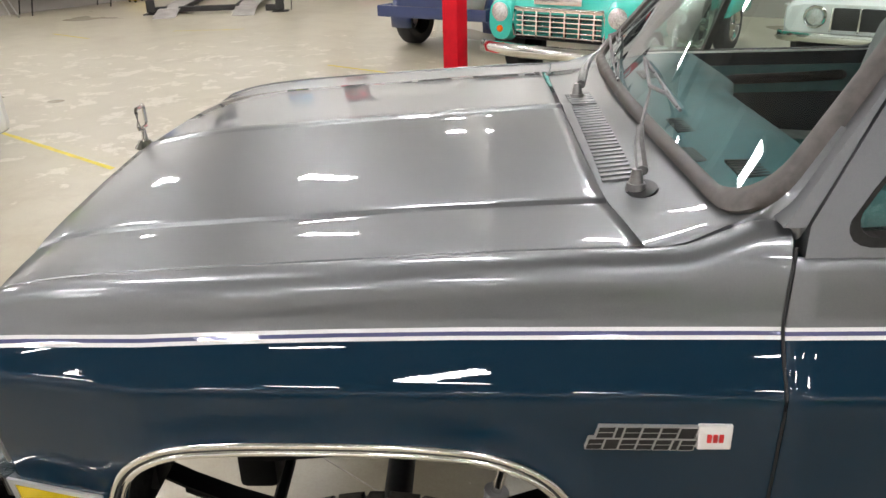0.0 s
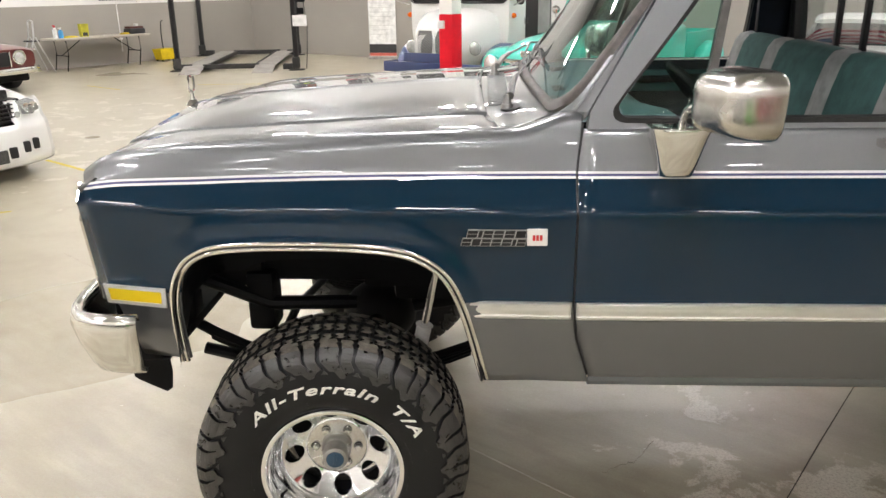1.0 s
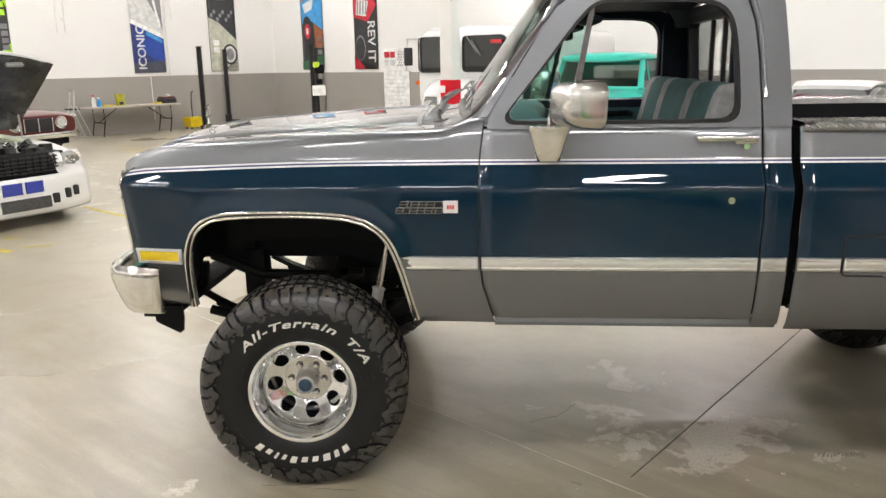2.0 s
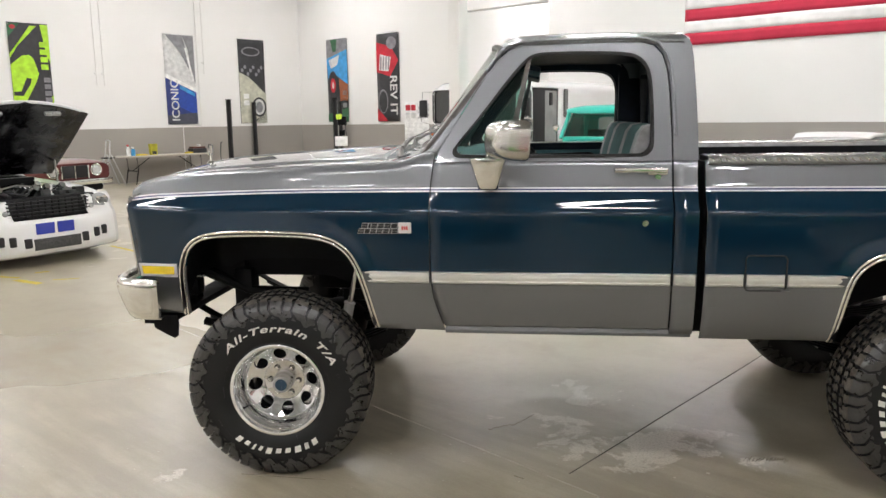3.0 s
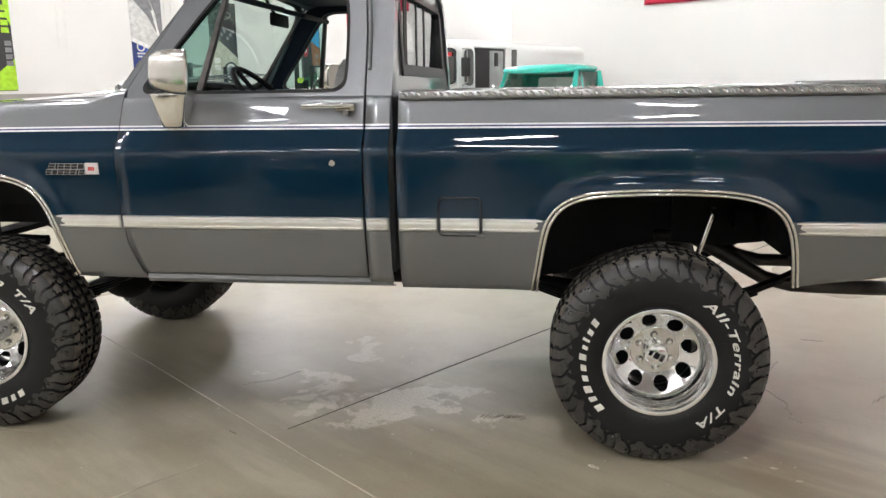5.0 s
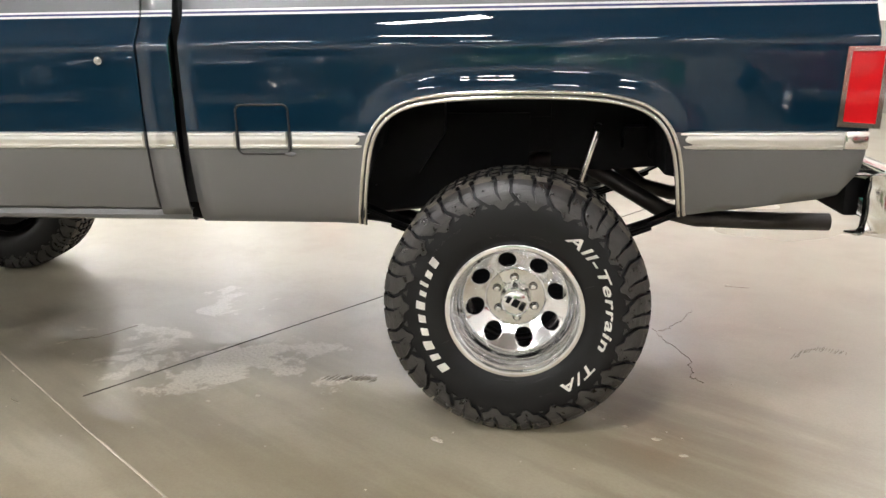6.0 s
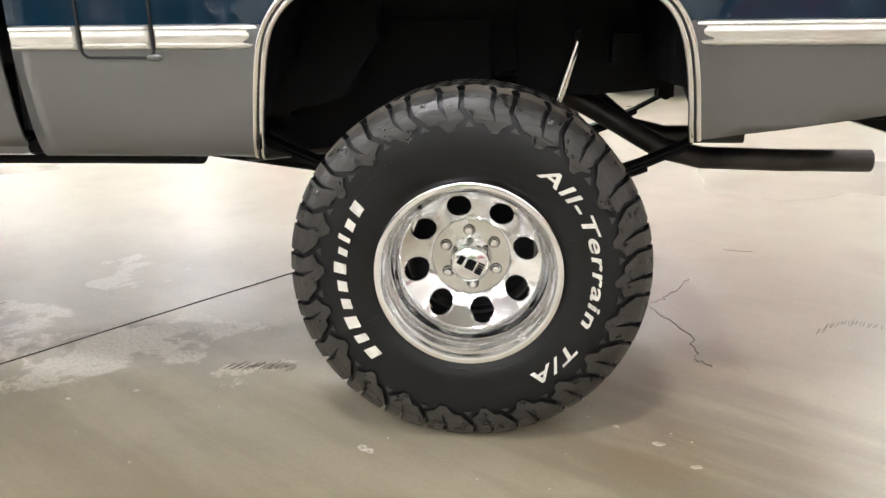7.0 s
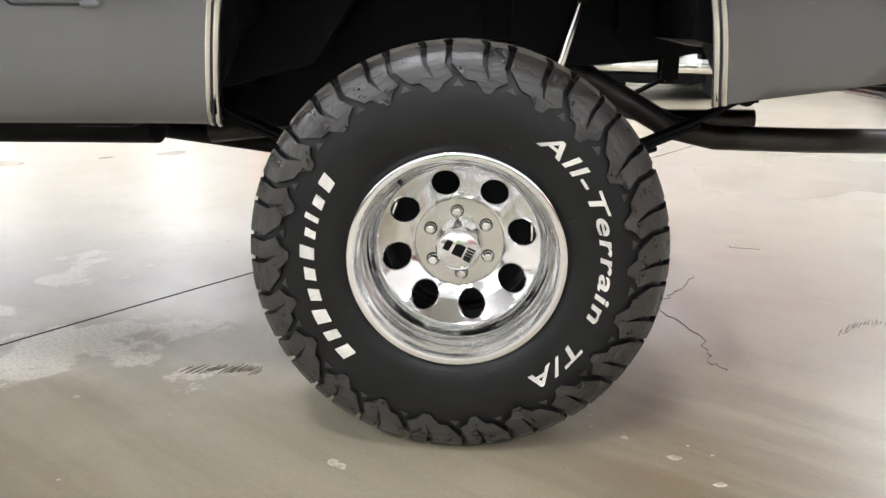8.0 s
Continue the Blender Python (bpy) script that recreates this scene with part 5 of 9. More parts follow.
back_prof = [(1.57, 1.18), (1.60, 1.36), (1.64, 1.52), (1.665, 1.60), (1.69, 1.632), (1.73, 1.64), (1.765, 1.625), (1.785, 1.58), (1.80, 1.40), (1.80, 1.18)]
seat_prof = [(1.15, 1.10), (1.14, 1.17), (1.17, 1.215), (1.30, 1.232), (1.58, 1.215), (1.62, 1.10)]
seat = None
for y0, y1, mat, lab in ((0.17, 0.30, GREY_CLOTH, "grey bolster"), (0.302, 0.62, TEAL_CLOTH, "teal velour cushion"), (0.622, 0.75, GREY_CLOTH, "grey stripe cushion"), (0.752, 1.21, TEAL_CLOTH, "teal velour cushion"), (1.212, 1.34, GREY_CLOTH, "grey stripe cushion"), (1.342, 1.66, TEAL_CLOTH, "teal velour cushion"), (1.662, 1.79, GREY_CLOTH, "grey bolster")):
    for prof, nm in ((back_prof, "seat_back"), (seat_prof, "seat_cushion")):
        bm = bmesh.new()
        cushion(bm, y0, y1, prof)
        if seat is None:
            seat = part("bench_seat", bm, mat, truck, "teal velour bench seat with grey stripes", angle=50)
        else:
            part(nm, bm, mat, seat, lab, angle=50)
bm = bmesh.new()
grid(bm, [[Vector((x, y, 1.988 + 0.045 * (1 - ((y - MID) / 0.7) ** 2))) for y in np.linspace(0.30, 1.66, 12)] for x in (1.04, 1.2, 1.5, 1.85)])
part("headliner", bm, DARK_TRIM, truck, "dark headliner")
bm = bmesh.new()
for m_ in (0.0, 1.0):
    box(bm, (1.72, 0.26 if m_ == 0 else 1.66, 1.50), (1.86, 0.30 if m_ == 0 else 1.70, 1.99), 0.01)
box(bm, (1.815, 0.2, 0.9), (1.845, 1.76, 1.56), 0.006)
part("cabin_lining", bm, DARK_TRIM, truck, "dark blue cab lining")
bm = box(bmesh.new(), (0.84, 0.13, 0.78), (1.88, 1.83, 0.82))
part("cab_floor", bm, DARK_TRIM, truck, "dark cab floor")
bm = box(bmesh.new(), (0.60, 0.16, 0.78), (0.66, 1.80, 1.455))
part("firewall", bm, BLACK, truck)
bm = box(bmesh.new(), (0.40, 0.16, 1.40), (0.62, 1.80, 1.455))
part("cowl_tray", bm, BLACK, truck, "black tray under the cowl")
for y0, y1 in ((0.36, 0.82), (1.14, 1.60)):
    bm = box(bmesh.new(), (1.10, y0, 1.915), (1.235, y1, 1.94), 0.01, Matrix.Translation((1.1, 0, 1.93)) @ pose(0, 0, 0, 0, 14, 0) @ Matrix.Translation((-1.1, 0, -1.93)))
    part("sun_visor", bm, DARK_TRIM, truck, "dark sun visor")
bm = box(bmesh.new(), (1.13, 0.86, 1.83), (1.155, 1.10, 1.895), 0.012)
tube(bm, [(1.12, MID, 1.89), (1.07, MID, 1.98)], 0.008, 8)
part("rear_view_mirror", bm, BLACK, truck, "black rear-view mirror")

# bed: floor, inner walls, head board, tailgate, diamond-plate rail caps
bm = bmesh.new()
box(bm, (1.95, 0.24, 0.92), (2.42, 1.72, 0.95))
box(bm, (2.42, 0.66, 0.92), (3.55, 1.30, 0.95))
box(bm, (3.55, 0.24, 0.92), (3.96, 1.72, 0.95))
box(bm, (1.945, 0.13, 0.80), (1.975, 1.83, 1.475))
part("bed_floor", bm, LINER, truck, "black lined bed floor and head board", smooth=False)
bm = bmesh.new()
prism(bm, [(1.97, 0.93), (2.42, 0.93), (2.44, 1.17), (3.53, 1.17), (3.55, 0.93), (3.96, 0.93), (3.96, 1.475), (1.97, 1.475)], 0.20, 0.23)
other = mirrored(bm, MID)
for m, d in zip((bm, other), bedsides):
    part("bed_wall", m, LINER, d, "black lined bed wall", smooth=False)
RAIL = [(0.068, 1.465), (0.058, 1.469), (0.055, 1.475), (0.058, 1.496), (0.066, 1.502), (0.20, 1.503), (0.238, 1.499), (0.242, 1.474)]
bm = bmesh.new()
grid(bm, [[Vector((x, y, z)) for y, z in RAIL] for x in np.linspace(1.945, 3.985, 30)])
other = mirrored(bm, MID)
caps = [part("rail_cap", m, PLATE, d, "diamond-plate aluminium bed rail cap", angle=50) for m, d in zip((bm, other), bedsides)]


def tread_mark(bm, p, e1, e2, n, l=0.019, w=0.0048, h=0.0022):
    """One raised lozenge of diamond plate."""
    base = [p + e1 * l, p + e1 * l * 0.4 + e2 * w, p - e1 * l * 0.4 + e2 * w, p - e1 * l, p - e1 * l * 0.4 - e2 * w, p + e1 * l * 0.4 - e2 * w]
    top = [p + (q - p) * 0.45 + n * h for q in base]
    a, b = [bm.verts.new(q) for q in base], [bm.verts.new(q) for q in top]
    for i in range(6):
        bm.faces.new((a[i], a[(i + 1) % 6], b[(i + 1) % 6], b[i]))
    bm.faces.new(b)


def diamond_marks(side):
    bm = bmesh.new()
    for k in range(68):
        x = 1.965 + k * 0.030
        for j in range(7):
            y = 0.082 + j * 0.025
            s_ = 1 if (k + j) % 2 else -1
            e1 = Vector((0.7, 0.7 * s_, 0)).normalized()
            tread_mark(bm, Vector((x, y, 1.5027)), e1, Vector((-e1.y, e1.x, 0)), Vector((0, 0, 1)), 0.0165, 0.0046, 0.0034)
        s_ = 1 if k % 2 else -1
        e1 = Vector((0.75, 0, -0.66))
        tread_mark(bm, Vector((x, 0.0565, 1.4855)), e1, Vector((0.66, 0, 0.75)), Vector((0, -1, 0)), 0.0175, 0.0050, 0.0036)
    return bm if side == 0 else mirrored(bm, MID)


for i in (0, 1):
    tagged(part("plate_pattern", diamond_marks(i), PLATE_MARK, caps[i], "raised diamond pattern", angle=25), kind="stuff")
bm = box(bmesh.new(), (3.972, 0.17, 0.93), (4.0, 1.79, 1.49), 0.01)
tailgate = part("tailgate", bm, SILVER, truck, "silver tailgate")
bm = box(bmesh.new(), (3.99, 0.2, 1.02), (4.006, 1.76, 1.34), 0.004)
part("tailgate_panel", bm, NAVY, tailgate, "dark blue tailgate panel")
bm = box(bmesh.new(), (3.955, 0.07, 1.488), (4.0, 1.89, 1.52), 0.006)
part("tailgate_cap", bm, PLATE, tailgate, "diamond-plate tailgate cap")


def tail_lamp(flip):
    bm = bmesh.new()
    out = [(3.912, 1.028), (3.916, 1.226), (4.006, 1.226), (4.006, 1.021)]
    prism(bm, out, lambda x, z: side_y(z) - 0.012, 0.12)
    frame_ = bmesh.new()
    o = [(3.900, 1.015), (3.905, 1.239), (4.018, 1.239), (4.018, 1.008)]
    i_ = [(3.914, 1.029), (3.918, 1.225), (4.004, 1.225), (4.004, 1.022)]
    prism(frame_, o, lambda x, z: side_y(z) - 0.018, lambda x, z: side_y(z) + 0.03, i_)
    backl = box(bmesh.new(), (3.985, 0.012, 1.02), (4.014, 0.155, 1.23), 0.006)
    if flip:
        bm, frame_, backl = mirrored(bm, MID), mirrored(frame_, MID), mirrored(backl, MID)
    fr = part("tail_lamp", frame_, CHROME, bedsides[1 if flip else 0], "bright tail lamp bezel", angle=25)
    part("lens", bm, RED_LENS, fr, "red tail lamp lens", smooth=False)
    part("rear_lens", backl, RED_LENS, fr, "red tail lamp lens")


tail_lamp(False)
tail_lamp(True)
bm = box(bmesh.new(), (3.93, -0.014, 0.947), (3.997, 0.06, 1.002), 0.008)
other = mirrored(bm, MID)
for m, d in zip((bm, other), bedsides):
    part("corner_moulding", m, CHROME, d, "bright corner end of the moulding")

# fuel door: rounded outline groove, with a finger dip
def rounded(x0, z0, x1, z1, r, n=6):
    pts = []
    for cx, cz, a in ((x1 - r, z0 + r, -90), (x1 - r, z1 - r, 0), (x0 + r, z1 - r, 90), (x0 + r, z0 + r, 180)):
        pts += [(cx + r * math.cos(radians(a + 90 * k / (n - 1))), cz + r * math.sin(radians(a + 90 * k / (n - 1)))) for k in range(n)]
    return pts


bm = bmesh.new()
tube(bm, [(x, side_y(z) - 0.0015, z) for x, z in rounded(2.105, 0.928, 2.275, 1.083, 0.02)] + [(2.255, side_y(0.928) - 0.0015, 0.928)], 0.0035, 6)
part("fuel_door_seam", bm, TRIM_BLACK, bedsides[0], "dark rounded seam of the fuel door")
bm = bmesh.new()
bmesh.ops.create_uvsphere(bm, u_segments=14, v_segments=8, radius=1, matrix=Matrix.Translation((2.275, 0.0, 0.928)) @ Matrix.Diagonal((0.02, 0.006, 0.008, 1)))
part("fuel_door_lip", bm, SILVER, bedsides[0])

# bumpers
def bumper(front):
    bm = bmesh.new()
    rows = []
    if front:
        prof = [(0.925, 0.035), (0.946, 0.026), (0.950, 0.010), (0.944, 0.0), (0.925, -0.006), (0.90, -0.006), (0.85, 0.0), (0.80, 0.012), (0.765, 0.022), (0.752, 0.032), (0.752, 0.06)]
        plan = [(-0.552, -0.012, 0), (-0.60, -0.018, 0), (-0.67, -0.014, 0), (-0.735, 0.004, 0), (-0.772, 0.040, 0), (-0.795, 0.09, 0), (-0.812, 0.16, 0), (-0.84, 0.4, 0), (-0.86, 0.98, 0)]
        path = [Vector((x, y, 0)) for x, y, _ in plan] + [Vector((x, 2 * MID - y, 0)) for x, y, _ in reversed(plan[:-1])]
    else:
        prof = [(0.865, 0.05), (0.868, 0.005), (0.86, -0.006), (0.83, -0.008), (0.80, -0.002), (0.79, -0.006), (0.74, -0.008), (0.70, -0.002), (0.692, 0.008), (0.692, 0.05)]
        plan = [(4.025, 0.06, 0), (4.035, 0.03, 0), (4.07, 0.018, 0), (4.12, 0.04, 0), (4.15, 0.10, 0), (4.165, 0.5, 0), (4.17, 0.98, 0)]
        path = [Vector((x, y, 0)) for x, y, _ in plan] + [Vector((x, 2 * MID - y, 0)) for x, y, _ in reversed(plan[:-1])]
    sgn = 1
    for i, p in enumerate(path):
        t = (path[min(i + 1, len(path) - 1)] - path[max(i - 1, 0)]).normalized()
        n = Vector((-t.y, t.x, 0)) * sgn
        if (n.dot(Vector((0.0, MID, 0)) - Vector((0, p.y, 0))) + n.dot(Vector(((0.0 if front else 3.0) - p.x, 0, 0)))) < 0:
            n = -n
        rows.append([p + n * d + Vector((0.16 * max(0, 0.90 - z) * (1 if front else 0) * min(1, max(0, (-0.58 - p.x) / 0.1)), 0, z)) for z, d in prof])
    grid(bm, rows)
    o = part("front_bumper" if front else "rear_bumper", bm, CHROME, truck, "chrome bumper", angle=60)
    s = o.modifiers.new("sheet", "SOLIDIFY")
    s.thickness, s.offset = 0.006, 0
    return o


bumper(True)
rear_bumper = bumper(False)
bm = bmesh.new()
prism(bm, [(-0.648, 0.738), (-0.525, 0.748), (-0.522, 0.70), (-0.529, 0.642), (-0.545, 0.631), (-0.63, 0.672), (-0.646, 0.684)], 0.115, 0.125)
box(bm, (-0.70, 0.12, 0.70), (-0.56, 1.84, 0.735), 0.006)
part("air_dam", bm, BLACK, truck, "black plastic air dam")
for y in (0.22, 1.66):
    part("bumper_bracket", box(bmesh.new(), (3.86, y, 0.76), (4.15, y + 0.08, 0.84), 0.008), BLACK, truck, "black bumper bracket")
    part("bumper_bracket", box(bmesh.new(), (-0.78, y + 0.1, 0.80), (-0.5, y + 0.18, 0.88), 0.008), BLACK, truck, "black bumper bracket")
part("bumper_beam", box(bmesh.new(), (3.985, 0.09, 0.73), (4.03, 1.87, 0.86), 0.01), BLACK, rear_bumper, "black beam behind the bumper")


# wheels: tyre with tread blocks and raised letters, polished rim with eight holes
CARCASS = [(0.200, 0.000), (0.216, -0.010), (0.224, -0.022), (0.236, -0.030), (0.262, -0.0365), (0.29, -0.039), (0.315, -0.0385), (0.340, -0.036), (0.362, -0.031), (0.384, -0.0235), (0.402, -0.0135), (0.4145, -0.001), (0.4195, 0.018), (0.4205, 0.05), (0.421, 0.1225)]
TYRE_MID = 0.1225
S_PATH = [(0.330, -0.0375)] + CARCASS[7:]
S_LEN = np.concatenate([[0], np.cumsum([math.hypot(b[0] - a[0], b[1] - a[1]) for a, b in zip(S_PATH, S_PATH[1:])])])
S_ALL = float(S_LEN[-1])


def tread_point(th, s, h):
    """A point on the tread: th round the tyre, s from the sidewall to the middle line, h above the carcass."""
    over = s > S_ALL
    q = 2 * S_ALL - s if over else s
    r, y = float(np.interp(q, S_LEN, [p[0] for p in S_PATH])), float(np.interp(q, S_LEN, [p[1] for p in S_PATH]))
    d = 0.004
    r1, y1 = float(np.interp(q + d, S_LEN, [p[0] for p in S_PATH])), float(np.interp(q + d, S_LEN, [p[1] for p in S_PATH]))
    r0, y0 = float(np.interp(q - d, S_LEN, [p[0] for p in S_PATH])), float(np.interp(q - d, S_LEN, [p[1] for p in S_PATH]))
    n = Vector((y0 - y1, r1 - r0))
    n = Vector((1, 0)) if n.length < 1e-9 or q > S_ALL - d else n.normalized()
    n = n if n.x >= -0.2 else -n
    r, y = r + h * abs(n.x), y + h * (n.y if n.y < 0 else -abs(n.y))
    if over:
        y = 2 * TYRE_MID - y
    return Vector((r * math.cos(th), y, r * math.sin(th)))


def tread_block(bm, outline, h):
    """A raised block with a drawn outline of (angle, s) corners, wrapped over the carcass."""
    smin, smax = min(q[1] for q in outline), max(q[1] for q in outline)
    levels = sorted({round(q[1], 5) for q in outline} | {round(float(v), 5) for v in np.arange(smin + 0.012, smax - 0.004, 0.012)})
    edges = [(a, b) for a, b in zip(outline, outline[1:] + outline[:1])]

    def height(v):
        return h * min(1.0, 0.34 + 0.66 * max(0.0, min(v, 2 * S_ALL - v)) / 0.06)

    def on(e, v):
        (t0, s0), (t1, s1) = e
        return t0 + (t1 - t0) * (v - s0) / (s1 - s0)

    def wall(t0, s0, t1, s1):
        bm.faces.new([bm.verts.new(tread_point(t, v, k)) for t, v, k in ((t0, s0, height(s0)), (t1, s1, height(s1)), (t1, s1, -0.003), (t0, s0, -0.003))])
    for sa, sb in zip(levels, levels[1:]):
        mid = (sa + sb) / 2
        here = sorted([e for e in edges if min(e[0][1], e[1][1]) < mid < max(e[0][1], e[1][1])], key=lambda e: on(e, mid))
        for e in here:
            wall(on(e, sa), sa, on(e, sb), sb)
        for e, f in zip(here[::2], here[1::2]):
            n = 2
            for k in range(n):
                q = [bm.verts.new(tread_point(on(e, v) + (on(f, v) - on(e, v)) * g / n, v, height(v))) for v, g in ((sa, k), (sa, k + 1), (sb, k + 1), (sb, k))]
                bm.faces.new(q).material_index = 1 if 0.098 < mid < 2 * S_ALL - 0.098 else 2
    for (t0, s0), (t1, s1) in edges:
        if abs(s0 - s1) < 1e-6:
            wall(t0, s0, t1, s1)


def build_tread():
    """Pitches of two shoulder lugs that meet in a ragged plate on the sidewall, with hooked blocks between the shoulders."""
    bm = bmesh.new()
    n = 22
    p = math.tau / n

    def along(r):
        return float(np.interp(r, [q[0] for q in S_PATH[:10]], S_LEN[:10]))
    # the plate as (part of a pitch, radius); the two lugs rise from it over the shoulder, parted by a groove that ends in a slit
    plate = [(0.0, 0.385), (0.25, 0.358), (0.42, 0.357), (0.61, 0.337), (0.75, 0.338), (0.84, 0.353), (1.01, 0.363), (0.88, 0.386)]
    slit = [(0.585, 0.389), (0.668, 0.362), (0.652, 0.3615), (0.500, 0.386)]
    nib = [(0.015, 0.348), (0.10, 0.360), (0.22, 0.348)]
    hook = [(0.0, 0.0, 0.20), (0.28, 0.07, 0.27), (0.36, 0.12, 0.30), (0.64, 0.03, 0.21), (0.72, 0.01, 0.23), (1.0, 0.08, 0.28)]
    pitch = [p * (1 + 0.10 * math.sin(k * 2.4)) for k in range(n)]
    pitch = [q * math.tau / sum(pitch) for q in pitch]
    for side in (0, 1):
        t = math.pi / 2 + (0.11 if side else 0.02)
        for k in range(n):
            w = pitch[k]

            def S(v):
                return v if side == 0 else 2 * S_ALL - v

            def shape(pts, h):
                tread_block(bm, [(t - w * u, S(v)) for u, v in pts], h)
            top = S_ALL - 0.093
            body = [(u, along(r)) for u, r in plate]
            body += [(0.90, along(0.402)), (0.89, along(0.414)), (0.84, 0.108), (0.88, 0.112), (0.84, top), (0.555, top), (0.54, 0.112), (0.575, 0.108), (0.600, along(0.414)), (0.595, along(0.402))]
            body += [(u, along(r)) for u, r in slit]
            body += [(0.49, along(0.402)), (0.50, along(0.414)), (0.43, 0.108), (0.465, 0.112), (0.42, top + 0.005), (0.0, top + 0.005), (-0.02, 0.112), (0.02, 0.108), (0.005, along(0.414)), (-0.01, along(0.400))]
            shape(body, 0.0125)
            shape([(u, along(r)) for u, r in nib], 0.006)
            for j_ in range(3):
                q0, lo = j_ / 3 + 0.02, S_ALL - 0.086 + 0.004 * (j_ % 2)
                shape([(q0 + a, lo + 0.034 * f) for f, a, b in hook] + [(q0 + b, lo + 0.034 * f) for f, a, b in reversed(hook)], 0.0115)
                if side == 0:
                    q0, lo = j_ / 3, S_ALL - 0.0235
                    shape([(q0 + a, lo + 0.047 * f) for f, a, b in hook] + [(q0 + b, lo + 0.047 * f) for f, a, b in reversed(hook)], 0.0115)
            t -= w
    bmesh.ops.remove_doubles(bm, verts=bm.verts, dist=2e-5)
    return bm


def arc_text(bm_out, words, radius, centre_deg, size, y, stretch=1.0, shear=0.12, track=1.0):
    """Raised letters set round the sidewall, tops outward, reading clockwise as seen from outside."""
    bm = text_mesh(words, size, shear, 0.017, track)
    ext = bmesh.ops.extrude_face_region(bm, geom=bm.faces[:])
    up = {v for v in ext["geom"] if isinstance(v, bmesh.types.BMVert)}
    for v in bm.verts:
        th = radians(centre_deg) - v.co.x * stretch / radius
        r = radius + v.co.y
        lift = 0.0028 if v in up else -0.004
        surf = lerp([(q[0], q[1]) for q in CARCASS[2:9]], r)
        v.co = Vector((r * math.cos(th), surf - lift, r * math.sin(th)))
    me = bpy.data.meshes.new("tmp")
    bm.to_mesh(me)
    bm.free()
    bm_out.from_mesh(me)
    bpy.data.meshes.remove(me)


def arc_bar(bm, th0, th1, r0, r1, lean=0.0, proud=0.0028):
    """One plain raised bar on the sidewall between two angles (degrees) and two radii."""
    def P(a, r, lift):
        surf = lerp([(q[0], q[1]) for q in CARCASS[2:9]], r)
        th = radians(a)
        return Vector((r * math.cos(th), surf - lift, r * math.sin(th)))
    n = 4
    lo, hi = [], []
    for i in range(n + 1):
        a = th0 + (th1 - th0) * i / n
        lo.append([bm.verts.new(P(a, r0, -0.004)), bm.verts.new(P(a, r0, proud)), bm.verts.new(P(a - lean, r1, proud)), bm.verts.new(P(a - lean, r1, -0.004))])
    for a, b in zip(lo, lo[1:]):
        for k in range(4):
            bm.faces.new((a[k], a[(k + 1) % 4], b[(k + 1) % 4], b[k]))
    bm.faces.new(lo[0])
    bm.faces.new(lo[-1])


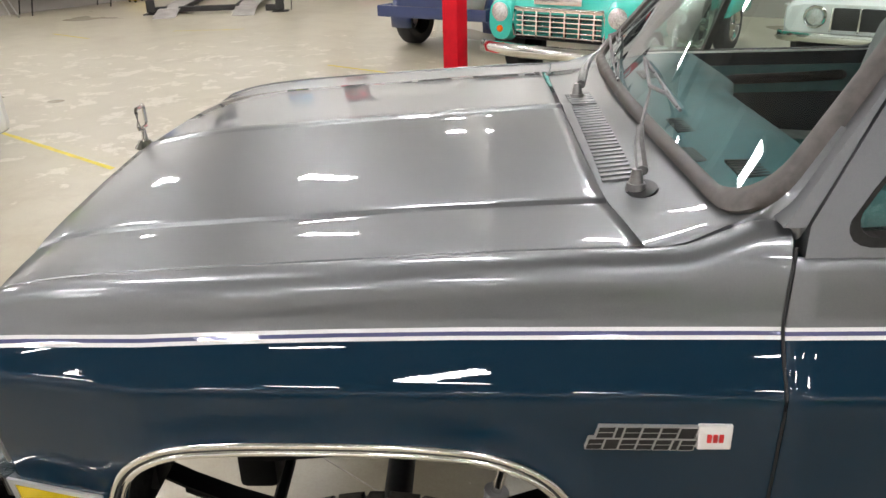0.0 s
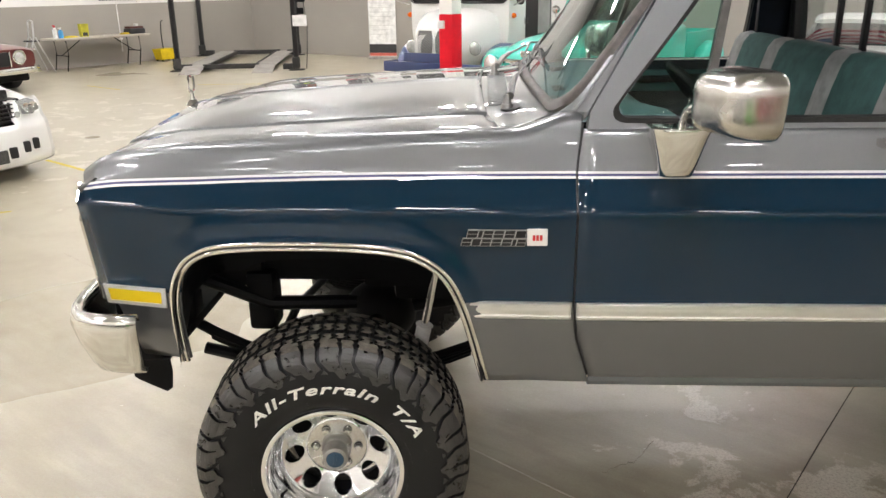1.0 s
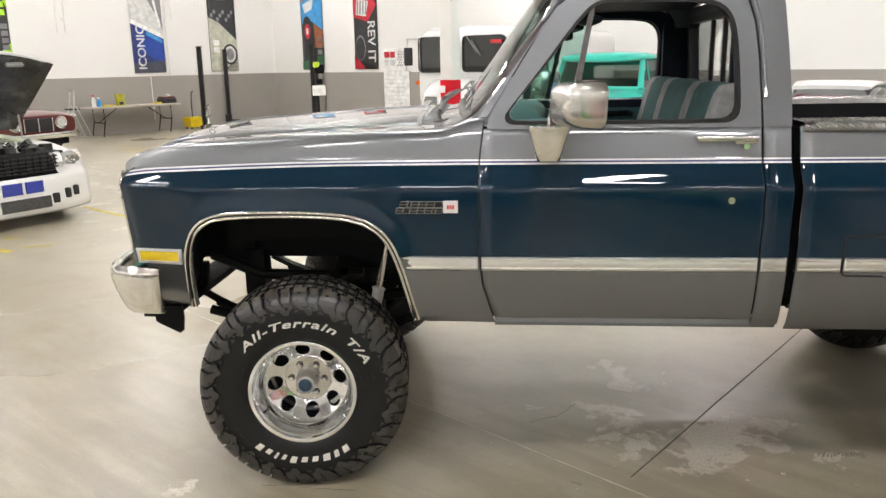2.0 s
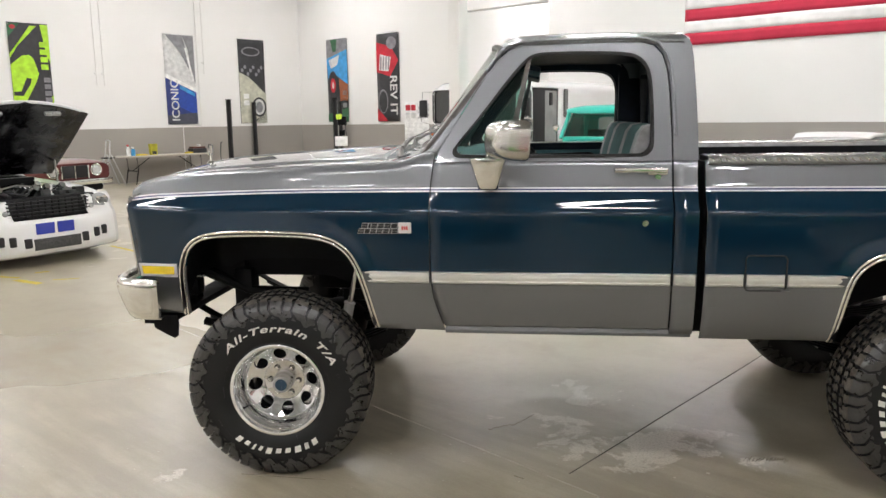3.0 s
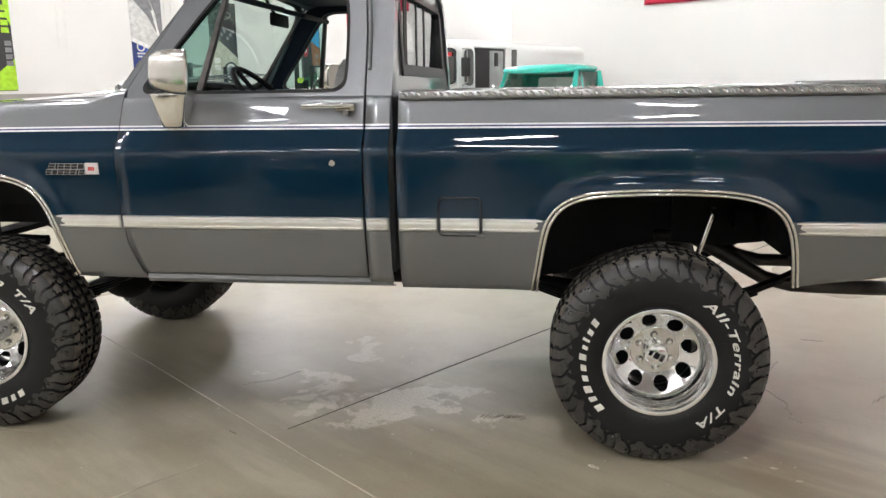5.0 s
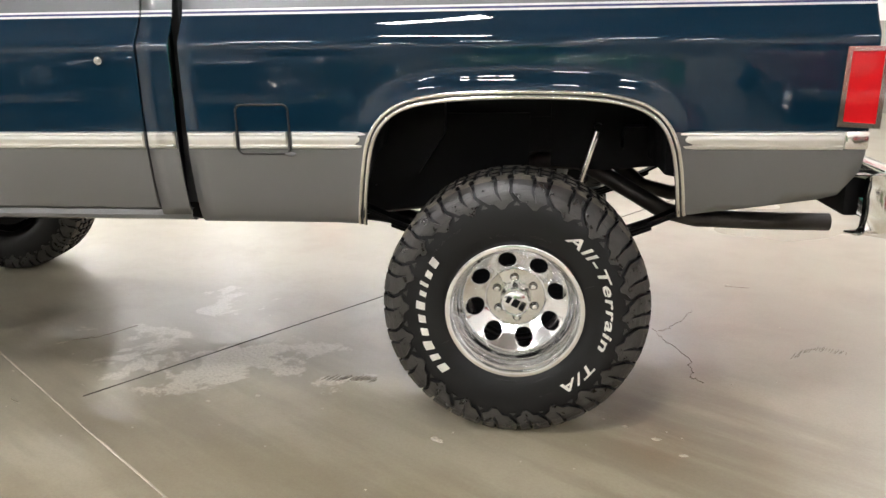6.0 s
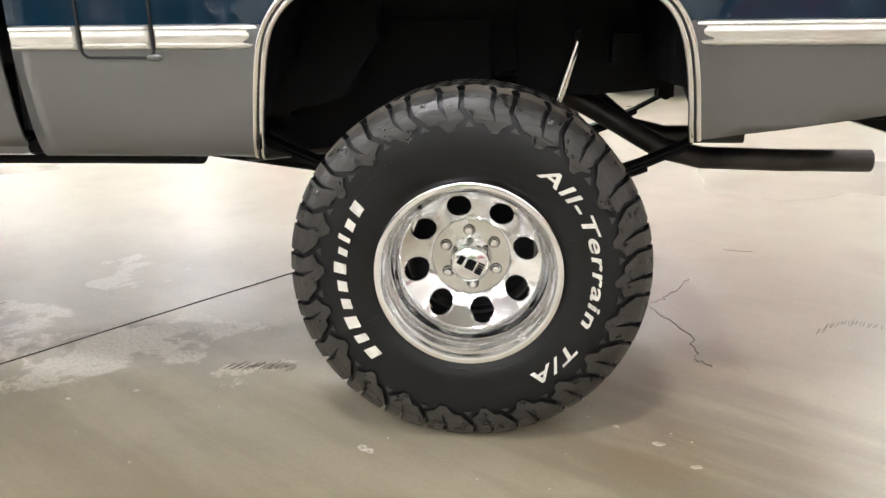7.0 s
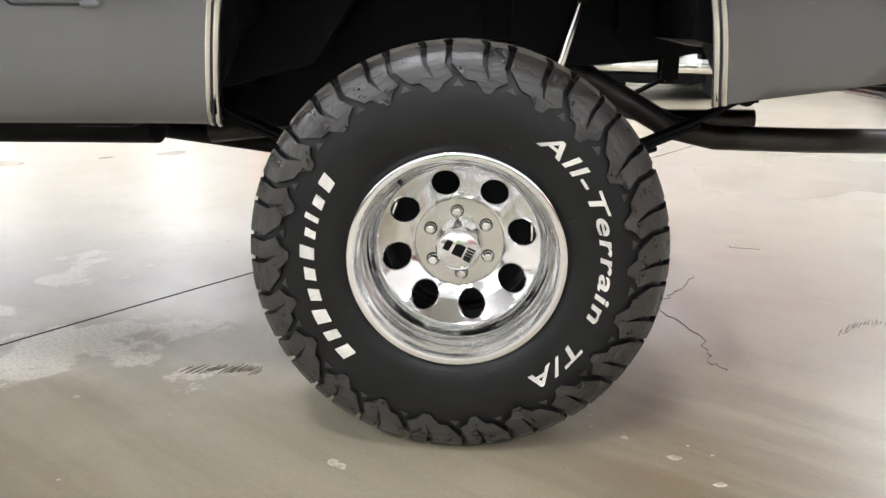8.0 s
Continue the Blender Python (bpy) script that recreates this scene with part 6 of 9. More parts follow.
def build_wheel_meshes():
    out = {}
    bm = bmesh.new()
    prof = CARCASS + [(r, 2 * TYRE_MID - y) for r, y in reversed(CARCASS[:-1])]
    lathe(bm, prof, 96)
    out["tyre"] = bm
    out["tread"] = build_tread()
    out["letters"], out["letters_end"] = bmesh.new(), bmesh.new()
    arc_text(out["letters"], "All-Terrain", 0.300, 17.0, 0.0455, 0, 1.82, 0.22, 1.13)
    arc_text(out["letters_end"], "T/A", 0.300, -45.5, 0.0455, 0, 1.75, 0.22, 1.1)
    # the maker's name as ten plain slanted bars of letter size
    w = [5.6, 4.2, 6.2, 5.2, 5.2, 5.2, 3.2, 2.2, 4.4, 5.0]
    tall = [1, 1, 1, 0, 0, 1, 0, 1, 0, 1]
    a = 223.5
    for k in range(10):
        out["bar%d" % k] = bmesh.new()
        arc_bar(out["bar%d" % k], a, a - w[k] * 0.92, 0.286, 0.315 if tall[k] else 0.308, 1.2)
        a -= w[k] + 3.5
    # rim: stepped lip, deep barrel and a drilled bowl that falls towards the hub
    bm = bmesh.new()
    lathe(bm, [(0.216, 0.004), (0.2235, -0.016), (0.2245, -0.026), (0.222, -0.0315), (0.216, -0.0335), (0.2085, -0.032), (0.2055, -0.028), (0.2045, -0.018), (0.2005, -0.013), (0.1975, -0.008), (0.1960, 0.008), (0.1935, 0.014), (0.1900, 0.020), (0.1875, 0.050), (0.1840, 0.070), (0.1790, 0.082), (0.1745, 0.086)], 96)

    def dish(x, z):
        return lerp([(0.0, 0.128), (0.1, 0.128), (0.106, 0.1265), (0.12, 0.120), (0.14, 0.109), (0.16, 0.096), (0.170, 0.0885), (0.176, 0.086)], math.hypot(x, z))
    circle = lambda r, n_, cx=0.0, cz=0.0: [(cx + r * math.cos(t), cz + r * math.sin(t)) for t in np.linspace(0, math.tau, n_ + 1)[:-1]]  # noqa: E731
    spots = [(0.1385 * math.cos(c), 0.1385 * math.sin(c)) for c in [radians(12 + 45 * k) for k in range(8)]]
    holes = [circle(0.0302, 28, cx, cz) for cx, cz in spots]
    prism(bm, circle(0.1745, 72), dish, lambda x, z: dish(x, z) + 0.016, [circle(0.103, 60)] + holes)
    lathe(bm, [(0.103, 0.1275), (0.1005, 0.1265), (0.0985, 0.1255)], 60)
    lathe(bm, [(0.1745, 0.090), (0.170, 0.12), (0.165, 0.22), (0.20, 0.27)], 64)
    out["rim"] = bm
    for k, (cx, cz) in enumerate(spots):
        # a rolled edge round each hole
        ring = circle(0.0312, 28, cx, cz)
        out["edge%d" % k] = tube(bmesh.new(), [(x, dish(x, z) - 0.0002, z) for x, z in ring + ring[:2]], 0.0016, 6, caps=False)
    bm = bmesh.new()
    lathe(bm, [(0.0985, 0.1262), (0.0970, 0.1248), (0.05, 0.1248), (0.02, 0.1248)], 60)
    out["face"] = bm
    bm = bmesh.new()
    lathe(bm, [(0.0150, 0.1258), (0.0146, 0.1236), (0.0120, 0.1234), (0.0100, 0.1242)], 20)
    out["seat"] = bm
    bm = bmesh.new()
    lathe(bm, [(0.001, 0.185), (0.155, 0.185), (0.16, 0.19), (0.16, 0.26), (0.001, 0.26)], 40)
    out["drum"] = bm
    # open-ended lug nut: hexagon with a round washer foot and a dished end
    bm = bmesh.new()
    lathe(bm, [(0.0128, 0.1246), (0.0124, 0.1215), (0.0105, 0.1200)], 20)
    cylinder(bm, (0, 0.122, 0), (0, 0.108, 0), 0.0105, 0.0100, 6)
    lathe(bm, [(0.0098, 0.1082), (0.0088, 0.1062), (0.0066, 0.1056), (0.0058, 0.1066), (0.0054, 0.1100), (0.0005, 0.1105)], 16)
    out["nut"] = bm
    bm = bmesh.new()
    cylinder(bm, (0, 0, 0), (0, -0.03, 0.01), 0.004, 0.003, 8)
    cylinder(bm, (0, -0.022, 0.0075), (0, -0.034, 0.0115), 0.0055, 0.005, 8)
    out["valve"] = bm
    bm = bmesh.new()
    lathe(bm, [(0.0520, 0.1262), (0.0515, 0.118), (0.0500, 0.110), (0.0495, 0.078), (0.0485, 0.070), (0.0455, 0.0655), (0.0435, 0.0660), (0.0420, 0.0640), (0.0390, 0.0620), (0.001, 0.0600)], 48)
    out["cap"] = bm
    bm = bmesh.new()
    for k in range(5):
        box(bm, (0.018, 0.0575, -0.015 + k * 0.0065), (0.034, 0.0615, -0.0115 + k * 0.0065))
    prism(bm, [(-0.010, -0.013), (0.013, -0.013), (0.013, 0.013), (-0.004, 0.013), (-0.010, 0.008)], 0.0575, 0.0625)
    prism(bm, [(-0.032, -0.011), (-0.018, -0.011), (-0.016, 0.011), (-0.030, 0.011)], 0.0575, 0.0625)
    out["mark"] = bm
    bm = bmesh.new()
    lathe(bm, [(0.049, 0.1262), (0.048, 0.100), (0.044, 0.094), (0.042, 0.092), (0.0415, 0.052), (0.0395, 0.045), (0.034, 0.042), (0.029, 0.042)], 40)
    for k in range(6):
        t = k * math.tau / 6 + 0.3
        cylinder(bm, (0.0345 * math.cos(t), 0.044, 0.0345 * math.sin(t)), (0.0345 * math.cos(t), 0.0405, 0.0345 * math.sin(t)), 0.003, n=8)
    out["locking_hub"] = bm
    bm = bmesh.new()
    lathe(bm, [(0.0292, 0.044), (0.0275, 0.0402), (0.001, 0.0396)], 28)
    box(bm, (-0.020, 0.0355, -0.005), (0.020, 0.0400, 0.005), 0.001)
    out["dial"] = bm
    # small raised marks, too fine to read, near the bead and on the shoulder of the sidewall
    bm = bmesh.new()
    rng = random.Random(5)
    for a0, a1, r in ((108, 62, 0.2545), (150, 122, 0.318), (-58, -86, 0.247), (-88, -104, 0.240), (-66, -74, 0.300)):
        a = a0
        while a > a1:
            step = rng.uniform(0.6, 1.7)
            if rng.random() < 0.8:
                arc_bar(bm, a, a - step * 0.7, r - 0.0028, r + 0.0028, 0, 0.0009)
            a -= step
    for a in (-41, 21, 206):
        arc_bar(bm, a, a - 0.25, 0.236, 0.262, 0, 0.0008)
    out["fine_marks"] = bm
    res = {}
    for key, b in out.items():
        bmesh.ops.recalc_face_normals(b, faces=b.faces)
        me = bpy.data.meshes.new(key)
        b.to_mesh(me)
        b.free()
        me.shade_smooth()
        me.set_sharp_from_angle(angle=radians(14 if key == "tread" else 24 if key in ("letters", "letters_end") else 40))
        res[key] = me
    for key, mat in (("tyre", RUBBER), ("letters", LETTER), ("letters_end", LETTER), ("fine_marks", RUBBER), *[("bar%d" % k, LETTER) for k in range(10)], ("rim", ALLOY), *[("edge%d" % k, ALLOY) for k in range(8)], ("drum", BLACK), ("nut", CHROME), ("face", BRUSHED), ("seat", BLACK), ("valve", BLACK), ("cap", ALLOY), ("mark", BLACK), ("locking_hub", STEEL), ("dial", material("blue hub dial", (0.025, 0.06, 0.10), 0.4))):
        res[key].materials.append(mat)
    for mat in (RUBBER, TREAD, LUG):
        res["tread"].materials.append(mat)
    return res


WM = build_wheel_meshes()


def truck_wheel(x, turn, near, front, steer=0.0):
    """turn: degrees by which the wheel is rolled; steer: degrees by which it is turned on its king pin."""
    w = new("wheel", WM["rim"])
    w.parent = truck
    m = Matrix.Translation((x, 0.0, Z_HUB)) if near else Matrix.Translation((x, 2 * MID, Z_HUB)) @ pose(0, 0, 0, 0, 0, 180)
    w.matrix_basis = m @ Matrix.Translation((0, 0.1, 0)) @ pose(0, 0, 0, 0, 0, steer) @ Matrix.Translation((0, -0.1, 0)) @ pose(0, 0, 0, 0, -turn, 0)
    w["label"] = "polished eight-hole alloy wheel"

    def sub(name, key, mm=None, label=""):
        o = new(name, WM[key])
        o.parent = w
        if mm:
            o.matrix_basis = mm
        if label:
            o["label"] = label
        return o
    sub("tyre", "tyre", label="black off-road tyre")
    sub("tread", "tread", label="chunky dusty tread blocks")
    sub("sidewall_letters", "letters", label="raised white sidewall lettering")
    sub("sidewall_letters", "letters_end", label="raised white sidewall lettering")
    for k in range(10):
        sub("sidewall_bar", "bar%d" % k, label="raised white bar on the sidewall")
    tagged(sub("sidewall_mark", "fine_marks", label="fine raised black marks on the sidewall"), kind="stuff")
    for k in range(8):
        sub("hole_edge", "edge%d" % k, label="rolled bright edge of a wheel hole")
    sub("brake_drum", "drum", label="black brake drum")
    sub("hub_face", "face", label="brushed aluminium hub face")
    for k in range(6):
        t = radians(94 + 60 * k)
        sub("nut_seat", "seat", Matrix.Translation((0.0699 * math.cos(t), 0, 0.0699 * math.sin(t))), "black recess round a lug nut")
        sub("lug_nut", "nut", Matrix.Translation((0.0699 * math.cos(t), 0, 0.0699 * math.sin(t))))
    t = radians(128)
    sub("valve_stem", "valve", Matrix.Translation((0.186 * math.cos(t), 0.030, 0.186 * math.sin(t))))
    if front:
        sub("locking_hub", "locking_hub", label="steel locking hub")
        sub("hub_dial", "dial", label="blue hub dial")
    else:
        sub("centre_cap", "cap", label="polished centre cap")
        sub("cap_mark", "mark", pose(0, 0, 0, 0, 25 - 0, 0), label="dark mark on the cap")


truck_wheel(0.0, 83.5, True, True, 5.5)
truck_wheel(AXLE, 0.0, True, False)
truck_wheel(0.0, 20.0, False, True, 5.5)
truck_wheel(AXLE, 60.0, False, False)

# underbody: frame rails, axles, leaf springs, shocks, exhaust, driveline, inner wings
bm = bmesh.new()
for y in (0.50, 1.39):
    for a, b in (((-0.72, 0.86), (-0.45, 0.875)), ((-0.45, 0.875), (0.15, 0.875)), ((0.15, 0.875), (0.62, 0.70)), ((0.62, 0.70), (0.9, 0.66)), ((0.9, 0.66), (2.35, 0.66))):
        prism(bm, [(a[0], a[1]), (b[0], b[1]), (b[0], b[1] + 0.13), (a[0], a[1] + 0.13)], y, y + 0.07)
for y in (0.63, 1.26):
    for a, b in (((2.30, 0.66), (2.66, 0.80)), ((2.66, 0.80), (2.95, 0.850)), ((2.95, 0.850), (3.45, 0.865)), ((3.45, 0.865), (3.7, 0.80)), ((3.7, 0.80), (4.0, 0.76))):
        prism(bm, [(a[0], a[1]), (b[0], b[1]), (b[0], b[1] + 0.13), (a[0], a[1] + 0.13)], y, y + 0.07)
for x in (-0.6, 0.75, 1.75, 2.4, 3.4, 3.92):
    z = lerp([(-0.7, 0.90), (0, 0.88), (0.7, 0.70), (2.3, 0.68), (2.6, 0.85), (3.45, 0.88), (4, 0.77)], x)
    box(bm, (x - 0.04, 0.5, z), (x + 0.04, 1.46, z + 0.08))
part("chassis_frame", bm, BLACK, truck, "black chassis frame", smooth=False)


def axle(x, diff_y, front):
    bm = bmesh.new()
    cylinder(bm, (x, 0.16, Z_HUB), (x, 1.80, Z_HUB), 0.042, n=18)
    bmesh.ops.create_uvsphere(bm, u_segments=20, v_segments=12, radius=1, matrix=Matrix.Translation((x, diff_y, Z_HUB)) @ Matrix.Diagonal((0.17, 0.14, 0.15, 1)))
    for y in (0.20, 1.76):
        cylinder(bm, (x, y - 0.05, Z_HUB), (x, y + 0.05, Z_HUB), 0.10, n=20)
    part("front_axle" if front else "rear_axle", bm, BLACK, truck, "black solid axle")
    # leaf spring packs with shackles
    for y in (0.50, 1.40):
        bm = bmesh.new()
        half = 0.62 if front else 0.70
        for k in range(5):
            l = half * (1 - 0.15 * k)
            rows = []
            for s_ in np.linspace(-1, 1, 13):
                zz = Z_HUB + 0.085 + 0.20 * (s_ * l / half) ** 2 - 0.013 * k + 0.0
                rows.append([Vector((x + s_ * l, y, zz)), Vector((x + s_ * l, y + 0.062, zz)), Vector((x + s_ * l, y + 0.062, zz - 0.010)), Vector((x + s_ * l, y, zz - 0.010))])
            made = grid(bm, rows, close=True)
            bm.faces.new(made[0])
            bm.faces.new(made[-1])
        box(bm, (x - 0.09, y - 0.01, Z_HUB + 0.01), (x + 0.09, y + 0.072, Z_HUB + 0.10), 0.006)
        for s_ in (-1, 1):
            cylinder(bm, (x + s_ * half, y - 0.01, Z_HUB + 0.285), (x + s_ * half, y + 0.072, Z_HUB + 0.285), 0.024, n=14)
            box(bm, (x + s_ * half - 0.03, y - 0.012, Z_HUB + 0.27), (x + s_ * half + 0.03, y + 0.0, Z_HUB + 0.40), 0.004)
            box(bm, (x + s_ * half - 0.03, y + 0.064, Z_HUB + 0.27), (x + s_ * half + 0.03, y + 0.076, Z_HUB + 0.40), 0.004)
        part("leaf_spring", bm, BLACK, truck, "black leaf spring pack", angle=30)


axle(0.0, 1.25, True)
axle(AXLE, MID, False)


def shock(top, low, r=0.012):
    top, low = Vector(top), Vector(low)
    bm = bmesh.new()
    mid_ = top.lerp(low, 0.52)
    tube(bm, [top, mid_], r, 12)
    rod = part("shock_absorber", bm, CHROME, truck, "bright shock absorber rod")
    bm = bmesh.new()
    cylinder(bm, mid_, low, 0.026, n=16)
    cylinder(bm, mid_ + (mid_ - low) * 0.02, mid_, 0.03, n=16)
    part("shock_body", bm, vary(material("pale grey shock body", (0.45, 0.44, 0.43), 0.4), 20, 0.15), rod, "pale grey shock body")
    bm = bmesh.new()
    cylinder(bm, top + Vector((0, -0.03, 0)), top + Vector((0, 0.03, 0)), 0.015, n=14)
    part("shock_eye", bm, BLACK, rod)


for y, s_ in ((0.0, 1), (2 * MID, -1)):
    shock((0.335, y + s_ * 0.36, 1.02), (0.225, y + s_ * 0.36, 0.52), 0.0125)
    shock((3.27, y + s_ * 0.53, 0.955), (3.13, y + s_ * 0.50, 0.50), 0.0125)

bm = bmesh.new()
tube(bm, [(2.2, 0.80, 0.58), (2.6, 0.82, 0.62), (2.88, 0.80, 0.72), (3.06, 0.76, 0.80), (3.22, 0.72, 0.80), (3.40, 0.69, 0.70), (3.54, 0.67, 0.618), (3.66, 0.655, 0.592), (3.9, 0.640, 0.588), (4.145, 0.633, 0.588)], 0.0335, 14, caps=False)
ex = part("exhaust_pipe", bm, vary(material("sooty exhaust steel", (0.05, 0.045, 0.042), 0.42, 0.7), 9, 0.4, rough=0.12), truck, "sooty tail pipe", angle=60)
s = ex.modifiers.new("wall", "SOLIDIFY")
s.thickness = 0.003
bm = bmesh.new()
tube(bm, [(2.2, 1.30, 0.60), (2.55, 1.30, 0.66), (2.80, 1.32, 0.83), (3.05, 1.34, 0.88), (3.25, 1.36, 0.84), (3.42, 1.36, 0.70), (3.54, 1.32, 0.60), (3.66, 1.27, 0.575), (3.95, 1.25, 0.577)], 0.0335, 14)
part("exhaust_pipe", bm, ex.data.materials[0], truck, "sooty tail pipe", angle=60)
bm = bmesh.new()
for y in (0.66, 1.30):
    cylinder(bm, (1.35, y, 0.64), (2.1, y, 0.64), 0.075, n=24)
    tube(bm, [(0.5, y + (0.1 if y < 1 else -0.1), 0.72), (0.9, y, 0.60), (1.36, y, 0.60)], 0.032, 12)
part("muffler", bm, BLACK, truck, "dark mufflers under the cab")
bm = bmesh.new()
box(bm, (0.0, 0.74, 0.74), (0.58, 1.22, 1.20), 0.05)
box(bm, (0.55, 0.80, 0.62), (1.30, 1.16, 0.86), 0.05)
box(bm, (1.0, 0.72, 0.58), (1.35, 1.30, 0.82), 0.05)
box(bm, (0.12, 0.82, 0.66), (0.50, 1.14, 0.76), 0.03)
part("engine", bm, BLACK, truck, "black engine and gearbox")
bm = bmesh.new()
tube(bm, [(0.15, 1.25, 0.46), (1.05, 1.22, 0.62)], 0.032, 14)
tube(bm, [(AXLE - 0.16, MID, 0.46), (1.3, 1.0, 0.66)], 0.036, 14)
part("drive_shaft", bm, BLACK, truck)
bm = bmesh.new()
tube(bm, [(-0.30, 0.50, 0.56), (-0.30, 0.9, 0.60), (-0.28, 1.5, 0.52)], 0.018, 10)
tube(bm, [(-0.52, 0.42, 0.64), (-0.05, 0.42, 0.52)], 0.022, 10)
tube(bm, [(-0.50, 0.44, 0.90), (-0.28, 0.46, 0.80), (0.02, 0.52, 0.78)], 0.026, 10)
box(bm, (-0.36, 0.44, 0.70), (-0.26, 0.56, 0.92), 0.02)
box(bm, (-0.50, 0.46, 0.86), (-0.30, 0.60, 1.0), 0.02)
part("steering_linkage", bm, BLACK, truck, "black steering box and links")
for x in (1.05, 1.55, 2.12):
    part("body_mount", box(bmesh.new(), (x, 0.16, 0.672), (x + 0.14, 0.5, 0.70), 0.006), BLACK, truck)


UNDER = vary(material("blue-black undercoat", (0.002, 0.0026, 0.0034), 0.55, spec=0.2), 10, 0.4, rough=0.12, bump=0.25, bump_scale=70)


def inner_wing(arch, depth, low, front):
    """Dark liner over the wheel: follows the arch inwards, with a back wall."""
    pts = dense(arch, 0.04)
    cx = sum(p[0] for p in pts) / len(pts)
    rows = []
    for d, grow in ((0.012, 0.006), (0.05, 0.03), (depth * 0.6, 0.045), (depth, 0.03), (depth + 0.03, -0.02)):
        rows.append([Vector((x + (0.5 * grow if x > cx else -0.5 * grow), d, max(z + grow, low if d > 0.1 else 0) if z > 0.9 or d < 0.1 else max(z + grow, low))) for x, z in pts])
    rows.append([Vector((v.x, depth + 0.035, max(low, v.z - 0.16 if v.z > 1.0 else min(v.z, low)))) for v in rows[-1]])
    bm = bmesh.new()
    grid(bm, rows)
    other = mirrored(bm, MID)
    for m, par in zip((bm, other), fenders if front else bedsides):
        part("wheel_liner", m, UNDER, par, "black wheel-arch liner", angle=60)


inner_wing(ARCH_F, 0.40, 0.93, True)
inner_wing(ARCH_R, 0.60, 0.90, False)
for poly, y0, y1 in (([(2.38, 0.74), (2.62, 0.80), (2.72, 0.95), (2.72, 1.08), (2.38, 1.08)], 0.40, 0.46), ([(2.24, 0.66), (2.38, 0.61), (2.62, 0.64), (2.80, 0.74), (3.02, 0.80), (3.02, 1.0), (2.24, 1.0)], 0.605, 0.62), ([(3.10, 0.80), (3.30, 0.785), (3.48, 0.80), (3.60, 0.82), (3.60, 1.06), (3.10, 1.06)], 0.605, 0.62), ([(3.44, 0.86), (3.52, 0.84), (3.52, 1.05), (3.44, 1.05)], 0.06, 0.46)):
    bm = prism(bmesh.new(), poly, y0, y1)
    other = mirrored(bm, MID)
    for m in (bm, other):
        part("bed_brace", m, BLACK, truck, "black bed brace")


# ---------------------------------------------------------------- other vehicles
def loft(bm, sections, close_ends=True):
    """sections: (x, half width, z low, z high, roundness) along the car; each a rounded ring."""
    rows = []
    for x, w, z0, z1, e in sections:
        ring = []
        for k in range(32):
            t = (k + 0.5) * math.tau / 32
            c, q = math.cos(t), math.sin(t)
            r = (abs(c) ** e + abs(q) ** e) ** (-1 / e)
            ring.append(Vector((x, w * r * c, (z0 + z1) / 2 + (z1 - z0) / 2 * r * q)))
        rows.append(ring)
    made = grid(bm, rows, close=True)
    if close_ends:
        bm.faces.new(made[0])
        bm.faces.new(made[-1])
    return bm


CAR_RUBBER = material("plain car tyre", (0.02, 0.02, 0.021), 0.7)


def car_wheel(parent, x, y, r, rim_mat, width=0.2, hub_r=0.55, name="wheel", spokes=0):
    """A small wheel under a car: tyre mesh with its rim disc as a sub-part. Its outer face looks away from the middle."""
    sgn = 1 if y > 0 else -1
    bm = bmesh.new()
    lathe(bm, [(r * 0.60, 0.0), (r * 0.66, width * 0.03), (r * 0.82, width * 0.06), (r * 0.95, 0.0), (r, -width * 0.12), (r, -width * 0.88), (r * 0.95, -width), (r * 0.6, -width)], 40)
    for v in bm.verts:
        v.co.y *= sgn
    w = part(name, bm, CAR_RUBBER, parent, "black car tyre")
    w.matrix_basis = Matrix.Translation((x, y, r))
    bm = bmesh.new()
    lathe(bm, [(r * 0.63, 0.005), (r * 0.60, 0.012), (r * 0.56, 0.004), (r * 0.52, -width * 0.16), (r * 0.30, -width * 0.10), (r * 0.18, -width * 0.06), (r * 0.16, 0.0), (r * 0.001, 0.004)], 40)
    for v in bm.verts:
        v.co.y *= sgn
    part("rim", bm, rim_mat, w)
    if spokes:
        bm = bmesh.new()
        for k in range(spokes):
            t = k * math.tau / spokes
            cylinder(bm, (r * 0.41 * math.cos(t), -width * 0.15 * sgn, r * 0.41 * math.sin(t)), (r * 0.41 * math.cos(t), -width * 0.05 * sgn, r * 0.41 * math.sin(t)), r * 0.085, n=12)
        part("rim_hole", bm, TRIM_BLACK, w)
    return w


WHITE_CAR = paint("white car paint", (0.78, 0.78, 0.76))
TEAL_CAR = paint("turquoise paint", (0.03, 0.50, 0.40))
BLUE_VAN = paint("dark blue van paint", (0.012, 0.03, 0.12))
MAROON = paint("maroon paint", (0.10, 0.013, 0.012), metal=0.2)
DARK_GLASS = material("dark window glass", (0.012, 0.014, 0.014), 0.03, coat=1.0)
LAMP_GLASS = vary(material("headlamp glass", (0.62, 0.63, 0.62), 0.12, 0.6), 60, 0.35)
ORANGE = material("orange lens", (0.85, 0.16, 0.01), 0.25, coat=0.6)


def local(x, y, turn):
    return pose(x, y, 0, 0, 0, turn)


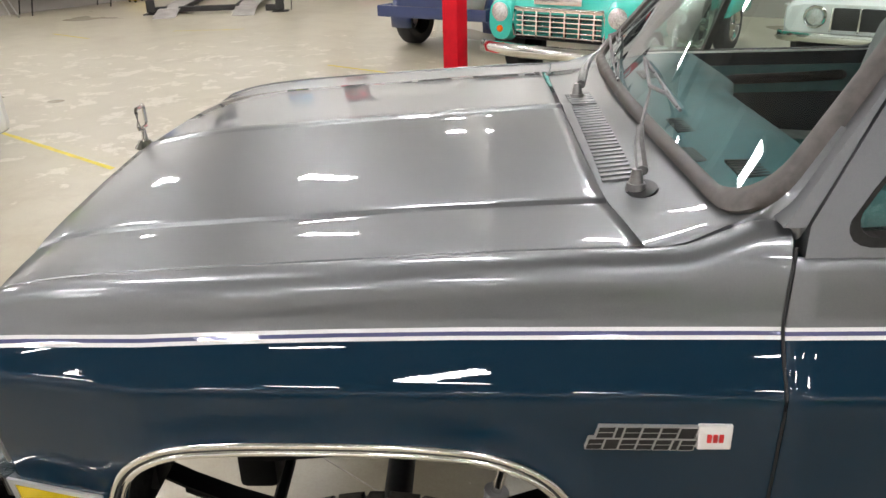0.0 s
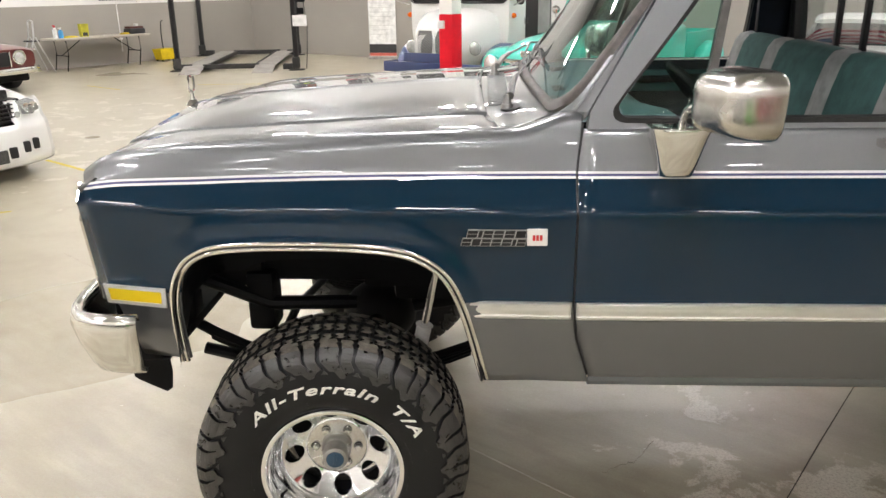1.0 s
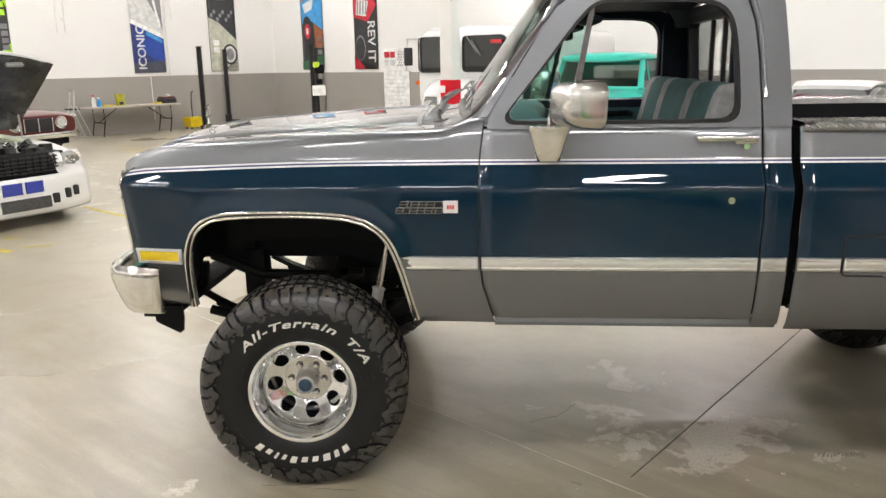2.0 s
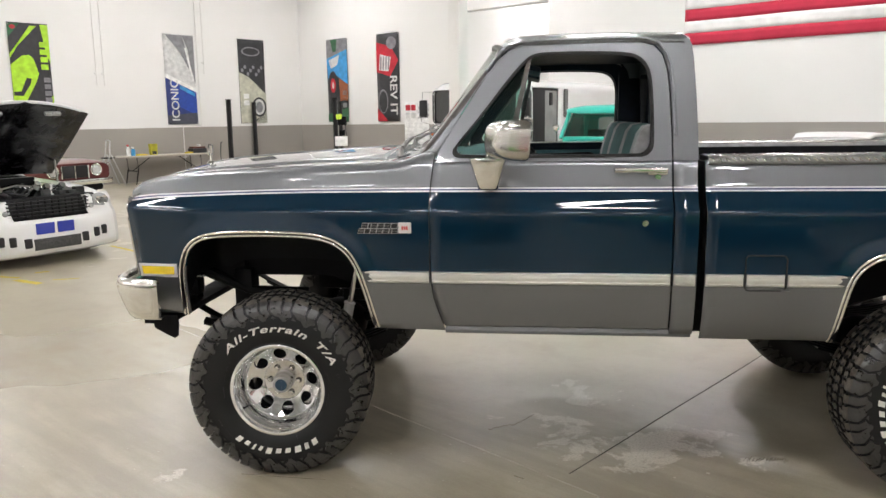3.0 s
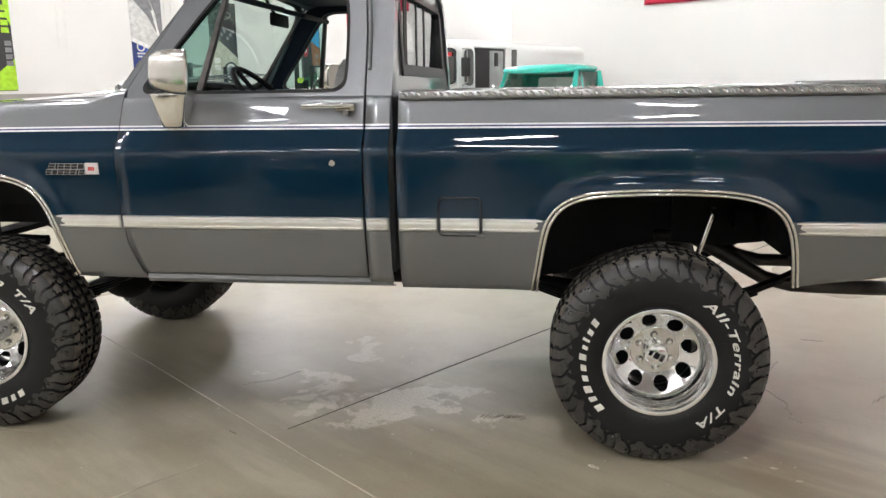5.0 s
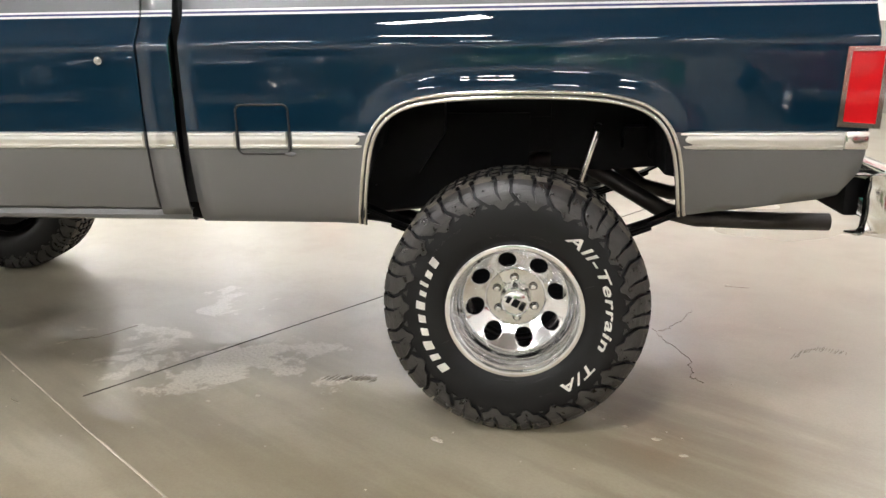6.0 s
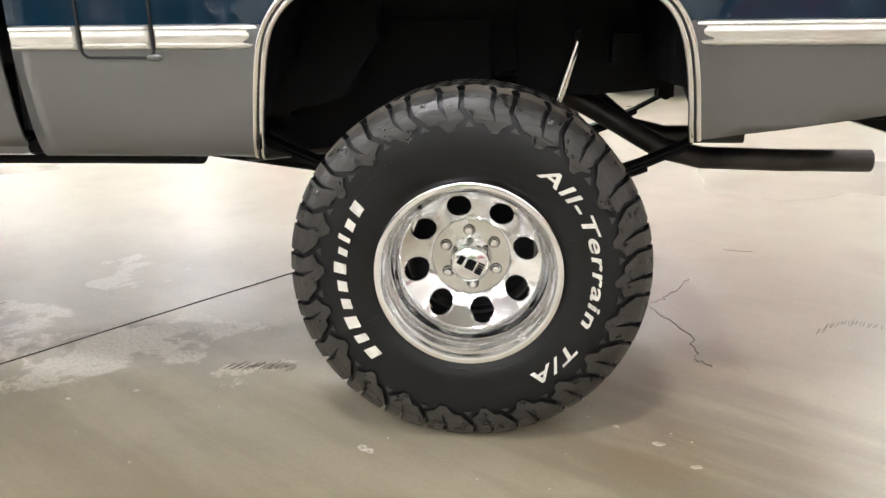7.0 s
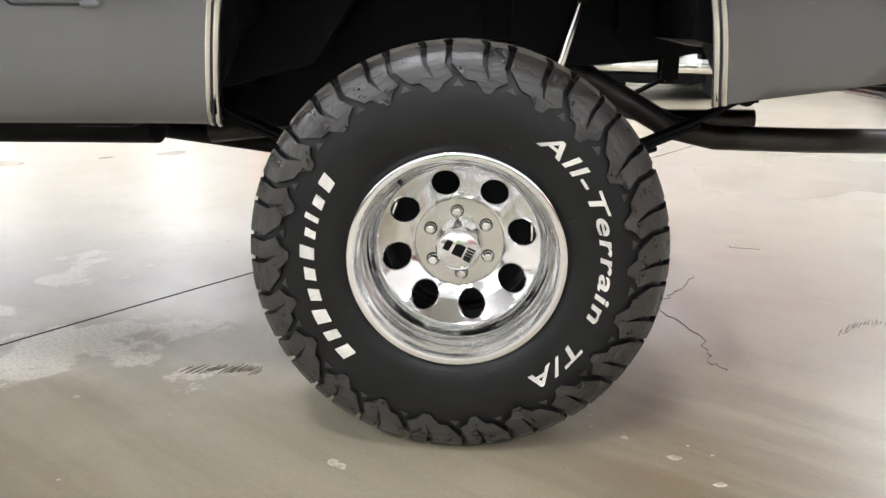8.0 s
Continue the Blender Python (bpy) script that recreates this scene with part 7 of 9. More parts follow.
# white step van with dark blue wings and bumper
def step_van():
    van = thing("step_van", local(0.10, 11.25, 240), "white step van with dark blue wings and bumper", "van")
    bm = bmesh.new()
    loft(bm, [(-4.4, 0.98, 0.55, 2.70, 7), (-4.35, 1.02, 0.50, 2.80, 8), (-0.35, 1.02, 0.50, 2.80, 8), (-0.12, 1.01, 0.52, 2.78, 7), (0.0, 0.97, 0.55, 2.70, 6), (0.06, 0.93, 0.60, 2.58, 5)])
    body = part("body", bm, WHITE_CAR, van, "white panelled van body", angle=40)
    bm = bmesh.new()
    loft(bm, [(0.0, 0.80, 0.55, 1.56, 4), (0.20, 0.72, 0.52, 1.52, 3.4), (0.40, 0.62, 0.50, 1.46, 3.0), (0.58, 0.53, 0.50, 1.36, 2.8), (0.70, 0.45, 0.52, 1.24, 2.6), (0.77, 0.36, 0.56, 1.10, 2.5)])
    part("nose", bm, WHITE_CAR, van, "rounded white nose", angle=60)
    # split mesh grille
    for y in (-0.19, 0.19):
        bm = bmesh.new()
        rows = []
        for i in range(9):
            z = 0.62 + i * 0.068
            wdt = 0.175 * lerp([(0, 0.62), (3, 0.95), (6, 1.0), (8, 0.8)], i)
            rows.append([Vector((0.80 - 0.30 * max(0, z - 0.92) ** 1.5 - 0.10 * (abs(y + f * wdt)) ** 2 * 4, y + f * wdt, z)) for f in (-1, -0.5, 0, 0.5, 1)])
        grid(bm, rows)
        g = part("grille", bm, vary(material("grey mesh grille", (0.13, 0.13, 0.13), 0.45, 0.5), 60, 0.3), van, "grey mesh grille half")
        bm = bmesh.new()
        # a diagonal mesh of thin pale bars
        for i in range(-6, 18):
            for lean in (-1, 1):
                pts = []
                for f in np.linspace(-1, 1, 7):
                    z = 0.62 + i * 0.042 + lean * (f + 1) * 0.11
                    if 0.63 < z < 1.16:
                        wdt = 0.17 * lerp([(0.62, 0.62), (0.82, 0.95), (1.03, 1.0), (1.16, 0.8)], z)
                        pts.append(Vector((0.812 - 0.30 * max(0, z - 0.92) ** 1.5 - 0.4 * (y + f * wdt) ** 2, y + f * wdt, z)))
                if len(pts) > 1:
                    tube(bm, pts, 0.005, 4)
        tagged(part("grille_bar", bm, LAMP_GLASS, g, "pale crossing mesh bars"), kind="stuff")
        bm = bmesh.new()
        ring = [(0.812 - 0.30 * max(0, z - 0.92) ** 1.5 - 0.4 * (y + f * w_) ** 2, y + f * w_, z) for f, w_, z in ((-1, 0.11, 0.62), (-1, 0.17, 0.82), (-1, 0.178, 1.03), (-1, 0.14, 1.17), (1, 0.14, 1.17), (1, 0.178, 1.03), (1, 0.17, 0.82), (1, 0.11, 0.62), (-1, 0.11, 0.62))]
        tube(bm, ring, 0.012, 6)
        part("grille_frame", bm, WHITE_CAR, g, "white frame round the mesh")
    for y in (-0.60, 0.60):
        bm = bmesh.new()
        bmesh.ops.create_uvsphere(bm, u_segments=20, v_segments=12, radius=0.105, matrix=Matrix.Translation((0.55, y, 0.86)) @ Matrix.Diagonal((0.6, 1, 1, 1)))
        part("headlamp", bm, LAMP_GLASS, van, "round headlamp")
        bm = bmesh.new()
        rows = []
        for i in range(13):
            t = radians(-12 + 200 * i / 12)
            rows.append([Vector((0.0 + 0.50 * math.cos(t) * k, (y + (0.36 if y > 0 else -0.36)) * 1.0 + (d if y > 0 else -d), 0.40 + 0.52 * math.sin(t) * k)) for k, d in ((0.84, 0.03), (0.96, 0.03), (1.0, -0.01), (1.02, -0.10), (1.0, -0.25), (0.96, -0.34))])
        grid(bm, rows)
        o = part("wing", bm, BLUE_VAN, van, "dark blue rounded wing", angle=60)
        s = o.modifiers.new("sheet", "SOLIDIFY")
        s.thickness = 0.015
        bm = bmesh.new()
        cylinder(bm, (0.02, y * 1.64, 1.42), (0.02, y * 1.70, 1.42), 0.055, 0.04, 16)
        part("turn_signal", bm, ORANGE, van, "orange turn signal")
    bm = bmesh.new()
    box(bm, (0.86, -0.92, 0.50), (0.92, 0.92, 0.66), 0.02)
    box(bm, (0.6, -0.92, 0.50), (0.88, -0.85, 0.66), 0.02)
    box(bm, (0.6, 0.85, 0.50), (0.88, 0.92, 0.66), 0.02)
    box(bm, (0.90, -0.5, 0.66), (0.92, 0.5, 0.80), 0.01)
    part("bumper", bm, BLUE_VAN, van, "dark blue bumper")
    # two-piece windscreen with dark interior, side window, open door bay
    for y0, y1 in ((-0.90, -0.05), (0.05, 0.90)):
        pts = rounded(y0, 1.66, y1, 2.38, 0.09)
        bm = prism(bmesh.new(), pts, 0.0, 0.03)
        for v in bm.verts:
            a, d, z = v.co
            v.co = (0.10 - d - 0.02 * (abs(a) > 0.6), a, z)
        p = part("windscreen_pane", bm, DARK_GLASS, van, "dark windscreen pane in a black seal", smooth=False)
        bm = bmesh.new()
        tube(bm, [(0.115, a, z) for a, z in pts] + [(0.115, *pts[0])], 0.014, 6)
        part("seal", bm, TRIM_BLACK, p)
    bm = prism(bmesh.new(), rounded(0.62, 2.22, 0.84, 2.29, 0.01), 0.0, 0.01)
    for v in bm.verts:
        a, d, z = v.co
        v.co = (0.112 + d, a, z)
    part("sticker", bm, material("red sticker", (0.75, 0.05, 0.06), 0.5), van, "small red windscreen sticker", smooth=False)
    bm = bmesh.new()
    tube(bm, [(0.13, 0.12, 2.42), (0.14, 0.36, 2.05)], 0.008, 6)
    tube(bm, [(0.14, 0.24, 2.30), (0.145, 0.44, 1.98)], 0.006, 6)
    part("wiper", bm, STEEL, van, "thin metal wiper")
    bm = prism(bmesh.new(), rounded(-0.27, 1.62, -0.02, 2.36, 0.1), 1.015, 1.032)
    part("side_window", bm, DARK_GLASS, van, "dark rounded side window", smooth=False)
    bm = box(bmesh.new(), (-1.26, 0.98, 0.62), (-0.33, 1.028, 2.40), 0.01)
    part("door_bay", bm, material("dark door bay", (0.012, 0.012, 0.012), 0.6), van, "dark open side door bay")
    bm = box(bmesh.new(), (-1.20, 1.0, 0.66), (-0.76, 1.036, 2.34), 0.006)
    part("folded_door", bm, vary(material("grey door lining", (0.30, 0.30, 0.29), 0.5), 4, 0.15), van, "grey folded door inside the bay")
    bm = box(bmesh.new(), (-1.02, 1.036, 2.02), (-0.90, 1.05, 2.30), 0.01)
    part("grab_handle", bm, TRIM_BLACK, van, "black grab handle")
    bm = bmesh.new()
    box(bm, (-1.40, 1.0, 0.60), (-1.26, 1.045, 2.42), 0.012)
    box(bm, (-1.40, 1.0, 2.41), (-0.30, 1.05, 2.46), 0.012)
    part("door_post", bm, WHITE_CAR, van, "white door post and header")
    bm = prism(bmesh.new(), rounded(-1.66, 1.75, -1.50, 2.40, 0.05), 1.018, 1.034)
    part("side_window", bm, DARK_GLASS, van, "dark narrow side window", smooth=False)
    for y in (-1.14, 1.14):
        bm = bmesh.new()
        tube(bm, [(0.0, y * 0.88, 2.36), (0.10, y * 1.02, 2.36), (0.12, y * 1.04, 1.70), (0.02, y * 0.88, 1.62)], 0.012, 8)
        arm = part("mirror_arm", bm, STEEL, van, "bent steel mirror arm")
        bm = box(bmesh.new(), (0.09, y - 0.09, 1.80), (0.13, y + 0.09, 2.18), 0.02)
        part("mirror", bm, TRIM_BLACK, arm, "tall black mirror")
    bm = text_mesh("12", 0.17)
    for v in bm.verts:
        v.co = Vector((-0.30 - v.co.x, 1.045, 1.30 + v.co.y))
    part("number", bm, TRIM_BLACK, van, "small black number on the door", smooth=False)
    # a low van: the upper body is drawn down
    low_van = [(0.0, 0.0), (0.95, 0.98), (1.30, 1.27), (1.66, 1.555), (2.38, 2.165), (2.80, 2.33)]
    for ch in van.children_recursive:
        if ch.data:
            for v in ch.data.vertices:
                v.co.z = lerp(low_van, v.co.z)
    for x in (0.0, -3.1):
        for y in (-0.98, 0.98):
            car_wheel(van, x, y, 0.40, vary(material("white steel rim", (0.6, 0.6, 0.58), 0.4), 20, 0.15), 0.24, spokes=6)
    return van


step_van()


# turquoise 1950s pickup
def old_pickup():
    p = thing("old_pickup", local(1.56, 8.5, 235.2), "turquoise vintage pickup with a barred chrome-edged grille", "pickup truck")
    bm = bmesh.new()
    loft(bm, [(-1.55, 0.80, 0.55, 1.30, 6), (-0.9, 0.80, 0.55, 1.27, 5), (-0.2, 0.76, 0.55, 1.22, 4), (0.3, 0.72, 0.55, 1.16, 4), (0.52, 0.68, 0.56, 1.08, 4), (0.60, 0.62, 0.60, 1.0, 4)])
    part("hood", bm, TEAL_CAR, p, "turquoise rounded hood", angle=60)
    for y in (-1, 1):
        bm = bmesh.new()
        loft(bm, [(-0.75, 0.12, 0.50, 0.80, 2.6), (-0.45, 0.17, 0.50, 0.96, 2.6), (0.0, 0.20, 0.60, 1.05, 2.6), (0.35, 0.21, 0.58, 1.06, 2.6), (0.55, 0.20, 0.52, 1.04, 2.6), (0.66, 0.15, 0.55, 0.98, 2.6)])
        for v in bm.verts:
            v.co.y += y * 0.74
        part("wing", bm, TEAL_CAR, p, "turquoise front wing", angle=60)
        bm = bmesh.new()
        lathe(bm, [(0.105, 0.0), (0.11, -0.03), (0.095, -0.04), (0.05, -0.055), (0.001, -0.06)], 24)
        bmesh.ops.transform(bm, matrix=Matrix.Translation((0.64, y * 0.74, 0.86)) @ pose(0, 0, 0, 0, 0, 90), verts=bm.verts)
        part("headlamp", bm, LAMP_GLASS, p, "round headlamp in a chrome ring")
        bm = bmesh.new()
        bmesh.ops.create_uvsphere(bm, u_segments=14, v_segments=8, radius=0.04, matrix=Matrix.Translation((0.665, y * 0.74, 0.67)))
        part("turn_signal", bm, ORANGE, p, "orange turn signal")
    bm = box(bmesh.new(), (0.54, -0.58, 0.56), (0.60, 0.58, 0.90), 0.05)
    part("grille_back", bm, TRIM_BLACK, p, "dark grille opening")
    bm = bmesh.new()
    for k in range(6):
        box(bm, (0.60, -0.54, 0.60 + k * 0.055), (0.63, 0.54, 0.618 + k * 0.055), 0.006)
    for k in range(6):
        box(bm, (0.60, -0.45 + k * 0.18 - 0.012, 0.59), (0.64, -0.45 + k * 0.18 + 0.012, 0.89), 0.006)
    tube(bm, [(0.62, -0.56, 0.60), (0.63, -0.60, 0.74), (0.62, -0.56, 0.91), (0.63, 0.56, 0.91), (0.63, 0.60, 0.74), (0.62, 0.56, 0.60)], 0.022, 8)
    part("grille", bm, CHROME, p, "egg-crate grille with bright bars", angle=30)
    bm = box(bmesh.new(), (0.61, -0.3, 0.96), (0.65, 0.3, 1.04), 0.012)
    part("hood_badge", bm, CHROME, p, "chrome hood badge")
    bm = bmesh.new()
    rows = []
    for y in np.linspace(-0.98, 0.98, 15):
        x = 0.86 - 0.16 * abs(y / 0.98) ** 3
        rows.append([Vector((x - 0.03, y, 0.545)), Vector((x, y, 0.53)), Vector((x + 0.025, y, 0.48)), Vector((x + 0.02, y, 0.42)), Vector((x - 0.01, y, 0.39))])
    grid(bm, rows)
    o = part("bumper", bm, CHROME, p, "curved chrome bumper", angle=60)
    s = o.modifiers.new("sheet", "SOLIDIFY")
    s.thickness = 0.008
    # cab with a wrapped windscreen
    bm = bmesh.new()
    loft(bm, [(-2.45, 0.80, 0.5, 1.30, 7), (-2.40, 0.84, 0.5, 1.32, 8), (-1.4, 0.84, 0.5, 1.32, 8), (-1.3, 0.80, 0.5, 1.30, 7)])
    part("cab", bm, TEAL_CAR, p, "turquoise cab body", angle=50)
    bm = bmesh.new()
    loft(bm, [(-2.36, 0.66, 1.76, 1.90, 3), (-2.25, 0.74, 1.75, 1.95, 3), (-1.75, 0.76, 1.75, 1.96, 3), (-1.45, 0.74, 1.76, 1.92, 3), (-1.36, 0.68, 1.78, 1.86, 3)])
    part("roof", bm, TEAL_CAR, p, "turquoise cab roof with a visor lip", angle=60)
    for y in (-1, 1):
        for a, b, r in (((-1.28, y * 0.74, 1.30), (-1.50, y * 0.70, 1.80), 0.04), ((-2.36, y * 0.78, 1.30), (-2.32, y * 0.70, 1.80), 0.07), ((-1.60, y * 0.79, 1.30), (-1.60, y * 0.73, 1.80), 0.012)):
            part("cab_pillar", tube(bmesh.new(), [a, b], r, 8), TEAL_CAR, p, "turquoise cab pillar")
    o = part("windscreen", prism(bmesh.new(), [(-0.72, 1.31), (0.72, 1.31), (0.66, 1.79), (-0.66, 1.79)], 0.0, 0.006), TINTED, p, "dim windscreen", smooth=False)
    for v in o.data.vertices:
        a, d, z = v.co
        v.co = (-1.28 - (z - 1.31) * 0.44 - 0.10 * (a / 0.7) ** 2 + d, a, z)
    bm = box(bmesh.new(), (-2.30, -0.62, 0.9), (-2.12, 0.62, 1.46), 0.05)
    part("seat", bm, vary(material("dark green vinyl", (0.02, 0.07, 0.06), 0.5), 8, 0.2), p, "dark green bench seat")
    bm = box(bmesh.new(), (-1.45, -0.72, 1.2), (-1.30, 0.72, 1.335), 0.03)
    part("dashboard", bm, TEAL_CAR, p)
    bm = prism(bmesh.new(), [(-0.74, 1.30), (0.74, 1.30), (0.70, 1.80), (-0.70, 1.80)], 0.0, 0.03, rounded(-0.48, 1.40, 0.48, 1.70, 0.07))
    for v in bm.verts:
        a, d, z = v.co
        v.co = (-2.36 + d, a, z)
    part("cab_back", bm, TEAL_CAR, p, "cab back wall with its window", angle=30)
    for y in (-0.98, 0.98):
        bm = bmesh.new()
        tube(bm, [(-1.55, y * 0.86, 1.34), (-1.52, y * 1.0, 1.38), (-1.52, y * 1.0, 1.45)], 0.008, 6)
        bmesh.ops.create_uvsphere(bm, u_segments=14, v_segments=8, radius=0.07, matrix=Matrix.Translation((-1.52, y * 1.0, 1.50)) @ Matrix.Diagonal((0.5, 1, 1, 1)))
        part("door_mirror", bm, CHROME, p, "round chrome door mirror")
    bm = bmesh.new()
    box(bm, (-4.6, -0.72, 0.62), (-2.85, 0.72, 0.70))
    for y in (-0.74, 0.70):
        box(bm, (-4.6, y, 0.62), (-2.85, y + 0.04, 1.12), 0.01)
    box(bm, (-4.62, -0.74, 0.62), (-4.58, 0.74, 1.12), 0.01)
    part("bed", bm, TEAL_CAR, p, "turquoise narrow bed")
    for y in (-1, 1):
        bm = bmesh.new()
        loft(bm, [(-4.35, 0.10, 0.50, 0.72, 2.6), (-4.1, 0.15, 0.52, 0.92, 2.6), (-3.75, 0.17, 0.55, 0.98, 2.6), (-3.4, 0.15, 0.52, 0.90, 2.6), (-3.15, 0.10, 0.50, 0.68, 2.6)])
        for v in bm.verts:
            v.co.y += y * 0.86
        part("rear_wing", bm, TEAL_CAR, p, "turquoise rear wing", angle=60)
    for y in (-1, 1):
        o = part("side_window", prism(bmesh.new(), [(-2.26, 1.32), (-1.36, 1.32), (-1.52, 1.78), (-2.24, 1.78)], y * 0.745, y * 0.75), TINTED, p, "dim side window", smooth=False)
    # short cab: everything behind the hood draws forward
    for ch in p.children:
        for v in ch.data.vertices:
            if v.co.x < -0.9:
                v.co.x = -0.9 + (v.co.x + 0.9) * 0.70
            if v.co.z > 1.31 and v.co.x < -0.9:
                v.co.y *= 0.96
                v.co.z = lerp([(1.31, 1.31), (1.80, 1.72), (2.0, 1.87)], v.co.z)
    for x in (0.0, -2.9):
        for y in (-0.88, 0.88):
            car_wheel(p, x, y, 0.36, CHROME, 0.2)


old_pickup()


# white sports coupe with its hood up
def sports_coupe():
    c = thing("sports_coupe", local(-5.22, 5.62, -27), "white sports coupe with its hood propped open", "car")
    # front skin: bumper with two lower openings, lamps beside the barred grille
    bm = bmesh.new()
    rows = []
    prof = [(0.13, 0.93), (0.16, 0.97), (0.24, 0.985), (0.32, 0.975), (0.42, 0.965), (0.50, 0.955), (0.56, 0.93), (0.60, 0.89), (0.74, 0.84), (0.79, 0.78)]
    ys = np.linspace(-0.93, 0.93, 25)
    for y in ys:
        sweep_ = 0.20 * abs(y / 0.93) ** 3.2
        rows.append([Vector((x - sweep_ - 0.12, y, z)) for z, x in prof])
    grid(bm, rows)
    gone = []
    for f in bm.faces:
        m = f.calc_center_median()
        if (abs(m.y) < 0.50 and 0.57 < m.z < 0.78):
            gone.append(f)
    bmesh.ops.delete(bm, geom=gone, context="FACES")
    o = part("front_bumper", bm, WHITE_CAR, c, "white front bumper skin", angle=60)
    s = o.modifiers.new("sheet", "SOLIDIFY")
    s.thickness = 0.01
    bm = box(bmesh.new(), (0.62, -0.51, 0.55), (0.64, 0.51, 0.80))
    part("grille_back", bm, TRIM_BLACK, c, "black grille opening", smooth=False)
    bm = bmesh.new()
    for k in range(5):
        box(bm, (0.70, -0.50, 0.585 + k * 0.042), (0.745, 0.50, 0.60 + k * 0.042), 0.003)
    for k in range(12):
        box(bm, (0.70, -0.47 + k * 0.085, 0.57), (0.74, -0.46 + k * 0.085, 0.78), 0.003)
    part("grille", bm, TRIM_BLACK, c, "black barred grille", angle=30)
    for y in (-1, 1):
        bm = bmesh.new()
        pts = [(0.58, 0.65), (0.74, 0.63), (0.83, 0.69), (0.84, 0.76), (0.76, 0.785), (0.60, 0.775)]
        prism(bm, [(y * a, z) for a, z in pts], 0.0, 0.06)
        for v in bm.verts:
            a, d, z = v.co
            v.co = (lerp([(0.60, 0.80), (0.74, 0.745), (0.79, 0.69)], z) - 0.20 * abs(a / 0.93) ** 3.2 - d, a, z)
        lampo = part("headlamp", bm, LAMP_GLASS, c, "clear wedge headlamp", smooth=False)
        for a in (0.655, 0.755):
            bm = bmesh.new()
            lathe(bm, [(0.050, 0.0), (0.049, -0.012), (0.040, -0.006), (0.001, 0.006)], 18)
            bmesh.ops.transform(bm, matrix=Matrix.Translation((0.79 - 0.20 * (a / 0.93) ** 3.2, y * a, 0.705)) @ pose(0, 0, 0, 0, 0, 90) @ pose(0, 0, 0, -20, 0, 0), verts=bm.verts)
            part("reflector", bm, CHROME, lampo, "bright round reflector")
        for a, w_, x0, z0 in ((0.355, 0.044, 0.800, 0.235), (0.52, 0.036, 0.784, 0.27), (0.64, 0.034, 0.757, 0.285)):
            part("brake_duct", box(bmesh.new(), (x0, y * a - w_, z0), (x0 + 0.064, y * a + w_, z0 + 0.115), 0.014), TRIM_BLACK, c, "dark bumper duct")
    bm = box(bmesh.new(), (0.80, -0.29, 0.20), (0.866, 0.29, 0.335), 0.01)
    part("lower_intake", bm, vary(material("dark mesh intake", (0.05, 0.05, 0.05), 0.5), 50, 0.4), c, "dark lower intake")
    for y0, y1 in ((-0.25, -0.03), (0.012, 0.215)):
        bm = box(bmesh.new(), (0.84, y0, 0.385), (0.862, y1, 0.515), 0.004)
        part("stripe", bm, paint("blue racing stripe", (0.006, 0.025, 0.33)), c, "blue stripe on the bumper", smooth=False)
    for y in (-0.53, 0.535):
        bm = bmesh.new()
        bmesh.ops.create_uvsphere(bm, u_segments=14, v_segments=8, radius=0.033, matrix=Matrix.Translation((0.735, y, 0.65)) @ Matrix.Diagonal((0.3, 1, 1, 1)))
        part("marker", bm, LAMP_GLASS, c)
    # flanks, wings, cabin
    for y in (-1, 1):
        bm = bmesh.new()
        rows = []
        for x in np.linspace(0.60, -3.85, 46):
            bulge = 0.93 + 0.02 * math.exp(-((x + 2.85) / 0.5) ** 2) - 0.10 * max(0, (x - 0.2) / 0.4) ** 2
            top = lerp([(-3.85, 0.98), (-2.6, 0.96), (-1.2, 0.93), (0.0, 0.86), (0.6, 0.76)], x)
            low = 0.20
            for ax in (0.0, -2.72):
                d = abs(x - ax)
                if d < 0.37:
                    low = max(low, 0.33 + math.sqrt(0.37 ** 2 - d * d))
            rows.append([Vector((x, y * (bulge - 0.05), min(low, top - 0.05))), Vector((x, y * bulge, min(low + 0.02, top - 0.04))), Vector((x, y * (bulge + 0.01), max(0.58, min(low + 0.05, top - 0.035)))), Vector((x, y * (bulge - 0.01), max(0.70, top - 0.10))), Vector((x, y * (bulge - 0.05), top - 0.01)), Vector((x, y * (bulge - 0.16), top)), Vector((x, y * (bulge - 0.26), top - 0.01))])
        grid(bm, rows)
        o = part("flank", bm, WHITE_CAR, c, "white car flank", angle=50)
    bm = bmesh.new()
    loft(bm, [(-3.55, 0.60, 0.9, 1.02, 3), (-3.0, 0.66, 0.9, 1.24, 3.5), (-2.4, 0.66, 0.9, 1.36, 4), (-1.85, 0.66, 0.9, 1.36, 4), (-1.05, 0.72, 0.85, 0.98, 4)])
    part("cabin", bm, DARK_GLASS, c, "dark glazed cabin", angle=50)
    bm = bmesh.new()
    loft(bm, [(-3.3, 0.60, 1.10, 1.15, 3), (-2.5, 0.63, 1.28, 1.385, 4), (-1.85, 0.63, 1.28, 1.385, 4), (-1.6, 0.60, 1.24, 1.30, 3)])
    part("roof", bm, WHITE_CAR, c, "white roof", angle=60)
    # engine bay
    bm = bmesh.new()
    box(bm, (-0.85, -0.70, 0.50), (0.60, 0.70, 0.60))
    box(bm, (0.45, -0.66, 0.60), (0.62, 0.66, 0.80), 0.02)
    box(bm, (-0.90, -0.70, 0.55), (-0.80, 0.70, 0.95), 0.02)
    box(bm, (-0.65, -0.30, 0.60), (0.30, 0.30, 0.78), 0.04)
    part("engine_bay", bm, BLACK, c, "dark engine bay")
    bm = bmesh.new()
    rng = random.Random(4)
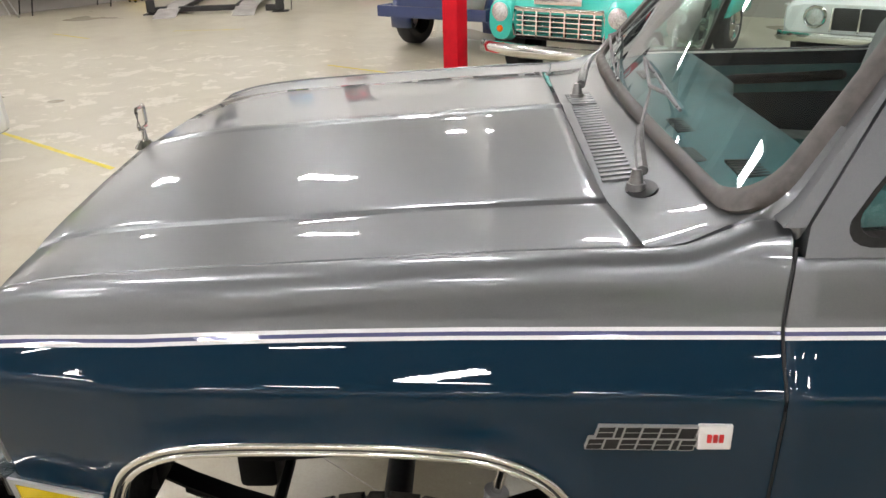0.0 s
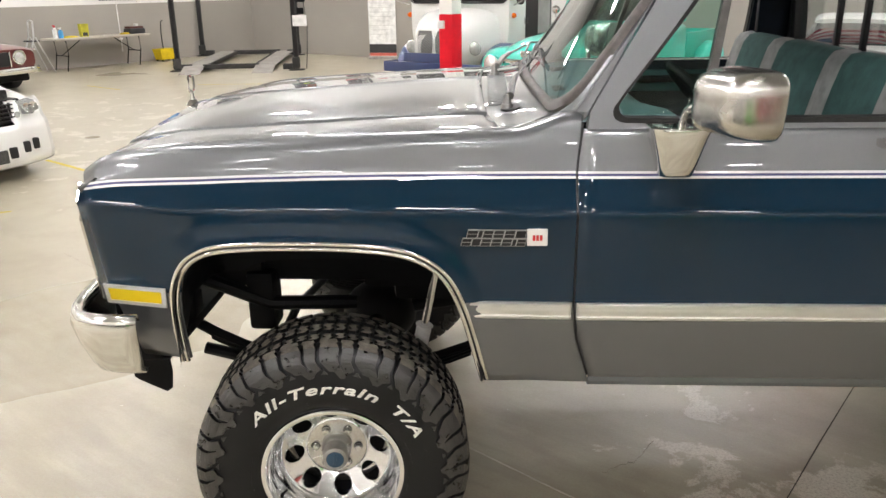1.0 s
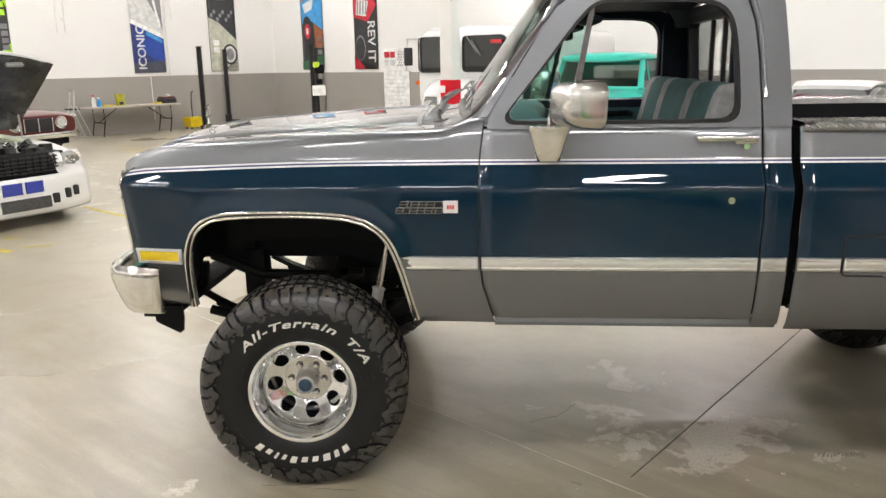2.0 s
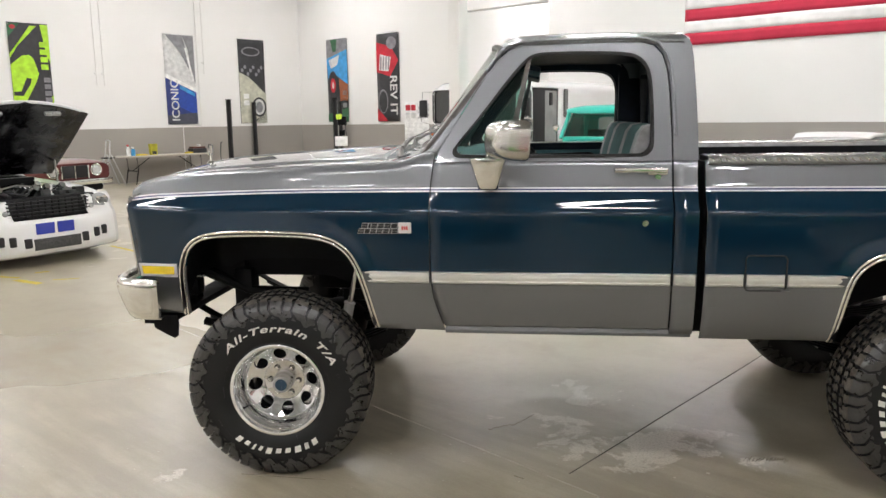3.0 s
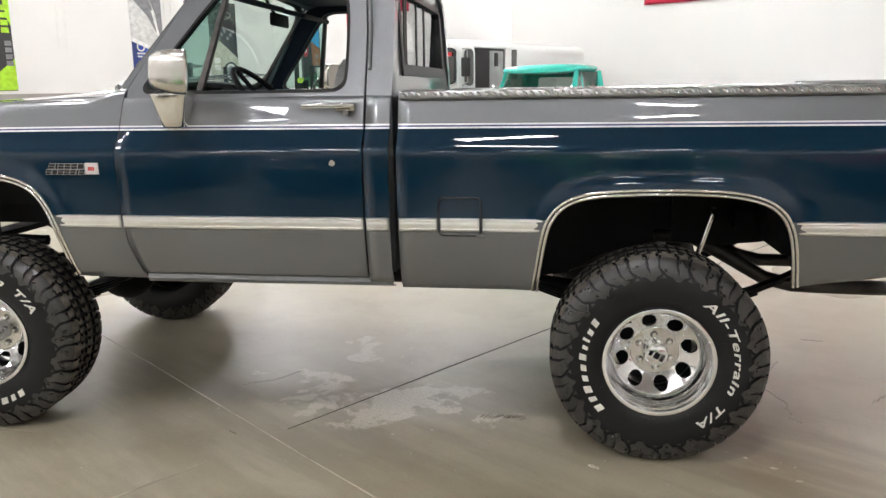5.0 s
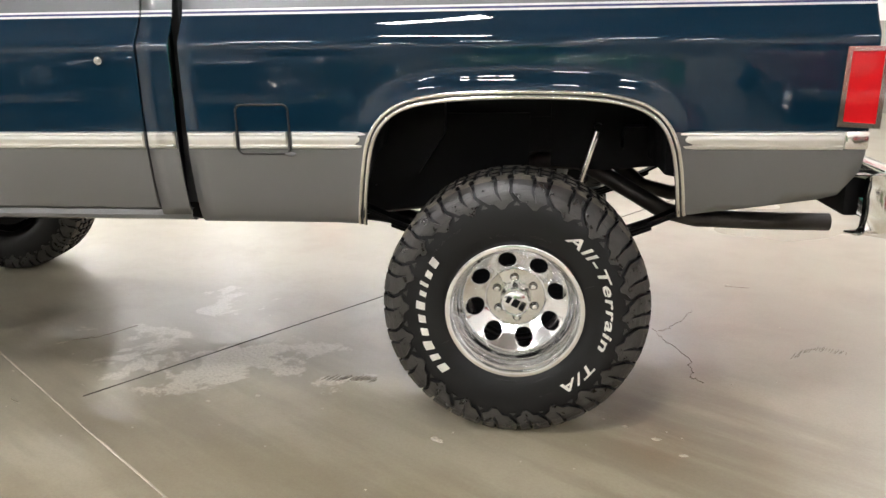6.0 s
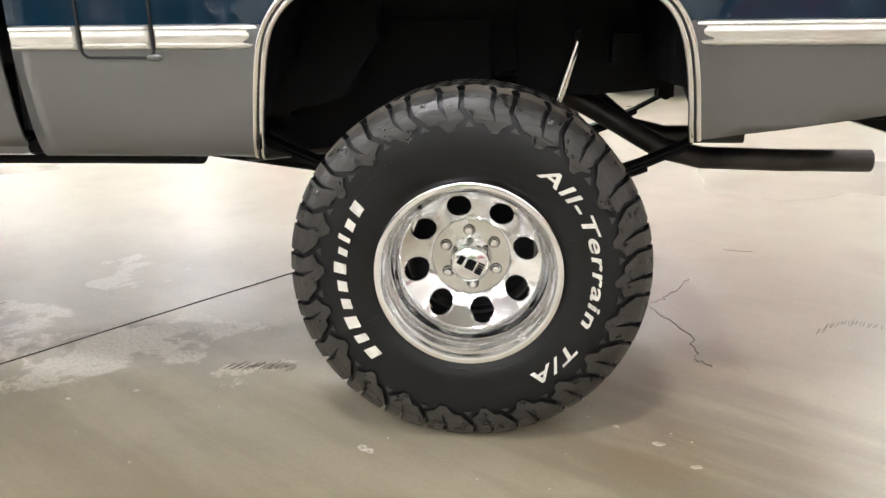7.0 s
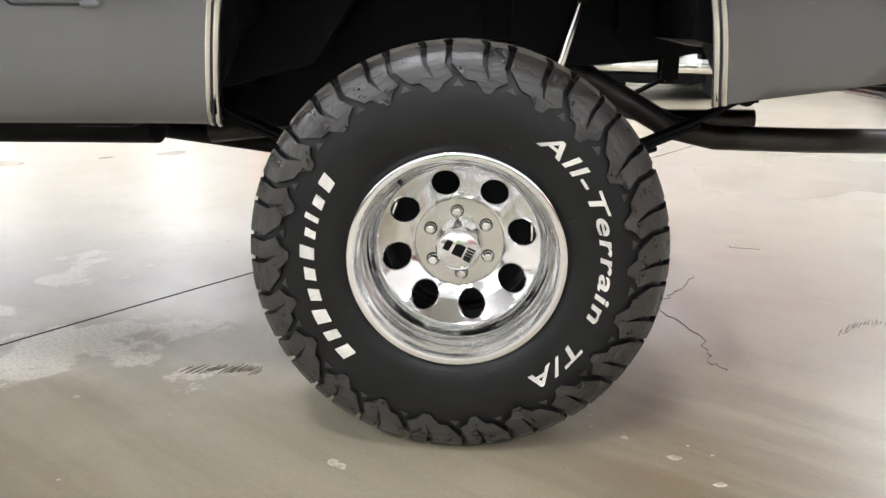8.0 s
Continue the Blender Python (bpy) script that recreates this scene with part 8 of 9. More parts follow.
    for k in range(22):
        x, y = rng.uniform(-0.7, 0.4), rng.uniform(-0.62, 0.62)
        w, h = rng.uniform(0.04, 0.12), rng.uniform(0.04, 0.09)
        box(bm, (x, y, 0.76), (x + w, y + w * 1.2, 0.78 + h), 0.012)
    for k in range(7):
        y = rng.uniform(-0.6, 0.6)
        tube(bm, [(-0.6, y, 0.82), (-0.2, y + rng.uniform(-0.15, 0.15), 0.88), (0.35, y + rng.uniform(-0.2, 0.2), 0.80)], 0.02, 8)
    tagged(part("engine_clutter", bm, vary(material("dull grey engine metal", (0.05, 0.052, 0.05), 0.45, 0.3), 9, 0.85), c, "jumble of dark engine parts"), kind="stuff")
    for x, y in ((-0.1, 0.05), (-0.2, -0.2), (0.15, 0.22), (0.2, -0.4), (0.1, 0.45), (-0.3, 0.35), (0.28, 0.0)):
        part("intake_trumpet", cylinder(bmesh.new(), (x, y, 0.80), (x + 0.14, y + 0.03, 0.90), 0.05, 0.04, 16), ALLOY, c, "bright intake trumpet")
    part("intake_pipe", tube(bmesh.new(), [(0.1, -0.45, 0.84), (0.2, -0.1, 0.92), (0.2, 0.3, 0.86)], 0.03, 10), ALLOY, c, "bright intake pipe")
    for y in (0.42, -0.6):
        part("strut_tower", cylinder(bmesh.new(), (-0.25, y + 0.08, 0.74), (-0.25, y + 0.08, 0.88), 0.12, 0.11, 20), WHITE_CAR, c, "white strut tower")
    # raised hood, dark lined beneath
    bm = bmesh.new()
    rows = []
    for i in range(9):
        f = i / 8
        rows.append([Vector((1.47 * f - 0.14 * f * y * y, y * (0.89 - 0.04 * f ** 3), -0.015 * f ** 4 + 0.07 * (1 - y ** 2) * (0.4 + 0.6 * f))) for y in np.linspace(-1, 1, 13)])
    grid(bm, rows)
    m = Matrix.Translation((-0.72, 0, 0.99)) @ pose(0, 0, 0, 0, -38, 0)
    bmesh.ops.transform(bm, matrix=m, verts=bm.verts)
    hoodo = part("hood", bm, WHITE_CAR, c, "white raised hood", angle=60)
    s = hoodo.modifiers.new("sheet", "SOLIDIFY")
    s.thickness, s.offset = 0.02, 0
    bm = bmesh.new()
    rows = []
    for i in range(15):
        f = i / 14
        rows.append([Vector((0.01 + 1.462 * f - 0.14 * f * y * y, y * (0.888 - 0.04 * f ** 3), -0.015 * f ** 4 + 0.07 * (1 - y ** 2) * (0.4 + 0.6 * f) - 0.018 - 0.025 * (abs(math.sin(f * 7)) > 0.5) * (abs(y) < 0.86) * (abs(y) > 0.08))) for y in np.linspace(-1, 1, 25)])
    grid(bm, rows)
    bmesh.ops.transform(bm, matrix=m, verts=bm.verts)
    part("hood_lining", bm, vary(material("black hood lining", (0.004, 0.004, 0.005), 0.25, spec=0.35), 6, 0.4, rough=0.1), hoodo, "black ribbed hood lining", angle=40)
    for y in (-0.36, 0.36):
        bm = box(bmesh.new(), (1.33, y - 0.10, -0.065), (1.365, y + 0.10, -0.02), 0.004, None)
        bmesh.ops.transform(bm, matrix=m, verts=bm.verts)
        part("hood_vent", bm, LAMP_GLASS, hoodo, "pale vent at the hood lip", smooth=False)
    bm = bmesh.new()
    tube(bm, [(-0.42, 0.80, 0.86), (-0.45, 0.80, 1.18)], 0.012, 8)
    part("hood_prop", bm, STEEL, c, "thin hood prop")
    bm = box(bmesh.new(), (-0.9, -0.74, 0.20), (0.5, 0.74, 0.24))
    part("undertray", bm, BLACK, c)
    for x in (0.0, -2.72):
        for y in (-0.90, 0.90):
            car_wheel(c, x, y, 0.335, ALLOY, 0.25)


sports_coupe()


# maroon classic coupe behind it
def old_coupe(name, m, mat, label, top_mat):
    c = thing(name, m, label, "car")
    bm = bmesh.new()
    loft(bm, [(-3.9, 0.78, 0.45, 0.85, 4), (-3.7, 0.88, 0.32, 0.92, 5), (-1.2, 0.90, 0.28, 0.93, 6), (0.2, 0.90, 0.30, 0.90, 6), (0.70, 0.88, 0.36, 0.84, 5), (0.78, 0.84, 0.42, 0.80, 5)])
    part("body", bm, mat, c, "long painted body", angle=50)
    bm = bmesh.new()
    loft(bm, [(-3.0, 0.60, 0.85, 0.98, 3), (-2.5, 0.66, 0.85, 1.24, 3.5), (-1.9, 0.66, 0.85, 1.30, 4), (-1.5, 0.66, 0.85, 1.28, 4), (-0.85, 0.70, 0.85, 0.95, 4)])
    part("cabin", bm, DARK_GLASS, c, "dark glazed cabin", angle=50)
    bm = bmesh.new()
    loft(bm, [(-2.9, 0.58, 1.02, 1.10, 3), (-2.3, 0.63, 1.22, 1.335, 4), (-1.6, 0.63, 1.22, 1.335, 4), (-1.35, 0.60, 1.18, 1.26, 3)])
    part("roof", bm, top_mat, c, "rounded roof", angle=60)
    bm = box(bmesh.new(), (0.77, -0.30, 0.50), (0.80, 0.30, 0.76), 0.02)
    part("grille", bm, TRIM_BLACK, c, "black grille")
    for y in (-0.31, 0.31, 0.0):
        part("grille_bar", box(bmesh.new(), (0.79, y - 0.012, 0.48), (0.82, y + 0.012, 0.76), 0.004), CHROME, c)
    for y in (-0.50, 0.50):
        bm = bmesh.new()
        lathe(bm, [(0.10, 0.01), (0.095, -0.02), (0.05, -0.035), (0.001, -0.04)], 24)
        bmesh.ops.transform(bm, matrix=Matrix.Translation((0.80, y, 0.65)) @ pose(0, 0, 0, 0, 0, 90), verts=bm.verts)
        lampo = part("headlamp", bm, LAMP_GLASS, c, "round headlamp in a chrome ring")
        bm = bmesh.new()
        lathe(bm, [(0.135, 0.02), (0.138, -0.02), (0.125, -0.032), (0.108, -0.025), (0.10, 0.0)], 28)
        bmesh.ops.transform(bm, matrix=Matrix.Translation((0.80, y, 0.65)) @ pose(0, 0, 0, 0, 0, 90), verts=bm.verts)
        part("ring", bm, CHROME, lampo, "chrome ring")
        part("corner_trim", box(bmesh.new(), (0.70, y * 1.72 - 0.02, 0.76), (0.79, y * 1.72 + 0.02, 0.79), 0.006), CHROME, c, "bright corner trim")
    bm = bmesh.new()
    rows = []
    for y in np.linspace(-0.93, 0.93, 13):
        x = 0.90 - 0.14 * abs(y / 0.93) ** 4
        rows.append([Vector((x - 0.05, y, 0.47)), Vector((x, y, 0.46)), Vector((x + 0.01, y, 0.41)), Vector((x, y, 0.36)), Vector((x - 0.03, y, 0.34))])
    grid(bm, rows)
    o = part("bumper", bm, CHROME, c, "chrome bumper", angle=60)
    s = o.modifiers.new("sheet", "SOLIDIFY")
    s.thickness = 0.008
    bm = box(bmesh.new(), (-3.6, -0.7, 0.2), (0.75, 0.7, 0.34), 0.05)
    part("underside", bm, BLACK, c)
    for x in (0.0, -2.75):
        for y in (-0.86, 0.86):
            car_wheel(c, x, y, 0.33, ALLOY, 0.22)


old_coupe("classic_coupe", local(-9.25, 12.58, -25), MAROON, "maroon classic coupe with a chrome bumper", MAROON)
old_coupe("pale_coupe", local(5.3, 9.3, 235.2), WHITE_CAR, "pale white coupe with a rounded roof", WHITE_CAR)
old_coupe("blue_coupe", local(8.6, 8.2, 235.2), paint("light blue paint", (0.12, 0.25, 0.55)), "light blue coupe with a chrome bumper", WHITE_CAR)

# cars parked on the other side of the aisle, which show in the truck's paint
GREEN_CAR = paint("bright green paint", (0.10, 0.42, 0.03))
BLACK_CAR = paint("black car paint", (0.006, 0.006, 0.007))
RED_CAR = paint("red car paint", (0.42, 0.012, 0.015))
for x, y, turn, mat, label in ((-4.9, -6.1, 84, WHITE_CAR, "white coupe parked across the aisle"), (-2.3, -5.7, 88, BLACK_CAR, "black coupe parked across the aisle"), (0.2, -5.6, 92, paint("grey car paint", (0.20, 0.21, 0.22)), "grey coupe parked across the aisle"),
                               (6.3, -5.5, 94, RED_CAR, "red coupe parked across the aisle"), (3.3, -5.25, 76, GREEN_CAR, "bright green coupe parked across the aisle"), (8.7, -5.4, 96, RED_CAR, "red coupe parked across the aisle")):
    old_coupe("parked_coupe", local(x, y, turn), mat, label, mat)


# ---------------------------------------------------------------- hall furniture
def column():
    c = thing("steel_column", pose(0.04, 8.63, 0, 0, 0, HALL_TURN), "white steel column with a red painted foot", "column")
    bm = box(bmesh.new(), (-0.103, -0.103, 1.48), (0.103, 0.103, HALL_H), 0.01)
    part("shaft", bm, WHITE_PAINT, c, "white square shaft")
    bm = box(bmesh.new(), (-0.108, -0.108, 0), (0.108, 0.108, 1.48), 0.012)
    box(bm, (-0.22, -0.22, 0), (0.22, 0.22, 0.02), 0.004)
    part("foot", bm, RED_PAINT, c, "red painted column foot")
    bm = box(bmesh.new(), (-0.11, -0.14, 1.30), (-0.01, -0.106, 1.40), 0.006)
    part("switch_box", bm, HOUSING, c, "small white switch box")


column()


def banner(name, a_wall, at, width, build, label):
    """A vinyl banner on a wall; at is its distance from the hall's corner. Local x runs along the wall, z up, y out of the wall."""
    if a_wall:
        m = hall_pose(at, 0.0, 0)
    else:
        m = hall_pose(0, at, 0, 90)
    t = thing(name, m, label, "banner", "wall banners")
    build(t, width)
    return t


BAN_Z0, BAN_Z1 = 1.56, 4.08
INK = {k: vary(material(f"printed vinyl {k}", c, 0.45), 7, 0.18) for k, c in dict(dark=(0.03, 0.03, 0.032), grey=(0.22, 0.22, 0.23), pale=(0.62, 0.62, 0.60), lime=(0.42, 0.72, 0.03), blue=(0.02, 0.06, 0.32), sky=(0.05, 0.30, 0.62), red=(0.50, 0.02, 0.035), white=(0.78, 0.78, 0.76), cream=(0.50, 0.50, 0.40), rust=(0.30, 0.10, 0.04), green=(0.03, 0.12, 0.05), navy=(0.02, 0.035, 0.16), slate=(0.06, 0.065, 0.085)).items()}


def sheet(t, width, mat, label):
    """The cloth, slightly wavy, 6 mm off the wall."""
    bm = bmesh.new()
    rows = []
    for z in np.linspace(BAN_Z0, BAN_Z1, 14):
        rows.append([Vector((x, -0.022 - 0.007 * math.sin(z * 2.3 + x * 5), z)) for x in np.linspace(0, width, 8)])
    grid(bm, rows)
    o = part("cloth", bm, INK[mat], t, label)
    s = o.modifiers.new("cloth", "SOLIDIFY")
    s.thickness = 0.003
    bm = bmesh.new()
    for x in (0.03, width - 0.03):
        for z in (BAN_Z0 + 0.04, BAN_Z1 - 0.04):
            cylinder(bm, (x, 0, z), (x, -0.04, z), 0.012, n=10)
    part("eyelet", bm, STEEL, t)


def patch(t, poly, mat, lift=0.034):
    """A printed area: a flat shape just above the cloth."""
    bm = prism(bmesh.new(), poly, -lift, -lift + 0.002)
    part("print", bm, INK[mat], t, "", smooth=False)


def blob(cx, cz, rx, rz, n=20, e=2.0):
    out = []
    for k in range(n):
        t = k * math.tau / n
        c, q = math.cos(t), math.sin(t)
        r = (abs(c) ** e + abs(q) ** e) ** (-1 / e)
        out.append((cx + rx * r * c, cz + rz * r * q))
    return out


def word(t, words, x, z, size, mat, lift=0.037, up=True):
    """Letters set upwards along the banner."""
    bm = text_mesh(words, size)
    for v in bm.verts:
        a, b = v.co.x, v.co.y
        v.co = Vector((x - b, -lift, z + a)) if up else Vector((x + b, -lift, z - a))
    part("lettering", bm, INK[mat], t, "", smooth=False)


def bars(t, x, z0, n, size, mat, lift=0.037):
    """A brand word as plain bars, stacked upwards."""
    for k in range(n):
        z = z0 + k * size * 0.86
        patch(t, [(x - size * 0.42, z), (x + size * 0.42, z), (x + size * 0.42, z + size * 0.62), (x - size * 0.42, z + size * 0.62)], mat, lift)


def ban_lime(t, w):
    z0, h = BAN_Z0 + 0.01, BAN_Z1 - BAN_Z0 - 0.02

    def shape(pts, mat, lift=0.034):
        patch(t, [(x * w, z0 + z * h) for x, z in pts], mat, lift)
    sheet(t, w, "dark", "dark banner with a lime green car")
    shape([(0, 0), (1, 0), (1, 0.31), (0.62, 0.19), (0, 0.06)], "lime")
    shape([(0, 0.60), (0.30, 0.69), (0.48, 0.70), (0.58, 0.66), (0.68, 0.52), (0.60, 0.44), (0.30, 0.24), (0, 0.26)], "lime")
    shape([(0.02, 0.34), (0.20, 0.345), (0.36, 0.475), (0.48, 0.47), (0.45, 0.42), (0.24, 0.30), (0.02, 0.305)], "dark", 0.038)
    shape([(0, 0.66), (0.55, 0.98), (0.72, 0.98), (0, 0.70)], "lime")
    shape([(0.80, 0.995), (1, 0.995), (1, 0.62), (0.92, 0.70)], "lime")
    shape([(0, 0.995), (0.30, 0.995), (0, 0.86)], "green")
    patch(t, blob(0.12, 3.97, 0.07, 0.05), "red", 0.038)
    bars(t, 0.80, z0 + 0.56 * h, 4, 0.21, "lime")
    bars(t, 0.83, z0 + 0.24 * h, 4, 0.19, "grey")


def ban_iconic(t, w):
    z0, h = BAN_Z0 + 0.01, BAN_Z1 - BAN_Z0 - 0.02

    def shape(pts, mat, lift=0.034):
        patch(t, [(x * w, z0 + z * h) for x, z in pts], mat, lift)
    sheet(t, w, "pale", "pale and blue banner with a car door and lamp")
    shape([(0.08, 0.995), (0.62, 0.995), (0.80, 0.78), (0.80, 0.62), (0.55, 0.80)], "grey")
    shape([(0.62, 0.995), (1, 0.995), (1, 0.45), (0.86, 0.66), (0.80, 0.84)], "grey", 0.035)
    shape([(0.68, 0.86), (0.74, 0.86), (0.95, 0.50), (0.90, 0.48)], "white", 0.038)
    shape([(0, 0), (1, 0), (1, 0.36), (0.5, 0.45), (0, 0.53)], "navy")
    shape([(0.25, 0.22), (1, 0.10), (1, 0.36), (0.5, 0.45), (0.15, 0.49)], "blue", 0.036)
    shape([(0.45, 0.40), (0.95, 0.31), (0.95, 0.35), (0.48, 0.44)], "sky", 0.038)
    shape([(0, 0.52), (1, 0.36), (1, 0.40), (0, 0.57)], "white", 0.038)
    shape([(0, 0), (1, 0), (1, 0.13), (0, 0.10)], "slate", 0.037)
    word(t, "ICONIC", 0.27, z0 + 0.265 * h, 0.33, "pale", 0.041)


def ban_engine(t, w):
    sheet(t, w, "dark", "dark banner with an engine and a headlamp")
    patch(t, [(0.0, 1.57), (0.95, 1.57), (0.95, 2.45), (0.35, 2.95), (0.0, 3.1)], "cream")
    patch(t, blob(0.68, 2.05, 0.26, 0.30), "dark", 0.037)
    patch(t, blob(0.68, 2.05, 0.20, 0.24), "pale", 0.039)
    patch(t, blob(0.68, 2.05, 0.13, 0.17), "grey", 0.041)
    for k in range(9):
        patch(t, [(0.30 + k * 0.03, 1.62), (0.315 + k * 0.03, 1.62), (0.95, 1.60 + k * 0.05), (0.95, 1.615 + k * 0.05)], "dark", 0.038)
    patch(t, blob(0.45, 3.72, 0.34, 0.14), "grey", 0.037)
    patch(t, blob(0.45, 3.72, 0.28, 0.10), "dark", 0.039)
    for k in range(8):
        patch(t, blob(0.12 + 0.1 * k, 3.15 + 0.12 * math.sin(k * 2.1), 0.05, 0.06, 10), "grey", 0.037)
    bars(t, 0.22, 2.1, 2, 0.24, "white")


def ban_race(t, w):
    sheet(t, w, "dark", "dark banner with a blue racing car")
    patch(t, [(0.0, 4.07), (0.95, 4.07), (0.95, 3.6), (0.0, 3.4)], "grey")
    patch(t, [(0.2, 4.07), (0.5, 4.07), (0.45, 3.7), (0.3, 3.7)], "green", 0.036)
    patch(t, [(0.0, 3.5), (0.95, 3.75), (0.95, 2.7), (0.4, 3.0), (0.05, 2.9)], "sky", 0.037)
    patch(t, [(0.1, 3.45), (0.6, 3.60), (0.5, 3.3), (0.2, 3.2)], "pale", 0.039)
    patch(t, blob(0.28, 2.72, 0.22, 0.40), "dark", 0.039)
    patch(t, blob(0.28, 2.68, 0.12, 0.22), "red", 0.041)
    patch(t, blob(0.28, 2.68, 0.05, 0.10), "pale", 0.043)
    patch(t, [(0.55, 2.9), (0.95, 2.7), (0.95, 2.2), (0.6, 2.2)], "rust", 0.037)
    bars(t, 0.80, 2.0, 3, 0.22, "grey")
    patch(t, [(0.0, 1.57), (0.95, 1.57), (0.95, 2.0), (0.0, 1.8)], "green", 0.035)


def ban_red(t, w):
    sheet(t, w, "dark", "dark banner with a red engine")
    patch(t, [(0.0, 3.0), (0.55, 2.85), (0.9, 3.3), (0.6, 3.7), (0.0, 3.85)], "red", 0.036)
    patch(t, [(0.1, 3.05), (0.5, 3.0), (0.6, 3.4), (0.15, 3.5)], "pale", 0.038)
    for k in range(4):
        patch(t, [(0.14 + k * 0.11, 3.06), (0.19 + k * 0.11, 3.05), (0.22 + k * 0.11, 3.42), (0.17 + k * 0.11, 3.44)], "grey", 0.040)
    patch(t, blob(0.62, 3.80, 0.2, 0.18), "grey", 0.037)
    patch(t, blob(0.25, 2.15, 0.20, 0.35), "grey", 0.037)
    patch(t, blob(0.25, 2.13, 0.17, 0.31), "dark", 0.039)
    patch(t, [(0.0, 1.57), (0.45, 1.57), (0.0, 1.95)], "red", 0.037)
    word(t, "REV IT", 0.68, 2.32, 0.40, "pale", 0.041, False)


for nm, wall_a, at, width, fn, lab in (("wall_banner", False, 8.84, 0.95, ban_lime, "dark wall banner with a lime green car"),
                                       ("wall_banner", False, 4.80, 0.95, ban_iconic, "pale and blue wall banner lettered upwards"),
                                       ("wall_banner", False, 2.36, 0.95, ban_engine, "dark wall banner with a chrome headlamp"),
                                       ("wall_banner", True, 1.38, 0.95, ban_race, "dark wall banner with a blue racing car"),
                                       ("wall_banner", True, 3.63, 0.92, ban_red, "dark wall banner with a red engine")):
    banner(nm, wall_a, at, width, fn, lab)


# big striped flag on the back wall
def flag():
    t = thing("flag", hall_pose(13.17, 0), "large red and white striped flag hung on the wall", "flag")
    red, white, blue = (vary(material(n, c, 0.75), 3, 0.08) for n, c in (("red flag cloth", (0.52, 0.025, 0.06)), ("white flag cloth", (0.78, 0.77, 0.75)), ("blue flag cloth", (0.015, 0.03, 0.15))))
    z0, h, L = 3.12, 0.245, 6.0

    def strip(x0, x1, za, zb, mat, name, off=0.0):
        bm = bmesh.new()
        rows = []
        for z in np.linspace(za, zb, 4):
            rows.append([Vector((x, -0.03 - off - 0.006 * math.sin(x * 3.1 + 0.6 * math.sin(z * 2)) * min(1, (z0 + 3.2 - z) / 1.5), z - 0.004 * math.sin(x * 2.1) * (1 if z < z0 + 1 else 0.3))) for x in np.linspace(x0, x1, 60)])
        grid(bm, rows)
        o = part(name, bm, mat, t)
        s = o.modifiers.new("cloth", "SOLIDIFY")
        s.thickness = 0.002
    for k in range(13):
        strip(0, L, z0 + k * h, z0 + (k + 1) * h, white if k % 2 else red, "stripe")
    strip(0, 2.4, z0 + 6 * h, z0 + 13 * h, blue, "canton", 0.012)
    bm = bmesh.new()
    cylinder(bm, (-0.05, 0, z0 + 13 * h), (-0.05, -0.05, z0 + 13 * h), 0.012)
    cylinder(bm, (L, 0, z0 + 13 * h), (L, -0.05, z0 + 13 * h), 0.012)
    tube(bm, [(-0.05, -0.04, z0 + 13 * h), (L, -0.04, z0 + 13 * h)], 0.012, 8)
    part("rod", bm, STEEL, t)


flag()


